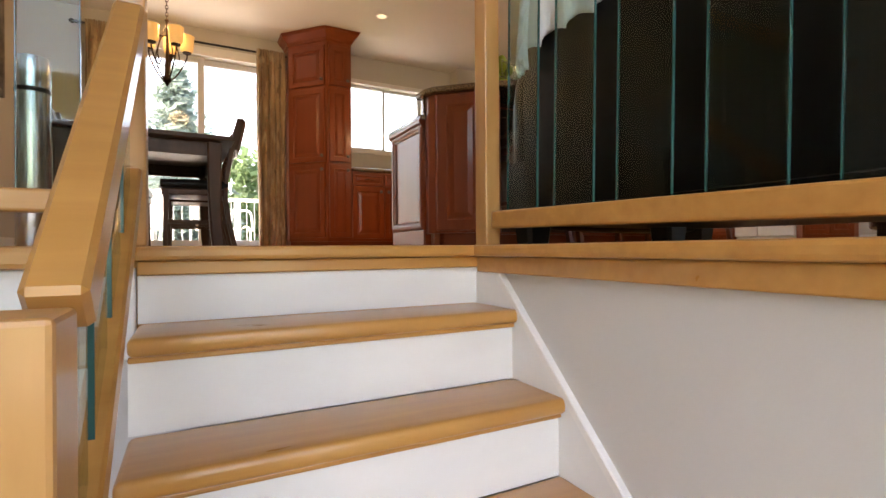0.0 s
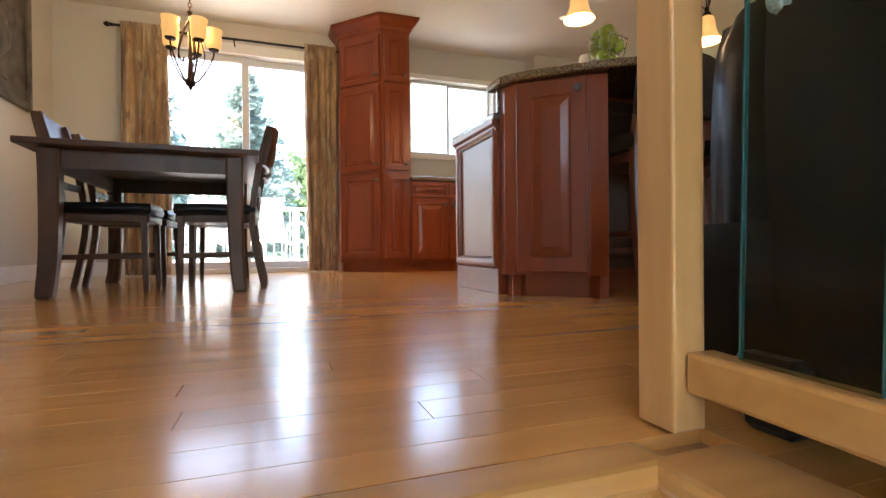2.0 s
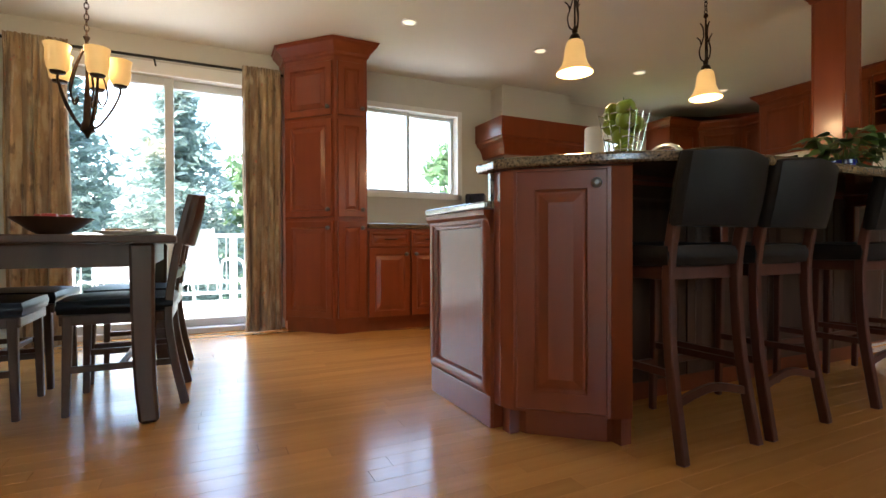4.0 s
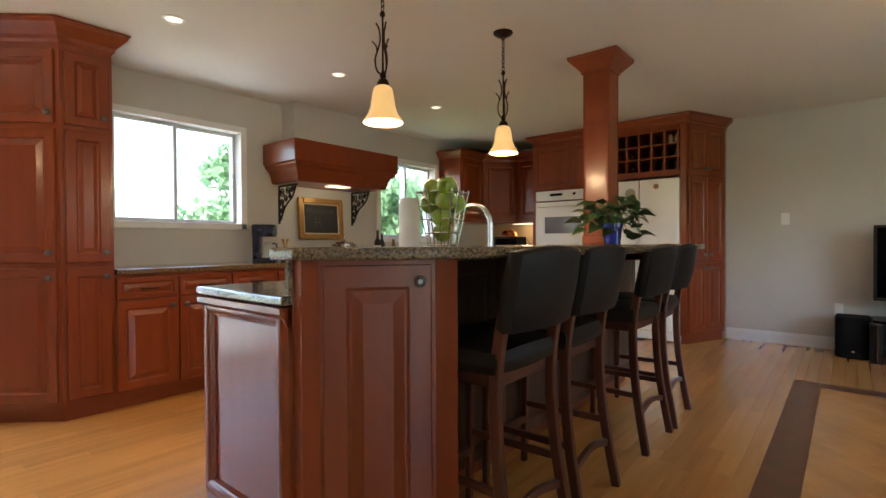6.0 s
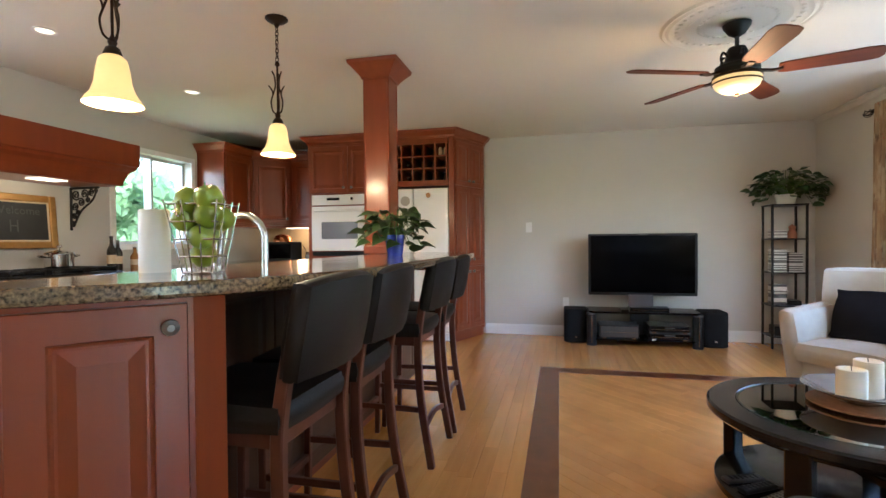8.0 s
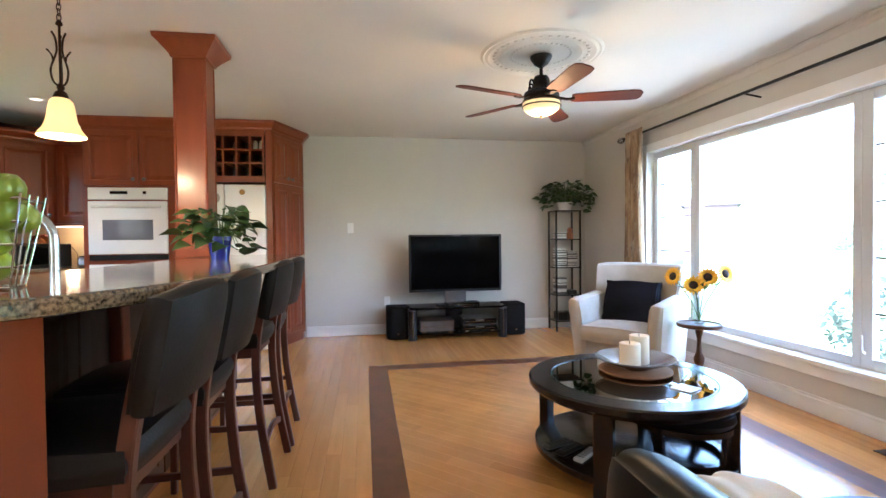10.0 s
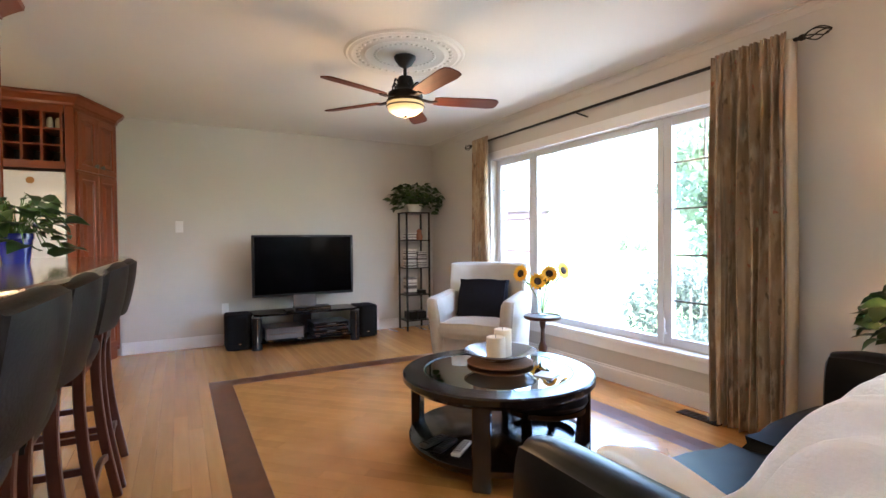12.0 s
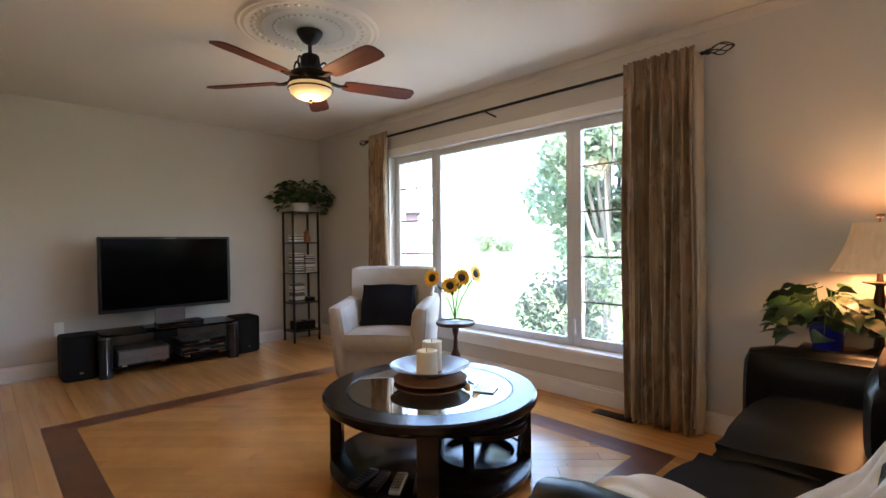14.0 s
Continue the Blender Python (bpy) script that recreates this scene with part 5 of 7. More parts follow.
# ---- pendants and downlights ----
def pendant(at):
    t = thing("pendant_lamp", at, "bronze pendant lamp with scrolled ironwork and a glowing bell shade", "pendant lamp", "island pendants")
    part("canopy", lathe([(0, 0.0), (0.062, -0.002), (0.062, -0.008), (0.045, -0.022), (0.015, -0.035), (0.010, -0.05), (0, -0.05)], 24), IRON, t, smooth=True)
    ch = bmesh.new()
    z = -0.05
    for k in range(8):
        own = bmesh.new()
        lk = [(0.009 * math.cos(a), 0, 0.017 * math.sin(a)) for a in [2 * math.pi * j / 12 for j in range(13)]]
        tube(lk, 0.0025, 5, own, caps=False)
        join(ch, own, Matrix.Translation((0, 0, z - 0.012)) @ pose(0, 0, 0, 0, 0, 90 * (k % 2)))
        z -= 0.024
    part("chain", ch, IRON, t)
    part("stem", lathe([(0.004, -0.24), (0.012, -0.25), (0.014, -0.262), (0.005, -0.27), (0.005, -0.52), (0.012, -0.535), (0.016, -0.545), (0.010, -0.56)], 12), IRON, t, smooth=True)
    for k in range(3):
        p = pose(0, 0, 0, 0, 0, 120 * k + 20)
        inner = [(0.004, 0, -0.54), (0.028, 0, -0.52), (0.036, 0, -0.47), (0.022, 0, -0.42), (0.012, 0, -0.38), (0.016, 0, -0.33), (0.030, 0, -0.30)]
        part("scroll", tube([p @ Vector(q) for q in curve_points(inner, 5)], 0.0042, 6), IRON, t, smooth=True)
        leafp = [(0.026, 0, -0.43), (0.032, 0, -0.405), (0.050, 0, -0.385)]
        part("scroll_leaf", tube([p @ Vector(q) for q in curve_points(leafp, 5)], 0.004, 6), IRON, t, smooth=True)
    part("cap", lathe([(0.008, -0.555), (0.022, -0.565), (0.030, -0.585), (0.034, -0.60)], 18), IRON, t, smooth=True)
    part("shade", lathe([(0.030, -0.592), (0.044, -0.605), (0.052, -0.64), (0.058, -0.69), (0.070, -0.725), (0.088, -0.75), (0.094, -0.765), (0.089, -0.762), (0.066, -0.722), (0.052, -0.68), (0.045, -0.62)], 28), SHADE, t, "glowing amber glass bell shade", True)
    part("bulb", lathe([(0, -0.72), (0.02, -0.715), (0.028, -0.69), (0.018, -0.65), (0.01, -0.62)], 14), BULB, t, smooth=True)
    point_lamp("pendant_light", (at[0], at[1], at[2] - 0.79), PENDANT_W, (1.0, 0.68, 0.36), 0.06)


pendant((2.20, 3.39, H))
pendant((3.235, 3.39, H))
for x, y in ((1.81, 4.77), (3.03, 4.79), (4.23, 4.81), (5.48, 4.82)):
    t = thing("recessed_downlight", (x, y, H), "small round recessed ceiling downlight, lit", "downlight", "kitchen downlights")
    part("trim_ring", lathe([(0.045, -0.001), (0.062, -0.001), (0.064, -0.005), (0.050, -0.007), (0.045, -0.004)], 24), WHITE, t, smooth=True)
    part("lens", lathe([(0, -0.0025), (0.0455, -0.0025)], 24), BULB, t, "glowing lens")
    d = bpy.data.lights.new("downlight", "SPOT")
    d.energy, d.color, d.spot_size, d.spot_blend, d.shadow_soft_size = DOWN_W, (1.0, 0.78, 0.5), radians(84), 0.6, 0.04
    ob = new("downlight", d)
    ob.location = (x, y, H - 0.03)

# ---- dining side ----
table = thing("dining_table", (-0.23, 4.32, 0, 0, 0, 2), "dark-stained wooden dining table on square tapered legs", "table")
TW, TL, TH = 0.54, 0.68, 0.775
part("tabletop", box(-TW, TW, -TL, TL, TH - 0.032, TH, 0.006), ESPRESSO, table)
for x in (-TW + 0.11, TW - 0.11):
    part("apron", box(x - 0.012, x + 0.012, -TL + 0.12, TL - 0.12, TH - 0.13, TH - 0.033), ESPRESSO, table)
for y in (-TL + 0.10, TL - 0.10):
    part("apron", box(-TW + 0.12, TW - 0.12, y - 0.012, y + 0.012, TH - 0.13, TH - 0.033), ESPRESSO, table)
for sx in (-1, 1):
    for sy in (-1, 1):
        x, y = sx * (TW - 0.125), sy * (TL - 0.09)
        lg = curve_points([(x, y, TH - 0.033), (x, y, 0.5), (x + sx * 0.006, y + sy * 0.006, 0.2), (x + sx * 0.022, y + sy * 0.022, 0.0)], 4)
        part("leg", bar(lg, 0.092, 0.092, taper=[1.0 - 0.22 * k / (len(lg) - 1) for k in range(len(lg))]), ESPRESSO, table)


def dining_chair(at, label):
    """Seat towards +x, back at the origin."""
    t = thing("dining_chair", at, label, "chair", "chairs round the dining table")
    for s in (-1, 1):
        back = curve_points([(-0.05, s * 0.19, 0), (0.0, s * 0.19, 0.25), (0.015, s * 0.19, 0.45), (-0.03, s * 0.185, 0.75), (-0.085, s * 0.18, 0.97)], 5)
        part("leg", bar(back, 0.036, 0.034, side=(0, 1, 0)), ESPRESSO, t)
        part("leg", bar([(0.40, s * 0.19, 0), (0.39, s * 0.185, 0.43)], 0.036, 0.036, side=(0, 1, 0), taper=[0.75, 1]), ESPRESSO, t)
        part("stretcher", bar([(0.0, s * 0.19, 0.20), (0.395, s * 0.19, 0.20)], 0.02, 0.028, side=(0, 1, 0)), ESPRESSO, t)
    part("stretcher", bar([(0.20, -0.18, 0.20), (0.20, 0.18, 0.20)], 0.02, 0.026), ESPRESSO, t)
    part("seat_frame", box(0.0, 0.42, -0.20, 0.20, 0.39, 0.435, 0.006), ESPRESSO, t)
    part("seat", soft_box(-0.005, 0.43, -0.21, 0.21, 0.435, 0.50, 0.025, 0.01), LEATHER, t, "black padded leather seat", True)
    bk = soft_box(-0.018, 0.018, -0.205, 0.205, 0, 0.24, 0.014, 0.004)
    for v in bk.verts:
        v.co.x -= 0.02 * (1 - (v.co.y / 0.205) ** 2)
        v.co.z += 0.02 * (1 - (v.co.y / 0.205) ** 2) * (1 if v.co.z > 0.12 else 0)
    part("backrest", bk, ESPRESSO, t, "curved dark wooden back panel", True, pose(-0.048, 0, 0.735, 0, -13, 0))
    part("back_slat", bar([(-0.01, -0.18, 0.60), (-0.025, 0, 0.60), (-0.01, 0.18, 0.60)], 0.04, 0.016, side=(0, 0, 1)), ESPRESSO, t)
    return t


ch = dining_chair((0.30, 4.12, 0, 0, 0, 180), "dark-stained dining chair with a black padded seat")
copy_thing(ch, pose(0.29, 4.66, 0, 0, 0, 179))
copy_thing(ch, pose(-0.68, 4.14, 0, 0, 0, 2))
copy_thing(ch, pose(-0.67, 4.68, 0, 0, 0, -3))

bowl = thing("fruit_bowl", (-0.22, 4.28, TH), "dark footed bowl with fruit on the dining table", "bowl")
part("vessel", lathe([(0, 0), (0.05, 0), (0.055, 0.01), (0.09, 0.03), (0.16, 0.085), (0.165, 0.09), (0.155, 0.088), (0.09, 0.04), (0, 0.03)], 28), ESPRESSO, bowl, smooth=True)
for k, (x, y) in enumerate(((0.05, 0.02), (-0.05, 0.03), (0.0, -0.06))):
    o = part("apple", lathe([(0, 0), (0.026, 0.006), (0.038, 0.035), (0.03, 0.062), (0, 0.066)], 14), material("red_apple", (0.33, 0.03, 0.03), 0.3, coat=0.2) if k == 0 else bpy.data.materials["red_apple"], None, "", True, pose(-0.22 + x, 4.28 + y, TH + 0.045))
    tagged(o, "dark red apple in the bowl", "apple", "apples on the dining table")


def place_setting(x, y):
    m = tagged(part("placemat", box(x - 0.16, x + 0.16, y - 0.21, y + 0.21, TH, TH + 0.003), PLASTIC), "black and white striped placemat on the table", "placemat", "placemats")
    for k in range(8):
        part("stripe", box(x - 0.155, x + 0.155, y - 0.2 + 0.05 * k, y - 0.185 + 0.05 * k, TH + 0.0032, TH + 0.004), WHITEGOODS, m)
    p = thing("dinner_plate", (x, y, TH + 0.0045), "glazed tan dinner plate with a bowl on it", "plate", "dinner plates")
    part("plate", lathe([(0, 0), (0.08, 0), (0.13, 0.018), (0.135, 0.02), (0.128, 0.022), (0.08, 0.006), (0, 0.006)], 28), WAX, p, smooth=True)
    part("bowl", lathe([(0, 0.0065), (0.05, 0.0065), (0.09, 0.03), (0.085, 0.032), (0.05, 0.012), (0, 0.012)], 24), TILE, p, smooth=True)


place_setting(0.10, 4.12)
place_setting(0.10, 4.66)

chand = thing("chandelier", (-0.10, 4.385, H), "bronze five-light chandelier with glowing amber glass shades", "chandelier")
part("canopy", lathe([(0, 0), (0.065, -0.002), (0.065, -0.01), (0.04, -0.03), (0.01, -0.045), (0, -0.045)], 22), IRON, chand, smooth=True)
cb = bmesh.new()
z = -0.045
for k in range(20):
    own = bmesh.new()
    tube([(0.010 * math.cos(a), 0, 0.018 * math.sin(a)) for a in [2 * math.pi * j / 10 for j in range(11)]], 0.003, 5, own, caps=False)
    join(cb, own, Matrix.Translation((0, 0, z - 0.014)) @ pose(0, 0, 0, 0, 0, 90 * (k % 2)))
    z -= 0.028
part("chain", cb, IRON, chand)
part("stem", lathe([(0.006, -0.60), (0.016, -0.61), (0.008, -0.63), (0.007, -0.80), (0.02, -1.04), (0.032, -1.06), (0.032, -1.085), (0.015, -1.10), (0.006, -1.12), (0, -1.125)], 14), IRON, chand, smooth=True)
for k in range(5):
    p = pose(0, 0, 0, 0, 0, 72 * k + 10)
    arm = curve_points([(0.02, 0, -1.07), (0.05, 0, -1.05), (0.10, 0, -0.97), (0.137, 0, -0.88), (0.14, 0, -0.84)], 5)
    a = part("arm", tube([p @ Vector(q) for q in arm], 0.006, 7), IRON, chand, smooth=True)
    inner = curve_points([(0.008, 0, -0.66), (0.05, 0, -0.75), (0.085, 0, -0.88), (0.065, 0, -0.95), (0.045, 0, -0.92)], 5)
    part("scroll", tube([p @ Vector(q) for q in inner], 0.0045, 6), IRON, a, smooth=True)
    c = p @ Vector((0.14, 0, -0.845))
    part("cup", lathe([(0.008, 0), (0.03, 0.006), (0.034, 0.016)], 16, at=c), IRON, a, smooth=True)
    part("shade", lathe([(0.030, 0.012), (0.044, 0.03), (0.050, 0.07), (0.049, 0.11), (0.056, 0.145), (0.052, 0.143), (0.045, 0.11), (0.046, 0.07), (0.04, 0.034), (0.02, 0.016)], 22, at=c), SHADE, a, "glowing amber glass shade", True)
point_lamp("chandelier_light", (-0.10, 4.385, H - 0.62), CHAND_W, (1.0, 0.66, 0.34), 0.12)


def curtain(name, x0, x1, y, z0, z1, folds, depth, seed, label, flare=0.0, lining=0):
    """A pleated drape hanging along x: pinched heading, uneven deep folds below; lining: the side (-1, 1) on which its back shows."""
    g = random.Random(seed)
    widths = [g.uniform(0.55, 1.45) for _ in range(folds)]
    total = sum(widths)
    ends = [sum(widths[:k]) / total for k in range(folds + 1)]
    amps = [g.uniform(0.65, 1.25) for _ in range(folds)]
    lean = [g.uniform(-0.35, 0.35) for _ in range(folds)]
    nx, nz = folds * 12, 30

    def sheet(u0, u1, back):
        own = bmesh.new()
        grid = []
        for j in range(nz + 1):
            v = j / nz
            row = []
            for i in range(nx + 1):
                u = u0 + (u1 - u0) * i / nx
                k = max(0, min(folds - 1, sum(1 for e in ends[1:] if u > e)))
                a = 2 * math.pi * (u - ends[k]) / (ends[k + 1] - ends[k])
                low = 1 - v
                body = min(1.0, low * 7)
                amp = depth * amps[k] * (0.35 + 0.65 * body) * (0.85 + 0.25 * low)
                yy = y + amp * (math.sin(a + lean[k] * low) + 0.28 * math.sin(2 * a + 3 * lean[k] + 2.0 * low) * body)
                head = max(0.0, 1 - low * 13)
                yy += 0.32 * depth * head * math.sin(4 * a)
                xx = x0 + (x1 - x0) * u + flare * low ** 2 * (u - 0.5) + 0.010 * math.sin(5 * v + 2.1 * k + seed) * body + 0.25 * amp * math.cos(a)
                row.append(own.verts.new((xx, yy - back, z0 + (z1 - z0) * v + 0.004 * math.cos(2 * a) * (v > 0.99))))
            grid.append(row)
        for j in range(nz):
            for i in range(nx):
                own.faces.new((grid[j][i], grid[j][i + 1], grid[j + 1][i + 1], grid[j + 1][i]))
        return own

    t = thing(name, (0, 0, 0), label, "curtain")
    c = part("cloth", sheet(0.0, 1.0, 0.0), CURTAIN, t, smooth=True)
    c.modifiers.new("thickness", "SOLIDIFY").thickness = 0.004
    if lining:
        xe = x0 if lining < 0 else x1
        strip = bmesh.new()
        rows_ = [[strip.verts.new((xe + lining * (0.004 + 0.034 * f) + 0.008 * math.sin(5 * v + seed), y + (0.5 - f) * 0.05 - 0.02, z0 + 0.012 + (z1 - z0 - 0.05) * v)) for f in (0.0, 0.5, 1.0)] for v in [q / 16 for q in range(17)]]
        for a, b in zip(rows_, rows_[1:]):
            for k in range(2):
                strip.faces.new((a[k], a[k + 1], b[k + 1], b[k]))
        o = part("lining", strip, LINING, t, "pale lining turned out at the edge", True)
        o.modifiers.new("thickness", "SOLIDIFY").thickness = 0.003
    return t


def curtain_rod(x0, x1, y, z, wall, name_label, cage=True):
    t = thing("curtain_rod", (0, 0, 0), name_label, "curtain rod")
    part("rod", tube([(x0, y, z), (x1, y, z)], 0.011, 12), BLACKIRON, t, smooth=True)
    for x, s in ((x0, -1), (x1, 1)):
        part("collar", tube([(x, y, z), (x + s * 0.02, y, z)], 0.016, 12), BLACKIRON, t, smooth=True)
        if cage:
            for k in range(5):
                cg = []
                for j in range(9):
                    a, r = j / 8, 0.032 * math.sin(math.pi * (0.08 + 0.9 * j / 8))
                    th = 2 * math.pi * k / 5 + 1.6 * a
                    cg.append((x + s * (0.02 + 0.12 * a), y + r * math.cos(th), z + r * math.sin(th)))
                part("finial_wire", tube(cg, 0.0035, 5), BLACKIRON, t, smooth=True)
        else:
            part("finial", lathe([(0, 0), (0.02, 0.01), (0.024, 0.025), (0.012, 0.045), (0, 0.05)], 14), BLACKIRON, t, smooth=True, at=pose(x + s * 0.02, y, z, 0, 90 * s, 0))
    for x in (x0 + 0.10, (x0 + x1) / 2, x1 - 0.10):
        part("bracket", tube([(x, y, z - 0.012), (x, wall, z - 0.03)], 0.007, 8), BLACKIRON, t)
    return t


curtain("curtain", 0.70, 1.00, YN - 0.152, 0.012, 2.225, 5, 0.030, 1, "bronze and sage printed drape hanging beside the patio door")
curtain("curtain", -0.84, -0.47, YN - 0.152, 0.012, 2.225, 6, 0.030, 2, "bronze and sage printed drape hanging at the patio door's far side")
curtain_rod(-0.90, 1.04, YN - 0.12, 2.195, YN, "thin black curtain rod over the patio door", False)

pict = thing("relief_picture", (XW + 0.004, 4.87, 1.80), "large framed bronze relief of an urn hung on the wall", "picture")
for b in ((-0.55, -0.49, -0.50, 0.50), (0.49, 0.55, -0.50, 0.50), (-0.49, 0.49, -0.50, -0.44), (-0.49, 0.49, 0.44, 0.50)):
    part("frame", box(0, 0.035, b[0], b[1], b[2], b[3], 0.010), PICTURE, pict)
part("panel", box(0, 0.012, -0.49, 0.49, -0.44, 0.44), PICTURE, pict)
urn = lathe([(0, -0.36), (0.12, -0.36), (0.10, -0.32), (0.03, -0.28), (0.04, -0.22), (0.16, -0.12), (0.18, -0.02), (0.12, 0.03), (0.14, 0.06), (0, 0.06)], 20)
urn.transform(Matrix.Diagonal((0.15, 1, 1, 1)))
part("urn_relief", urn, PICTURE, pict, smooth=True, at=pose(0.012, 0.1, 0))
for k in range(9):
    a = math.pi * k / 8
    part("blossom", lathe([(0, 0.02), (0.05, 0.012), (0.07, 0)], 10), PICTURE, pict, smooth=True, at=pose(0.012, 0.1 + 0.2 * math.cos(a), 0.12 + 0.22 * math.sin(a), 0, 90, 0))

can = thing("steel_flask", (-0.275, 1.60, 0), "slim brushed steel flask standing behind the stair guard", "flask")
part("body", lathe([(0, 0), (0.033, 0), (0.036, 0.008), (0.036, 0.385), (0, 0.385)], 32), STEEL, can, smooth=True)
part("band", lathe([(0.0362, 0.386), (0.037, 0.39), (0.0362, 0.396)], 32), PLASTIC, can)
part("lid", lathe([(0.036, 0.397), (0.036, 0.45), (0.032, 0.475), (0, 0.478)], 32), STEEL, can, smooth=True)

# ---- living side ----
tv = thing("television", (6.40, 0.985, 0.3735), "large black flat-screen television on a pedestal", "television")
part("bezel", box(-0.012, 0.035, -0.555, 0.555, 0.160, 0.834, 0.008), PLASTIC, tv)
part("screen", box(-0.0135, -0.0122, -0.53, 0.53, 0.192, 0.812), SCREEN, tv)
# strip on one edge only, added for the reflection on that side
part("edge_trim", box(-0.010, 0.030, -0.5585, -0.5552, 0.226, 0.826, 0.001), STEEL, tv, "steel strip added for the gleam on the right edge")
part("sensor_strip", box(-0.0136, -0.0125, -0.06, 0.04, 0.816, 0.826), PEWTER, tv)
part("neck", box(0.0, 0.03, -0.10, 0.10, 0.012, 0.165, 0.006), PLASTIC, tv)
part("foot", box(-0.10, 0.12, -0.22, 0.22, 0.0, 0.012, 0.005), PLASTIC, tv)
stand = thing("tv_stand", (6.42, 0.985, 0), "low black glass media stand with tubular legs", "tv stand")
part("top_shelf", prism([(-0.20, -0.50), (-0.14, -0.56), (0.20, -0.56), (0.20, 0.56), (-0.14, 0.56), (-0.20, 0.50)], 0.352, 0.373, 0.003), SCREEN, stand)
part("lower_shelf", prism([(-0.18, -0.50), (0.20, -0.54), (0.20, 0.54), (-0.18, 0.50)], 0.065, 0.077, 0.003), SCREEN, stand)
for y in (-0.53, 0.53):
    part("leg", lathe([(0, 0), (0.052, 0), (0.052, 0.351), (0, 0.351)], 26, at=(-0.14, y, 0)), PLASTIC, stand, smooth=True)
    # thin bright strip put in for the highlight down each black leg
    part("chrome_strip", box(-0.1945, -0.1915, y - 0.003, y + 0.003, 0.03, 0.34, 0.001), CHROME, stand)
    part("cap_ring", lathe([(0.0525, 0.335), (0.055, 0.338), (0.055, 0.348), (0.0525, 0.350)], 26, at=(-0.14, y, 0)), PEWTER, stand, "dull metal cap ring")
part("back_panel", box(0.12, 0.16, -0.10, 0.10, 0, 0.351, 0.006), PLASTIC, stand)
for y, hh, lab in ((0.25, 0.145, "black receiver on the media stand"), (-0.25, 0.075, "flat black disc player on the media stand"), (-0.25, 0.08, "slim black recorder stacked on the player")):
    zb = 0.0775 if lab.startswith(("black", "flat")) else 0.153
    s = thing("media_box", (6.40, 0.985 + y, zb), lab, "electronics")
    part("case", box(-0.16, 0.16, -0.20, 0.20, 0.016, hh, 0.004), PLASTIC, s)
    part("front_panel", box(-0.163, -0.1605, -0.19, 0.19, 0.022, hh - 0.008), PEWTER if lab.startswith("black") else SCREEN, s)
    part("trim_strip", box(-0.1645, -0.1632, -0.185, 0.185, hh * 0.5, hh * 0.5 + 0.004), STEEL, s)
    part("display", box(-0.1645, -0.1632, -0.05, 0.05, hh * 0.5 + 0.012, hh * 0.5 + 0.024), PEWTER, s)
    for d in (-0.15, 0.15):
        part("foot", box(-0.155, -0.12, d - 0.02, d + 0.02, 0, 0.0165), STEEL, s)
console = thing("game_console", (6.27, 0.94, 0.3735), "black console with a propped grey box on the media stand", "electronics")
part("case", box(-0.05, 0.10, -0.20, 0.19, 0, 0.052, 0.006), PLASTIC, console)
part("front_panel", box(-0.0535, -0.0505, -0.19, 0.18, 0.010, 0.042, 0.001), SCREEN, console)
part("trim_strip", box(-0.0545, -0.0536, -0.18, 0.17, 0.024, 0.027), STEEL, console)
part("propped_box", box(0.0, 0.014, -0.05, 0.20, 0.053, 0.180, 0.003), PEWTER, console, "grey box propped upright")
for y, lab in ((1.675, "black cloth speaker beside the media stand"), (0.27, "black cloth speaker at the stand's far end")):
    s = thing("loudspeaker", (6.47, y, 0), lab, "loudspeaker", "loudspeakers")
    part("cabinet", prism([(-0.10, -0.13), (0.16, -0.13), (0.16, 0.13), (-0.10, 0.13), (-0.14, 0.08), (-0.14, -0.08)], 0, 0.375, 0.022), SPEAKER, s)
    part("badge", box(-0.143, -0.1405, -0.012, 0.012, 0.06, 0.075), STEEL, s)

rackt = thing("shelf_tower", (6.41, -0.43, 0), "narrow black metal shelf tower in the corner", "shelf")
for x in (0, 0.24):
    for y in (-0.155, 0.155):
        part("post", box(x - 0.010, x + 0.010, y - 0.010, y + 0.010, 0, 1.478, 0.002), BLACKIRON, rackt)
for z in (0.12, 0.44, 0.78, 1.126, 1.478):
    part("shelf_board", box(-0.015, 0.255, -0.168, 0.168, z, z + 0.014, 0.003), PLASTIC, rackt)
rng = random.Random(9)


def disc_stack(y, z, n, wdt=0.122):
    t = thing("disc_stack", (6.50, y, z), "stack of compact disc cases on the shelf tower", "disc cases", "disc stacks")
    for k in range(n):
        dx = rng.uniform(-0.006, 0.006)
        part("disc_case", box(-0.07 + dx, 0.07 + dx, -wdt / 2, wdt / 2, 0.0105 * k, 0.0105 * k + 0.0098), WHITEGOODS if rng.random() < 0.45 else PEWTER, t)


disc_stack(-0.355, 0.794, 22)
disc_stack(-0.495, 0.794, 19)
disc_stack(-0.355, 0.454, 20)
disc_stack(-0.355, 1.14, 8)
clay = thing("clay_figure", (6.50, -0.49, 1.14), "small terracotta ornament on the shelf tower", "ornament")
part("clay", lathe([(0, 0), (0.04, 0), (0.045, 0.05), (0.025, 0.09), (0.035, 0.12), (0, 0.15)], 14), TERRACOTTA, clay, smooth=True)
for y, z in ((-0.36, 0.134), (-0.49, 0.134), (-0.49, 0.454)):
    s = thing("small_box", (6.50, y, z), "small dark box on the shelf tower", "box", "dark boxes")
    part("case", box(-0.08, 0.08, -0.055, 0.055, 0, 0.10 if z < 0.2 else 0.05, 0.006), PLASTIC, s)
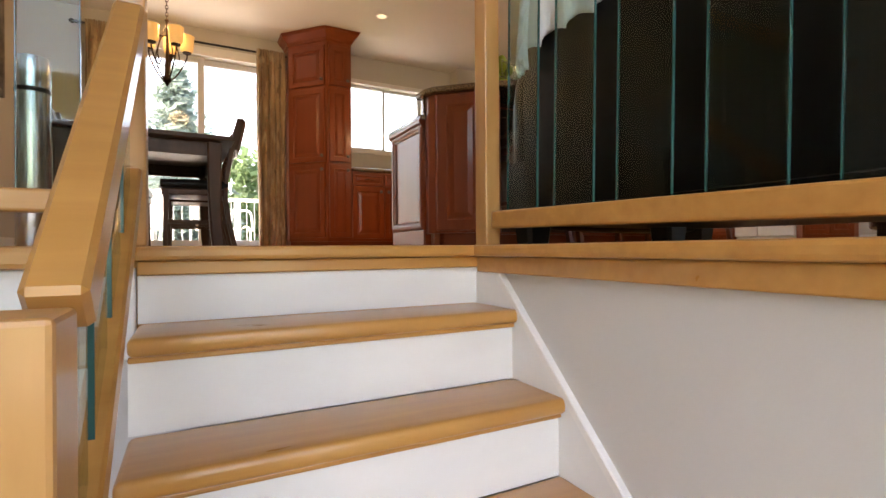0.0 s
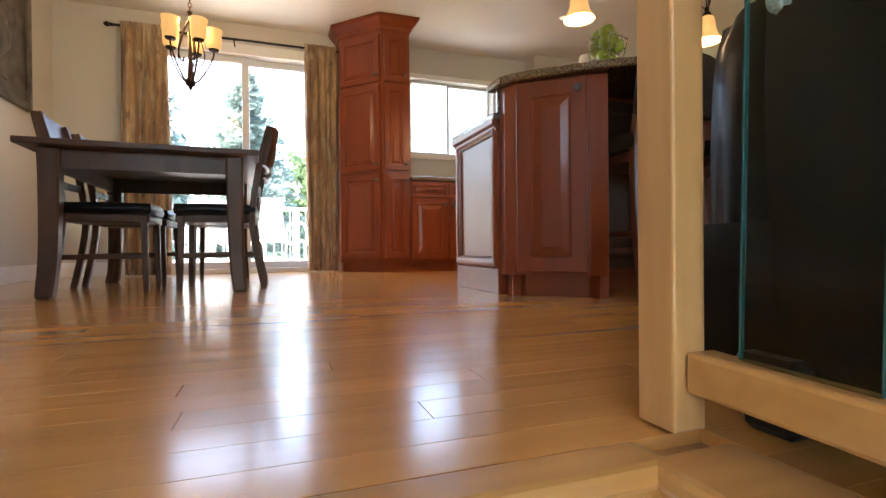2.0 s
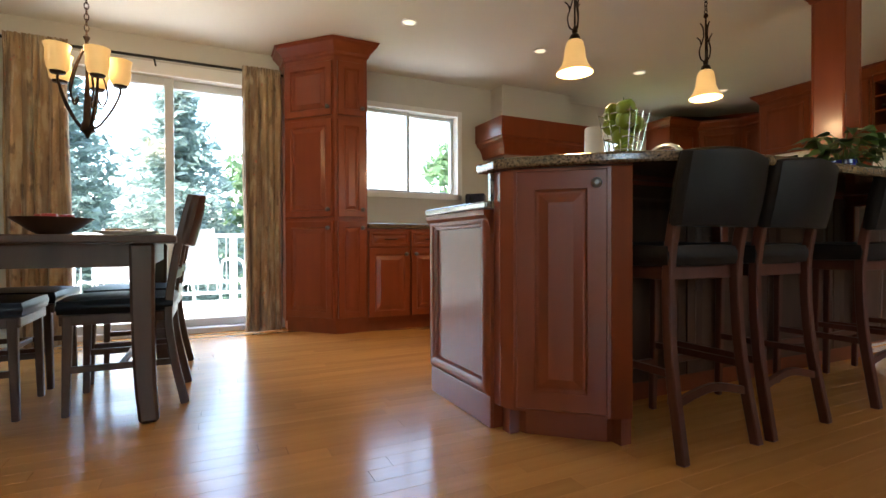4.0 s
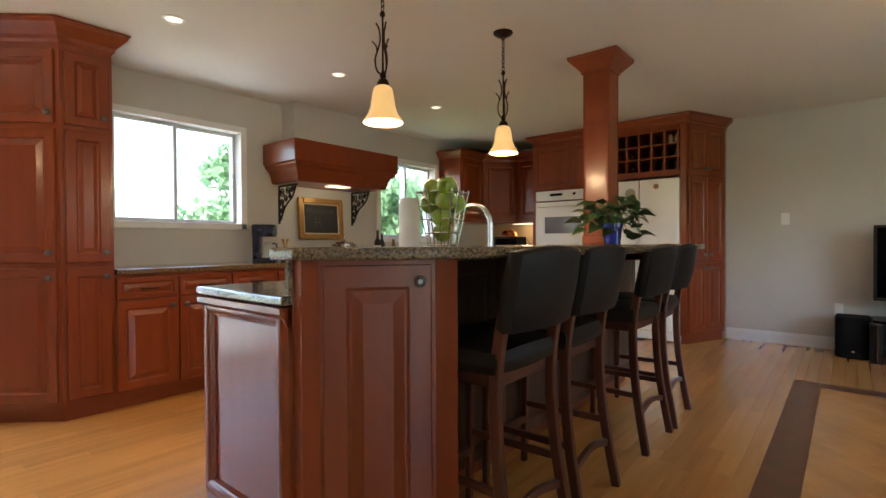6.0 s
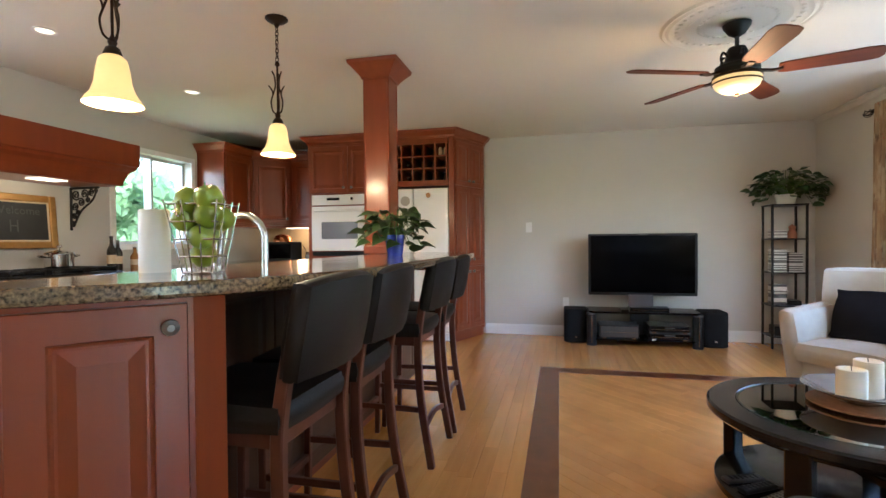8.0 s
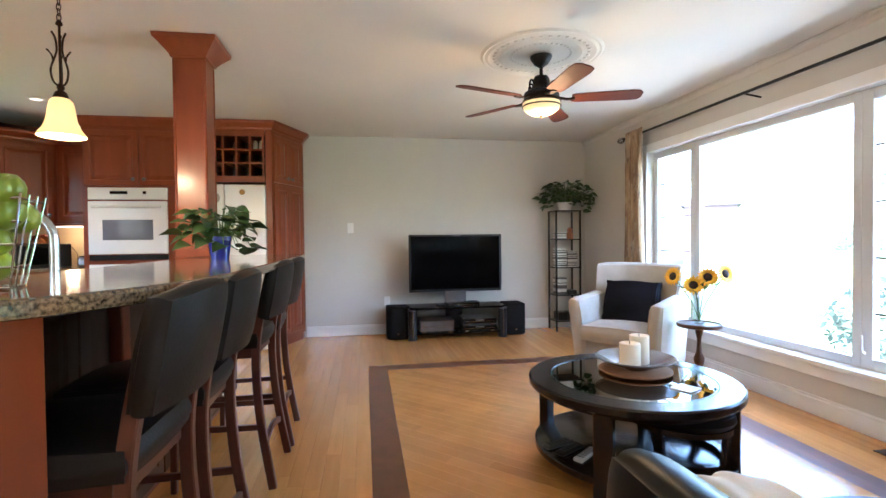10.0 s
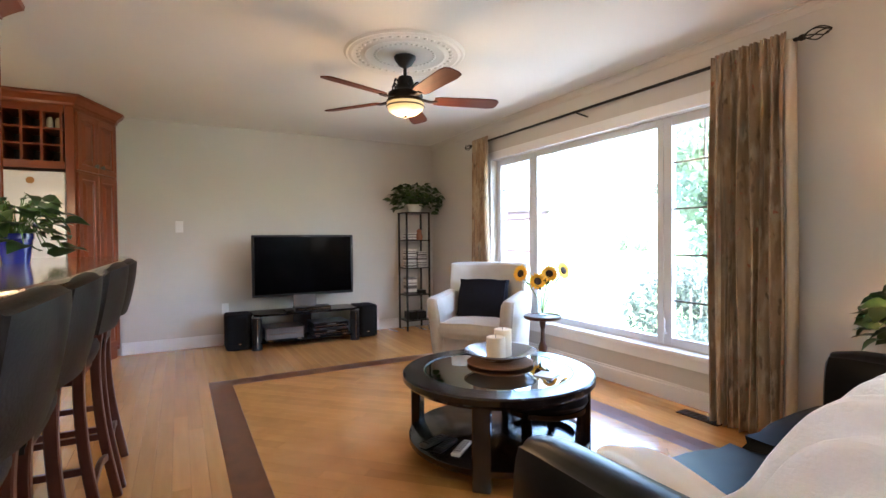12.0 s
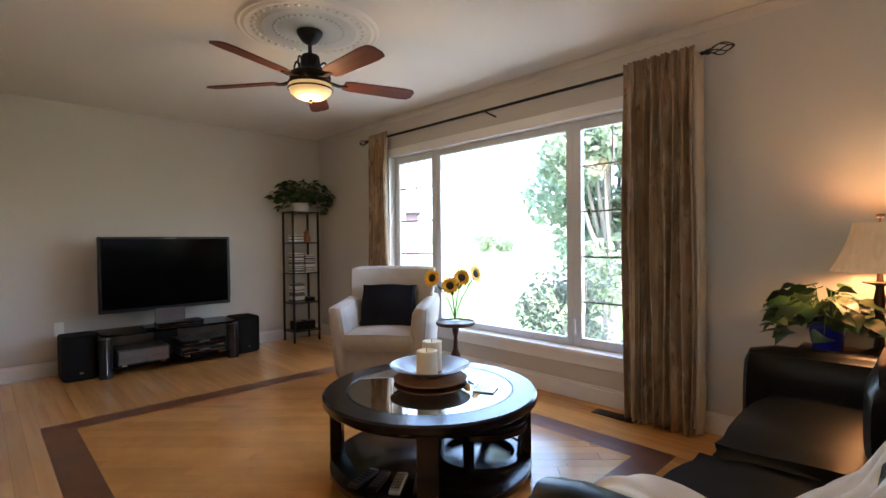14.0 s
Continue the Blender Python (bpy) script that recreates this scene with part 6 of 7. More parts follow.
pothos("shelf_plant", (6.50, -0.43, 1.492), 0.10, 0.10, WHITEGOODS, 0.32, 0.30, 190, 5, "bushy green pothos in a white bowl on the shelf tower", 0.16)

for y, z, lab, wd in ((2.21, 1.30, "white double light switch on the wall", 0.072), (1.78, 0.40, "white wall socket near the speaker", 0.07)):
    s = thing("wall_switch" if z > 1 else "wall_socket", (XE - 0.002, y, z), lab, "switch" if z > 1 else "socket")
    part("plate", box(-0.006, 0, -wd / 2, wd / 2, -0.06, 0.06, 0.002), WHITE, s)
    part("rocker", box(-0.010, -0.0062, -0.016, 0.016, -0.03, 0.03, 0.002), WHITE, s)

# armchair
ARM_AT = (4.445, -0.09, 0, 0, 0, 38.5)
arm = thing("armchair", ARM_AT, "cream upholstered wing armchair with flared arms", "armchair")
base = soft_box(-0.29, 0.29, -0.30, 0.30, 0.10, 0.33, 0.035, 0.008, 6)
part("seat_base", base, CREAM, arm, smooth=True)
part("seat_cushion", soft_box(-0.265, 0.265, -0.22, 0.345, 0.325, 0.455, 0.045, 0.02, 6, 0.004), CREAM, arm, smooth=True)
bk = soft_box(-0.34, 0.34, -0.075, 0.075, 0.0, 0.66, 0.06, 0.015, 11)
for v in bk.verts:
    u, k = v.co.x / 0.34, max(0.0, v.co.z / 0.66)
    v.co.x *= 0.90 + 0.18 * k ** 1.5
    v.co.y += 0.17 * abs(u) ** 2.5 * (1.0 - 0.35 * k) - 0.09 * k
    v.co.z += 0.012 * u * u * k
part("backrest", bk, CREAM, arm, "curved cream backrest with wings", True, pose(0, -0.235, 0.255))
for s in (-1, 1):
    a = soft_box(-0.065, 0.065, -0.33, 0.33, 0.10, 0.66, 0.06, 0.008, 10)
    for v in a.verts:
        k = max(0.0, (v.co.z - 0.10) / 0.56)
        f = (v.co.y + 0.33) / 0.66
        v.co.x += s * (0.285 + 0.045 * k ** 1.6)
        v.co.y += 0.02 * k * f - 0.03 * (1 - k) * f
        v.co.z += 0.05 * k * (1 - f) ** 2
    part("arm", a, CREAM, arm, smooth=True)
for sx in (-1, 1):
    for y in (-0.26, 0.26):
        part("leg", bar([(sx * 0.265, y, 0), (sx * 0.255, y, 0.105)], 0.035, 0.035, taper=[0.7, 1]), ESPRESSO, arm)
cush = thing("cushion", pose(*ARM_AT) @ pose(0.01, -0.015, 0.462, 20, 0, 0), "navy blue square cushion leaning in the armchair", "cushion")
cv = soft_box(-0.205, 0.205, -0.05, 0.05, 0.0, 0.32, 0.035, 0.03, 7)
for v in cv.verts:
    u, w_ = v.co.x / 0.205, v.co.z / 0.16 - 1
    pinch = 1 + 0.06 * (u * u * w_ * w_ - 0.5)
    v.co.x, v.co.z = v.co.x * pinch, 0.16 + (v.co.z - 0.16) * pinch
part("cover", cv, NAVY, cush, smooth=True)

# pedestal table with sunflowers
ped = thing("pedestal_table", (3.885, -0.30, 0), "small dark turned pedestal table by the window", "side table")
part("top", lathe([(0, 0.507), (0.135, 0.507), (0.146, 0.513), (0.148, 0.530), (0.143, 0.536), (0.134, 0.527), (0, 0.527)], 32), ESPRESSO, ped, smooth=True)
part("stem", lathe([(0.03, 0.09), (0.035, 0.13), (0.018, 0.16), (0.022, 0.21), (0.034, 0.26), (0.036, 0.285), (0.018, 0.33), (0.014, 0.42), (0.024, 0.465), (0.026, 0.485), (0.045, 0.506)], 20), ESPRESSO, ped, smooth=True)
for k in range(3):
    p = pose(0, 0, 0, 0, 0, 120 * k + 30)
    part("foot", bar([p @ Vector(q) for q in ((0.01, 0, 0.13), (0.09, 0, 0.09), (0.17, 0, 0.012))], 0.03, 0.025, side=p.to_3x3() @ Vector((0, 1, 0))), ESPRESSO, ped)
vase = thing("glass_vase", (3.91, -0.32, 0.527), "clear glass vase of sunflowers on the pedestal table", "vase")
part("glass_body", lathe([(0, 0.0), (0.038, 0), (0.04, 0.01), (0.042, 0.12), (0.055, 0.19), (0.052, 0.19), (0.038, 0.12), (0.036, 0.012), (0, 0.010)], 20), VASEGLASS, vase, smooth=True)
flowers = [((0.02, 0.03, 0.275), (-0.80, 0.58, 0.22)), ((-0.03, -0.045, 0.335), (-0.85, 0.45, 0.30)), ((0.10, 0.135, 0.335), (-0.25, 0.92, 0.25)), ((-0.095, -0.13, 0.36), (-0.92, -0.12, 0.28))]
for pos, d in flowers:
    fl = part("stem", tube(curve_points([(0, 0, 0.02), (pos[0] * 0.3, pos[1] * 0.3, 0.16), pos], 5), 0.004, 6), STEM, vase, smooth=True)
    rot = Vector(d).to_track_quat("Z", "Y").to_matrix().to_4x4()
    m = Matrix.Translation(pos) @ rot
    pet = bmesh.new()
    for ring, nn in ((0, 16), (1, 14)):
        for k in range(nn):
            a = 2 * math.pi * (k + 0.5 * ring) / nn
            r0, r1, wd = 0.024, 0.076 - 0.008 * ring, 0.014
            c, s = math.cos(a), math.sin(a)
            vs = [pet.verts.new((r * c - w * s, r * s + w * c, z)) for r, w, z in ((r0, -wd * 0.6, 0), (r0 + 0.018, -wd, 0.005 + 0.006 * ring), (r1, 0, 0.002 + 0.012 * ring), (r0 + 0.018, wd, 0.005 + 0.006 * ring), (r0, wd * 0.6, 0))]
            pet.faces.new(vs)
    part("petals", pet, PETAL, fl, "bright yellow petals", at=m)
    part("seed_head", lathe([(0.028, -0.004), (0.030, 0.006), (0.018, 0.014), (0, 0.015)], 18), SEEDS, fl, "dark brown seed head", True, m)
    lv = bmesh.new()
    leaf_mesh(lv, (pos[0] * 0.6, pos[1] * 0.6, pos[2] * 0.75), (pos[0], pos[1] + 0.05, 0.1), 0.07)
    part("leaf", lv, LEAF, fl)

# coffee table
ct = thing("coffee_table", (3.06, 0.715, 0, 0, 0, 46), "round black coffee table with a glass top and lower shelf", "coffee table")
part("rim", lathe([(0.39, 0.395), (0.50, 0.395), (0.51, 0.405), (0.51, 0.432), (0.50, 0.44), (0.40, 0.44), (0.39, 0.43), (0.39, 0.395)], 64), BLACKWOOD, ct, smooth=True)
gl = part("glass_top", lathe([(0, 0.438), (0.393, 0.438), (0.393, 0.430), (0, 0.430)], 64), DARKGLASS, ct, "inset smoked glass top")
part("glass_bevel", lathe([(0.386, 0.4392), (0.394, 0.4392)], 64), GLASSEDGE, ct)
part("crossbar", box(-0.40, 0.40, -0.03, 0.03, 0.395, 0.425), BLACKWOOD, ct)
part("apron", lathe([(0.455, 0.375), (0.47, 0.375), (0.47, 0.396), (0.455, 0.396), (0.455, 0.375)], 64), BLACKWOOD, ct, smooth=True)
part("lower_shelf", lathe([(0, 0.07), (0.47, 0.07), (0.48, 0.08), (0.48, 0.105), (0.47, 0.112), (0, 0.112)], 64), BLACKWOOD, ct, smooth=True)
for k in range(4):
    a = math.pi / 2 * k
    part("leg", bar([(0.455 * math.cos(a), 0.455 * math.sin(a), 0), (0.455 * math.cos(a), 0.455 * math.sin(a), 0.395)], 0.085, 0.055, side=(-math.sin(a), math.cos(a), 0)), BLACKWOOD, ct)
a = radians(-136)
o = thing("nesting_stool", (3.06 + 0.235 * math.cos(a), 0.715 + 0.235 * math.sin(a), 0.112), "rounded black leather nesting stool under the coffee table", "stool", "nesting stools")
part("seat", lathe([(0, 0.262), (0.20, 0.258), (0.235, 0.235), (0.24, 0.205), (0.225, 0.18), (0, 0.175)], 40), LEATHER, o, smooth=True)
part("seat_band", lathe([(0.225, 0.150), (0.232, 0.152), (0.232, 0.178), (0.20, 0.1795), (0.20, 0.150), (0.225, 0.150)], 40), BLACKWOOD, o, smooth=True)
part("foot_ring", lathe([(0.17, 0.0), (0.21, 0.0), (0.21, 0.022), (0.17, 0.022), (0.17, 0.0)], 40), BLACKWOOD, o, smooth=True)
for k in range(4):
    b = math.pi / 2 * k + 0.5
    part("leg", bar([(0.195 * math.cos(b), 0.195 * math.sin(b), 0.02), (0.21 * math.cos(b), 0.21 * math.sin(b), 0.16)], 0.05, 0.025, side=(-math.sin(b), math.cos(b), 0)), BLACKWOOD, o)
trivet = thing("woven_trivet", (3.14, 0.64, 0.4395), "round woven rattan trivet lying on the coffee table", "trivet")
part("disc", lathe([(0, 0.005), (0.175, 0.005), (0.185, 0.010), (0.185, 0.016), (0.175, 0.021), (0, 0.020)], 48), RUSH, trivet, smooth=True)
for k in range(4):
    part("foot", lathe([(0, 0), (0.010, 0), (0.010, 0.006)], 10, at=(0.13 * math.cos(1.57 * k), 0.13 * math.sin(1.57 * k), 0)), IRON, trivet)
dish = thing("candle_dish", (3.14, 0.64, 0.4605), "wide pewter dish holding two ivory candles", "dish")
part("dish", lathe([(0, 0), (0.07, 0), (0.08, 0.006), (0.16, 0.036), (0.200, 0.056), (0.204, 0.060), (0.195, 0.059), (0.10, 0.018), (0, 0.012)], 48), DISHMETAL, dish, smooth=True)
for x, y, hh, rr in ((-0.025, 0.045, 0.125, 0.052), (0.035, -0.045, 0.150, 0.050)):
    c = thing("ivory_candle", (3.14 + x, 0.64 + y, 0.4605 + 0.0135), "chunky ivory pillar candle in the dish", "candle", "candles in the dish")
    part("wax", lathe([(0, 0), (rr, 0), (rr + 0.001, 0.006), (rr, hh), (rr - 0.006, hh + 0.003), (0, hh - 0.008)], 24), WAX, c, smooth=True)
    part("wick", tube([(0, 0, hh - 0.01), (0.002, 0.001, hh + 0.012)], 0.0016, 5), PLASTIC, c)
small = thing("glass_ornament", (2.93, 0.47, 0.4395), "small clear glass ornament on the coffee table", "ornament")
part("glass_body", lathe([(0, 0), (0.03, 0), (0.045, 0.02), (0.03, 0.05), (0.01, 0.06), (0.012, 0.075), (0, 0.08)], 16), VASEGLASS, small, smooth=True)
tagged(part("coaster", box(-0.05, 0.05, -0.05, 0.05, 0, 0.006, 0.002), WHITEGOODS, at=pose(2.83, 0.57, 0.4395, 0, 0, 25)), "pale square coaster on the coffee table", "coaster")
for k, (x, y, a, mt, lab) in enumerate(((3.07, 1.10, 20, PEWTER, "grey remote control on the lower shelf"), (3.00, 1.07, 30, PLASTIC, "black remote control on the lower shelf"), (2.93, 1.02, 38, WHITEGOODS, "white remote control on the lower shelf"), (2.865, 0.955, 44, PLASTIC, "slim black remote control on the lower shelf"))):
    r = thing("remote_control", (x, y, 0.112, 0, 0, a), lab, "remote control", "remote controls")
    part("case", box(-0.024, 0.024, -0.085, 0.085, 0, 0.018, 0.006), mt, r)
    bb = bmesh.new()
    for i in range(3):
        for j in range(6):
            box(-0.016 + 0.013 * i, -0.008 + 0.013 * i, -0.06 + 0.022 * j, -0.05 + 0.022 * j, 0.0182, 0.0205, bm=bb)
    part("buttons", bb, PEWTER if mt is not PEWTER else PLASTIC, r)

# sofa
sofa = thing("leather_sofa", (0, 0, 0), "black leather sofa with rounded arms facing the television", "sofa")
SX0, SX1, SY0, SY1 = 0.985, 1.98, -0.42, 1.43
part("base", soft_box(SX0 + 0.02, 1.83, SY0 + 0.02, SY1 - 0.02, 0.06, 0.28, 0.03, 0.005), LEATHER, sofa, smooth=True)
bk = soft_box(SX0, SX0 + 0.26, SY0 + 0.06, SY1 - 0.13, 0.10, 0.74, 0.08, 0.02, 8)
part("backrest_frame", bk, LEATHER, sofa, smooth=True)
for y0, y1 in ((SY0 + 0.20, 0.55), (0.55, SY1 - 0.20)):
    part("seat_cushion", soft_box(SX0 + 0.22, 1.86 if y0 < 0.3 else 1.90, y0 + 0.005, y1 - 0.005, 0.27, 0.47 if y0 < 0.3 else 0.435, 0.05, 0.03, 8, 0.012), LEATHER, sofa, smooth=True)
    part("back_cushion", soft_box(SX0 + 0.14, SX0 + (0.50 if y0 < 0.3 else 0.42), y0 + 0.01, y1 - 0.01, 0.44, 0.785, 0.10, 0.02, 8, 0.012), LEATHER, sofa, smooth=True)
for y0, y1, z1 in ((SY0, SY0 + 0.20, 0.645), (SY1 - 0.19, SY1, 0.595)):
    part("arm", soft_box(SX0 + 0.04, SX1 + (0.03 if z1 < 0.6 else -0.005), y0, y1, 0.06, z1, 0.085, 0.012, 8), LEATHER, sofa, smooth=True)
for x, y in ((1.025, 1.285), (1.44, 1.12), (SX1 - 0.12, SY1 - 0.12), (1.025, SY0 + 0.12), (SX1 - 0.12, SY0 + 0.12)):
    part("foot", bar([(x, y, 0), (x, y, 0.10)], 0.10, 0.09, taper=[0.8, 1.0]), PLASTIC, sofa, "chunky black block foot")


def draped(name, mat, label, u_pts, v_pts, height, seed, amp, edge=9.0, ridge=0.0, hem=-9.0):
    """A blanket: a cloth grid laid over a profile, with soft folds."""
    own = bmesh.new()
    grid = []
    for i, (x, z) in enumerate(u_pts):
        row = []
        for y in v_pts:
            q = Vector((x, y, z))
            n = noise.noise(Vector((x * 2.2 + seed, y * 7.0, z * 2.2)))
            n2 = noise.noise(Vector((x * 6 + seed, y * 15.0, z * 6)))
            over = max(0.0, y - edge)
            fold = ridge * math.sin(62 * y + 7 * (x - 1.2) + 1.6 * math.sin(5 * x + seed)) * (0.6 + 0.4 * n)
            drop = 0.6 * max(0.0, hem - y)
            row.append(own.verts.new((x + 0.7 * fold + 0.25 * amp * n, y - 0.9 * over + 0.9 * fold + 0.028 * math.sin(9 * x + seed), max(min(z, 0.5), z - 0.95 * over) + fold - drop + amp * (n + 1) * 0.6 + 0.3 * amp * n2 + height)))
        grid.append(row)
    for a, b in zip(grid, grid[1:]):
        for k in range(len(v_pts) - 1):
            own.faces.new((a[k], a[k + 1], b[k + 1], b[k]))
    o = part(name, own, mat, smooth=True)
    o.modifiers.new("thickness", "SOLIDIFY").thickness = 0.014
    return tagged(o, label, "blanket")


prof = [(q.x, q.z) for q in curve_points([(0.955, 0, 0.56), (0.955, 0, 0.70), (1.0, 0, 0.80), (1.12, 0, 0.85), (1.25, 0, 0.86), (1.325, 0, 0.81), (1.39, 0, 0.71), (1.45, 0, 0.61), (1.53, 0, 0.54), (1.58, 0, 0.49)], 6)]
draped("throw_blanket", THROW, "white fleece throw draped over the sofa's backrest", prof, [0.86 + 0.008 * k for k in range(70)], 0.002, 3, 0.034, 1.25, 0.024)
prof = [(q.x, q.z) for q in curve_points([(1.62, 0, 0.462), (1.72, 0, 0.480), (1.82, 0, 0.500), (1.90, 0, 0.502), (1.96, 0, 0.465), (1.985, 0, 0.40)], 7)]
draped("cream_blanket", THROW2, "cream fleece blanket bunched on the sofa seat", prof, [0.985 + 0.008 * k for k in range(32)], -0.012, 8, 0.055, 9.0, 0.010, 1.03)

# end table, lamp and plant
endt = thing("end_table", (1.50, -0.60, 0), "dark wooden end table in the corner behind the sofa arm", "side table")
part("top", box(-0.30, 0.33, -0.17, 0.155, 0.575, 0.605, 0.005), ESPRESSO, endt)
for x in (-0.26, 0.29):
    for y in (-0.14, 0.125):
        part("leg", bar([(x, y, 0), (x, y, 0.575)], 0.035, 0.035), ESPRESSO, endt)
lamp = thing("table_lamp", (1.525, -0.565, 0.605), "bronze table lamp with a glowing bell-shaped linen shade", "table lamp")
part("base", lathe([(0, 0), (0.075, 0), (0.075, 0.012), (0.05, 0.03), (0.022, 0.045), (0.016, 0.10), (0.026, 0.14), (0.016, 0.19), (0.022, 0.26), (0.014, 0.31), (0.016, 0.322), (0.060, 0.334), (0.062, 0.338), (0.016, 0.340), (0.012, 0.348), (0.010, 0.39)], 22), IRON, lamp, smooth=True)
part("shade", lathe([(0.175, 0.385), (0.150, 0.43), (0.120, 0.50), (0.100, 0.57), (0.095, 0.60), (0.092, 0.60), (0.097, 0.57), (0.117, 0.50), (0.147, 0.43), (0.172, 0.387)], 36), LAMPSHADE, lamp, "glowing cream linen shade", True)
part("finial", lathe([(0.004, 0.59), (0.004, 0.62), (0.016, 0.625), (0.016, 0.635), (0, 0.64)], 12), IRON, lamp, smooth=True)
part("harp", tube([(-0.094, 0, 0.598), (0.094, 0, 0.598)], 0.002, 6), IRON, lamp)
point_lamp("table_lamp_light", (1.525, -0.565, 1.10), LAMP_W, (1.0, 0.52, 0.21), 0.06)
pothos("end_table_plant", (1.71, -0.585, 0.605), 0.075, 0.14, BLUEPOT, 0.22, 0.20, 120, 7, "variegated pothos in a cobalt blue pot on the end table", 0.16, 1.05)

# front curtains and floor register
curtain("curtain", 2.31, 2.725, YS + 0.160, 0.012, 2.228, 8, 0.038, 3, "tall bronze and sage printed drape beside the front window", lining=-1)
curtain("curtain", 5.14, 5.45, YS + 0.158, 0.012, 2.222, 6, 0.030, 4, "tall printed drape gathered at the window's corner end", flare=0.10)
curtain_rod(2.26, 5.52, YS + 0.125, 2.185, YS, "long black curtain rod with cage finials over the front window")
vent = thing("floor_register", (2.80, -0.66, 0.0), "small slotted brown floor heating register", "vent")
part("plate", box(-0.14, 0.14, -0.05, 0.05, 0.0005, 0.005, 0.001), IRON, vent)
for k in range(8):
    part("slot", box(-0.125 + 0.033 * k, -0.105 + 0.033 * k, -0.038, 0.038, 0.0052, 0.006), PLASTIC, vent)

# ceiling fan
med = bmesh.new()
lathe([(0.0, -0.004), (0.08, -0.012), (0.16, -0.012), (0.24, -0.016), (0.27, -0.026), (0.29, -0.014), (0.34, -0.016), (0.36, -0.030), (0.38, -0.018), (0.395, -0.026), (0.41, -0.002)], 72, med)
for k in range(36):
    a = 2 * math.pi * k / 36
    lathe([(0.0, -0.030), (0.010, -0.028), (0.016, -0.016)], 8, med, (0.315 * math.cos(a), 0.315 * math.sin(a), 0))
    lathe([(0.0, -0.026), (0.008, -0.024), (0.014, -0.012)], 8, med, (0.20 * math.cos(a), 0.20 * math.sin(a), 0))
tagged(part("ceiling_medallion", med, CEIL, smooth=True, at=pose(3.94, 0.845, H) @ Matrix.Diagonal((1.0, 1.0, 0.55, 1))), "round moulded plaster ceiling medallion", "ceiling medallion", kind="structure")
fan = thing("ceiling_fan", (3.94, 0.845, H - 0.012), "five-blade ceiling fan with mahogany blades and a lit glass bowl", "ceiling fan")
part("canopy", lathe([(0, -0.002), (0.075, -0.004), (0.072, -0.02), (0.045, -0.06), (0.02, -0.075), (0.012, -0.08), (0.012, -0.14)], 28), BLACKIRON, fan, smooth=True)
part("motor", lathe([(0.012, -0.13), (0.045, -0.14), (0.055, -0.16), (0.06, -0.20), (0.085, -0.235), (0.115, -0.25), (0.12, -0.275), (0.105, -0.295), (0.06, -0.30)], 32), BLACKIRON, fan, smooth=True)
part("band", lathe([(0.116, -0.298), (0.128, -0.302), (0.130, -0.315), (0.120, -0.318)], 32), IRON, fan, smooth=True)
part("light_bowl", lathe([(0.126, -0.318), (0.128, -0.335), (0.115, -0.365), (0.080, -0.390), (0.03, -0.403), (0, -0.404)], 36), BOWL, fan, "glowing alabaster glass bowl", True)
part("bowl_band", lathe([(0.1295, -0.338), (0.132, -0.342), (0.1265, -0.347)], 36), IRON, fan)
part("finial", lathe([(0.014, -0.402), (0.012, -0.415), (0, -0.424)], 12), IRON, fan, smooth=True)
for k in range(5):
    p = pose(0, 0, 0, 0, 0, 72 * k + FAN_TURN)
    part("blade_iron", bar([(0.10, 0, -0.285), (0.17, 0, -0.30), (0.22, 0, -0.298)], 0.035, 0.010, side=(0, 1, 0)), IRON, fan, at=p)
    bl = prism([(0.20, -0.045), (0.24, -0.056), (0.58, -0.066), (0.635, -0.058), (0.655, -0.03), (0.655, 0.03), (0.635, 0.058), (0.58, 0.066), (0.24, 0.056), (0.20, 0.045)], -0.004, 0.004, 0.002)
    bl.transform(pose(0, 0, -0.292, -12, 0, 0))
    part("blade", bl, BLADEWOOD, fan, at=p)
    sc = tube(curve_points([(0.05, 0, -0.20), (0.085, 0, -0.17), (0.10, 0, -0.21), (0.085, 0, -0.235)], 5), 0.006, 6)
    part("motor_scroll", sc, BLACKIRON, fan, smooth=True, at=p)
point_lamp("fan_light", (3.94, 0.845, H - 0.47), FAN_W, (1.0, 0.60, 0.28), 0.09)

# ---- outside ----
setting("ground", box(-400, 400, -400, 400, -2.6, -2.5), GRASS, "green lawn reaching to the horizon", "ground")
setting("driveway", box(1.0, 9.0, -30.0, -6.0, -2.499, -2.45), ASPHALT, "pale paved driveway in front of the house", "driveway")
setting("road", box(-200, 200, -38.0, -30.0, -2.498, -2.46), ASPHALT, "pale road beyond the front garden", "road")
rise = bmesh.new()
box(-6, 14, -6.0, YS - 0.35, -2.49, -0.95, 0.3, bm=rise)
setting("front_bank", rise, ASPHALT, "raised pale paved terrace under the front window", "ground")
deck = thing("deck", (0, 0, 0), "bleached wooden deck outside the patio door", "deck")
for k in range(22):
    part("plank", box(-3.2, 3.4, YN + 0.22 + 0.145 * k, YN + 0.36 + 0.145 * k, -0.12, -0.08, 0.004), DECK, deck)
part("beam", box(-3.2, 3.4, YN + 0.24, YN + 0.34, -2.5, -0.13), DECK, deck)
part("beam", box(-3.2, 3.4, YN + 3.20, YN + 3.30, -2.5, -0.13), DECK, deck)
rl = thing("deck_railing", (0, YN + 3.30, -0.08), "white painted deck railing with thin balusters", "railing")
part("top_rail", box(-3.2, 3.4, -0.06, 0.06, 0.93, 0.98, 0.006), WHITE, rl)
part("bottom_rail", box(-3.2, 3.4, -0.03, 0.03, 0.10, 0.14, 0.004), WHITE, rl)
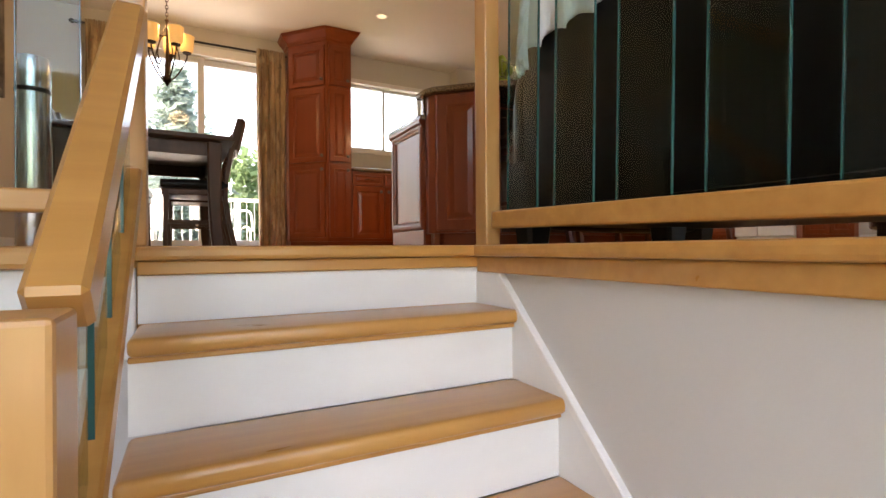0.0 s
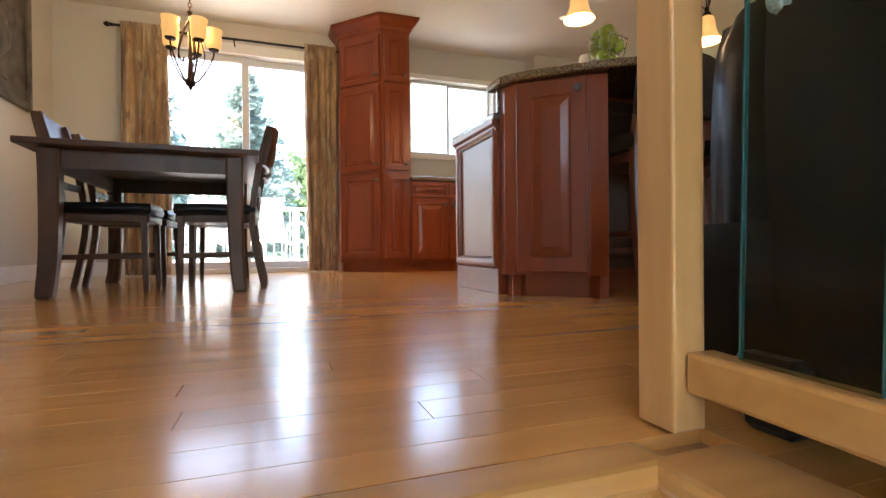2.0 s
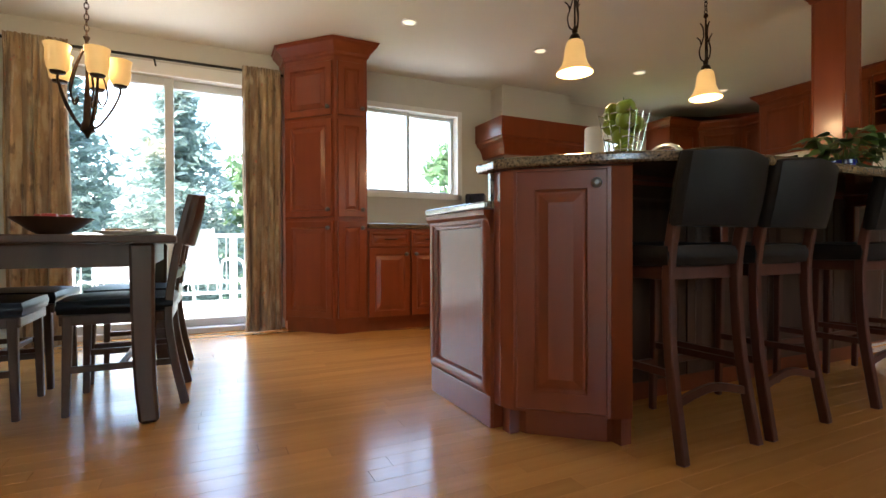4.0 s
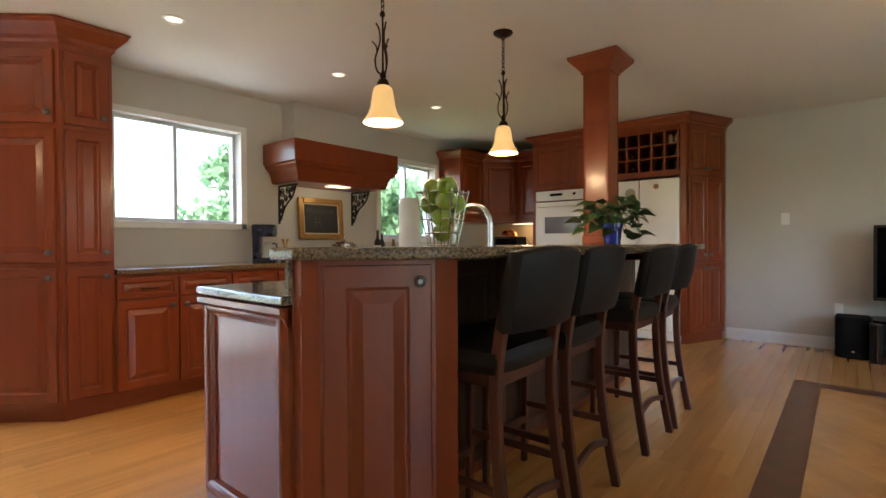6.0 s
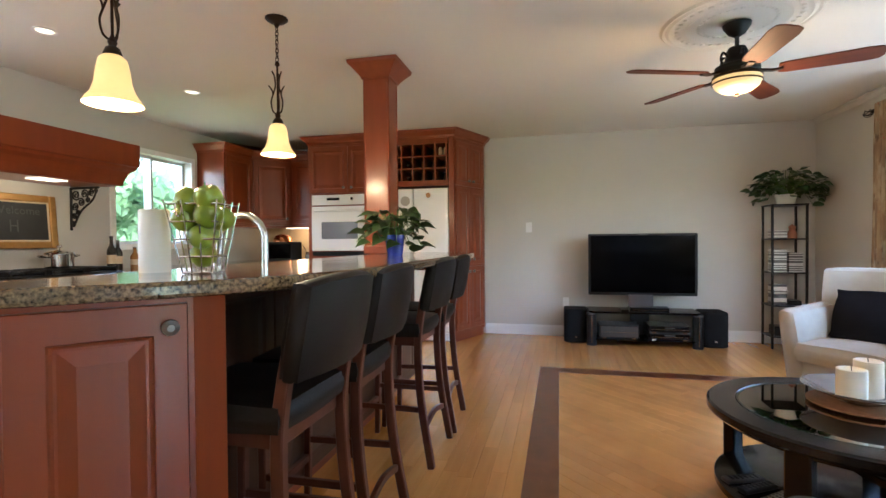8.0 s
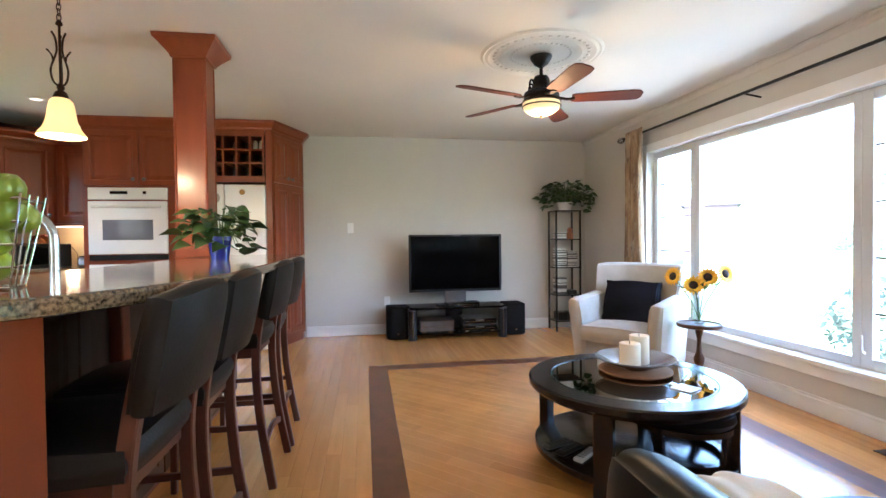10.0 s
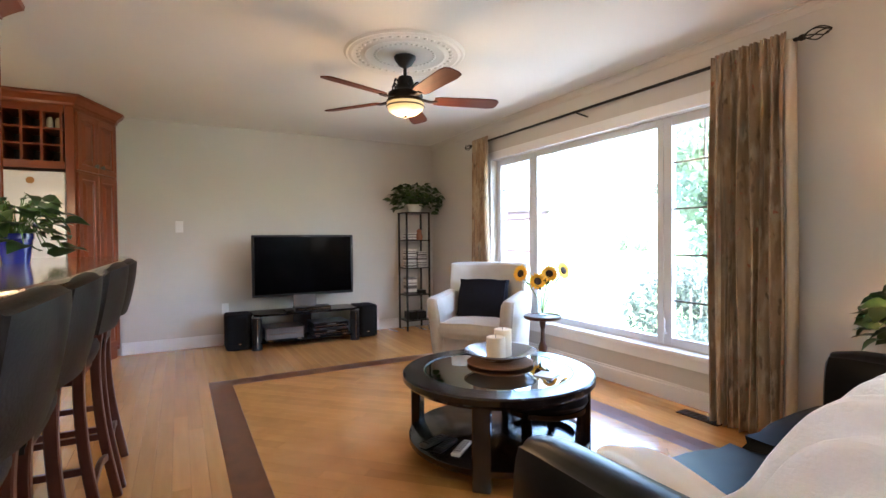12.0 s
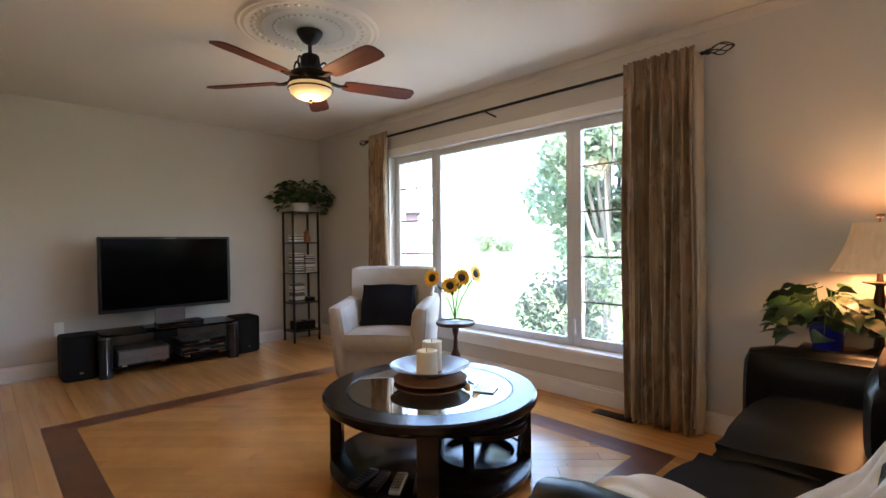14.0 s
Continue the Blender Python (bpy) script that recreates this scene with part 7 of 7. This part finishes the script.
for k in range(6):
    part("post", box(-3.2 + 1.3 * k, -3.1 + 1.3 * k, -0.05, 0.05, 0, 0.93), WHITE, rl)
for k in range(52):
    part("baluster", box(-3.1 + 0.125 * k, -3.090 + 0.125 * k, -0.006, 0.006, 0.14, 0.93), WHITE, rl)


def patio_chair(at):
    t = thing("patio_chair", at, "pale sling patio chair with a white metal frame on the deck", "chair", "patio chairs")
    for s in (-1, 1):
        part("frame", tube(curve_points([(s * 0.27, 0.28, 0), (s * 0.27, 0.24, 0.40), (s * 0.27, -0.22, 0.40), (s * 0.26, -0.42, 1.02)], 5), 0.014), WHITE, t, smooth=True)
        part("arm", tube(curve_points([(s * 0.29, -0.30, 0), (s * 0.29, -0.26, 0.55), (s * 0.30, -0.15, 0.64), (s * 0.30, 0.22, 0.62), (s * 0.29, 0.30, 0.35)], 5), 0.014), WHITE, t, smooth=True)
    part("seat", box(-0.26, 0.26, -0.22, 0.24, 0.39, 0.40, 0.003), PATIOCLOTH, t)
    bk = box(-0.255, 0.255, -0.006, 0.006, 0, 0.64, 0.003)
    part("backrest", bk, PATIOCLOTH, t, at=pose(0, -0.22, 0.40, 18, 0, 0))
    return t


pc = patio_chair((0.42, YN + 1.6, -0.08, 0, 0, 205))
copy_thing(pc, pose(-0.55, YN + 2.2, -0.08, 0, 0, 170))


def conifer(at, h, r, seed, label):
    t = thing("spruce_tree", at, label, "tree")
    g = random.Random(seed)
    part("trunk", tube([(0, 0, 0), (0, 0, h * 0.95)], [0.022 * h, 0.004 * h], 8), BARK, t)
    bm = bmesh.new()
    layers = int(h * 3.2)
    for i in range(layers):
        f = i / layers
        z = h * (0.06 + 0.93 * f)
        reach = r * (1 - f) ** 0.85 * g.uniform(0.8, 1.1)
        nb = max(5, int(13 * (1 - f) + 4))
        for k in range(nb):
            a = 2 * math.pi * (k + g.random()) / nb
            L = reach * g.uniform(0.7, 1.1)
            for j in range(5):
                d = L * (j + 1) / 5
                c = Vector((d * math.cos(a), d * math.sin(a), z - 0.25 * d + 0.10 * d * d / max(r, 1)))
                for q in range(11):
                    s = 0.10 * (1 + 0.05 * h) * g.uniform(0.6, 1.3)
                    o = c + Vector((g.uniform(-1, 1), g.uniform(-1, 1), g.uniform(-1, 0.6))) * s * 1.3
                    w_ = Vector((g.uniform(-1, 1), g.uniform(-1, 1), g.uniform(-0.6, 0.2))).normalized() * s * 1.6
                    u_ = Vector((g.uniform(-1, 1), g.uniform(-1, 1), g.uniform(-1, 1))).normalized() * s * 0.5
                    bm.faces.new([bm.verts.new(o - w_ * 0.5 - u_ * 0.6), bm.verts.new(o - w_ * 0.3 + u_), bm.verts.new(o + w_)])
    part("crown", bm, LEAF2, t)
    return t


def broadleaf(at, h, r, seed, label, n=2600, size=0.16, mat=LEAF3, name="garden_tree", trunk=0.45):
    t = thing(name, at, label, "tree" if trunk > 0.2 else "bush")
    g = random.Random(seed)
    tr = bmesh.new()
    tube([(0, 0, 0), (0.02 * h, 0, h * trunk), (0, 0.02 * h, h * 0.85)], [0.03 * h, 0.02 * h, 0.006 * h], 8, tr)
    cl = []
    for k in range(16):
        a = g.uniform(0, 6.28)
        z = h * g.uniform(trunk, 0.98)
        k2 = math.sin(math.pi * min(1, (z / h - trunk * 0.7) / (1.02 - trunk * 0.7))) ** 0.6
        c = Vector((r * 0.75 * k2 * math.cos(a) * g.uniform(0.3, 1), r * 0.75 * k2 * math.sin(a) * g.uniform(0.3, 1), z))
        cl.append((c, r * g.uniform(0.28, 0.5)))
        tube([(0, 0, h * trunk * 0.8), c * 0.6 + Vector((0, 0, h * 0.2 * trunk)), c], [0.012 * h, 0.007 * h, 0.002 * h], 5, tr)
    part("trunk", tr, BARK, t)
    bm = bmesh.new()
    for k in range(n):
        c, rr = cl[g.randrange(len(cl))]
        d = Vector((g.gauss(0, 1), g.gauss(0, 1), g.gauss(0, 0.8))).normalized() * rr * g.random() ** 0.4
        o = c + d
        s = size * g.uniform(0.6, 1.4)
        a_, b_ = Vector((g.uniform(-1, 1), g.uniform(-1, 1), g.uniform(-1, 1))).normalized() * s, Vector((g.uniform(-1, 1), g.uniform(-1, 1), g.uniform(-1, 1))).normalized() * s * 0.6
        bm.faces.new([bm.verts.new(o - a_), bm.verts.new(o + b_), bm.verts.new(o + a_), bm.verts.new(o - b_)])
    part("crown", bm, mat, t)
    return t


conifer((-0.35, YN + 10.5, -2.5), 8.2, 3.0, 11, "tall blue-green spruce behind the deck")
conifer((-3.4, YN + 12.0, -2.5), 9.5, 3.2, 12, "wide blue-green spruce at the garden's edge")
broadleaf((2.1, YN + 12.5, -2.5), 6.2, 2.0, 13, "light green leafy tree beyond the deck")
broadleaf((7.4, YN + 4.2, -2.5), 6.0, 2.3, 14, "leafy green tree close to the kitchen window", 5200, 0.13)
broadleaf((7.3, YN + 9.6, -2.5), 6.4, 1.6, 15, "slender green tree beyond the kitchen window", 1800)
broadleaf((4.5, -3.1, -1.0), 1.8, 0.85, 16, "pale silvery green shrub under the front window", 4200, 0.04, LEAF5, "garden_shrub", 0.1)
broadleaf((8.0, -11.0, -2.5), 8.8, 2.7, 17, "broad leafy tree on the front lawn", 17000, 0.13, LEAF4, "garden_tree", 0.3)
broadleaf((99.5, -111, -2.5), 6.6, 4.6, 18, "rounded green bush far across the road", 900, 0.5, LEAF4, "garden_shrub", 0.1)
broadleaf((95.0, -114.5, -2.5), 5.4, 5.6, 19, "far green hedge bush across the road", 900, 0.5, LEAF4, "garden_shrub", 0.1)
house = thing("neighbour_house", (55.9, -41.3, -2.5, 0, 0, -38.5), "distant pale mauve neighbouring house with a gable roof", "house")
part("wall", box(0, 12, -3.0, 3.0, 0, 7.9), BRICKWALL, house)
own = bmesh.new()
vs = [own.verts.new(p) for p in ((-0.5, -3.5, 7.6), (12.5, -3.5, 7.6), (12.5, 3.5, 7.6), (-0.5, 3.5, 7.6), (-0.5, 0, 10.0), (12.5, 0, 10.0))]
for f in ((0, 1, 5, 4), (3, 4, 5, 2), (0, 4, 3), (1, 2, 5), (0, 3, 2, 1)):
    own.faces.new([vs[k] for k in f])
part("roof", own, ROOFING, house)
for y in (-1.9, 0.5):
    wn_ = part("window", box(-0.05, 0.0, y, y + 1.3, 4.6, 6.0), WHITE, house)
    part("pane", box(-0.06, -0.051, y + 0.08, y + 1.22, 4.68, 5.92), ROOFING, wn_)
setting("house_roof", box(XW - 0.8, XE + 0.8, YS - 0.5, YN + 0.6, H + 0.16, H + 0.26), WHITE, "white soffit of the house roof overhang", "roof")

# ---- floor boards, last ----
def inside(x0, x1, y0, y1):
    """Parts of a board left outside the border inlay."""
    bx0, bx1, by0, by1 = BORDER
    if y1 <= by0 + 1e-4 or y0 >= by1 - 1e-4:
        return [(x0, x1)]
    out = []
    if x0 < bx0:
        out.append((x0, min(x1, bx0)))
    if x1 > bx1:
        out.append((max(x0, bx1), x1))
    return out


rng = random.Random(21)
WB = 0.0792
near = {}
verts, faces = [], []
count = 0
rows = []
y = YS + 0.002
while y < YN - 0.01:
    nxt = y + WB
    for cut in (BORDER[2], BORDER[3], 1.332):
        if y < cut - 1e-4 < nxt:
            nxt = cut
    nxt = min(nxt, YN - 0.002)
    rows.append((y, nxt))
    y = nxt
LENGTHS = (0.55, 0.8, 1.05, 1.35)
for y0_, y1_ in rows:
    start = XW + 0.002 if y0_ > 1.33 - 1e-3 else 0.932
    x = start - rng.uniform(0, 0.5)
    while x < XE:
        L = rng.choice(LENGTHS)
        x0_, x1_ = max(x, start), min(x + L, XE - 0.002)
        x += L
        if x1_ - x0_ < 0.02:
            continue
        for p, q in inside(x0_, x1_, y0_, y1_):
            if q - p < 0.015:
                continue
            whole = abs(q - p - L) < 1e-4 and abs(y1_ - y0_ - WB) < 1e-4
            if whole and 1.33 < y0_ < 4.3 and p < 2.9 and count < 295:
                if L not in near:
                    near[L] = mesh_of("plank", board_mesh(L, WB), MAPLE)
                o = new("plank", near[L])
                o.parent, o.location = floor, (p, y0_, 0)
                count += 1
            else:
                k = len(verts)
                e, s = 0.0005, 0.00025
                verts += [(p + s, y0_ + s, -0.0185), (q - s, y0_ + s, -0.0185), (q - s, y1_ - s, -0.0185), (p + s, y1_ - s, -0.0185),
                          (p + s, y0_ + s, -e), (q - s, y0_ + s, -e), (q - s, y1_ - s, -e), (p + s, y1_ - s, -e),
                          (p + s + e, y0_ + s + e, 0), (q - s - e, y0_ + s + e, 0), (q - s - e, y1_ - s - e, 0), (p + s + e, y1_ - s - e, 0)]
                for a in range(4):
                    b = (a + 1) % 4
                    faces += [(k + a, k + b, k + 4 + b, k + 4 + a), (k + 4 + a, k + 4 + b, k + 8 + b, k + 8 + a)]
                faces.append((k + 8, k + 9, k + 10, k + 11))
me = bpy.data.meshes.new("planks")
me.from_pydata(verts, [], faces)
me.materials.append(MAPLE2)
o = new("planks", me)
o.parent = floor
o["kind"] = "stuff"

# walnut border and the diagonal boards within
bx0, bx1, by0, by1 = BORDER
border = bmesh.new()
for k in range(2):
    i, j = k * BW / 2, (k + 1) * BW / 2
    g = 0.0008
    for poly in ([(bx0 + i, by0 + i), (bx1 - i, by0 + i), (bx1 - j, by0 + j), (bx0 + j, by0 + j)], [(bx1 - i, by0 + i), (bx1 - i, by1 - i), (bx1 - j, by1 - j), (bx1 - j, by0 + j)],
                 [(bx1 - i, by1 - i), (bx0 + i, by1 - i), (bx0 + j, by1 - j), (bx1 - j, by1 - j)], [(bx0 + i, by1 - i), (bx0 + i, by0 + i), (bx0 + j, by0 + j), (bx0 + j, by1 - j)]):
        prism(poly, -0.0185, 0.0003 - 0.0002 * k, 0.0, border)
part("walnut_border", border, WALNUT, floor, "dark walnut border strips")
cx, cy = (bx0 + bx1) / 2, (by0 + by1) / 2
rng = random.Random(5)
v2, f2 = [], []
for r in range(-28, 28):
    x = -2.4 + rng.uniform(-0.5, 0)
    while x < 2.4:
        L = rng.choice(LENGTHS)
        k = len(v2)
        s = 0.0003
        for z, e in ((-0.0185, 0), (-0.0006, 0), (0, 0.0006)):
            for a, b in ((x + s + e, r * WB + s + e), (x + L - s - e, r * WB + s + e), (x + L - s - e, (r + 1) * WB - s - e), (x + s + e, (r + 1) * WB - s - e)):
                v2.append((cx + (a - b) * 0.70711, cy + (a + b) * 0.70711, z))
        for a in range(4):
            b = (a + 1) % 4
            f2 += [(k + a, k + b, k + 4 + b, k + 4 + a), (k + 4 + a, k + 4 + b, k + 8 + b, k + 8 + a)]
        f2.append((k + 8, k + 9, k + 10, k + 11))
        x += L
me = bpy.data.meshes.new("diagonal_planks")
me.from_pydata(v2, [], f2)
bm = bmesh.new()
bm.from_mesh(me)
for co, no in (((bx0 + BW, 0, 0), (-1, 0, 0)), ((bx1 - BW, 0, 0), (1, 0, 0)), ((0, by0 + BW, 0), (0, -1, 0)), ((0, by1 - BW, 0), (0, 1, 0))):
    bmesh.ops.bisect_plane(bm, geom=bm.verts[:] + bm.edges[:] + bm.faces[:], plane_co=co, plane_no=no, clear_outer=True)
bm.to_mesh(me)
bm.free()
me.materials.append(MAPLE3)
o = new("diagonal_planks", me)
o.parent = floor
o["kind"] = "stuff"
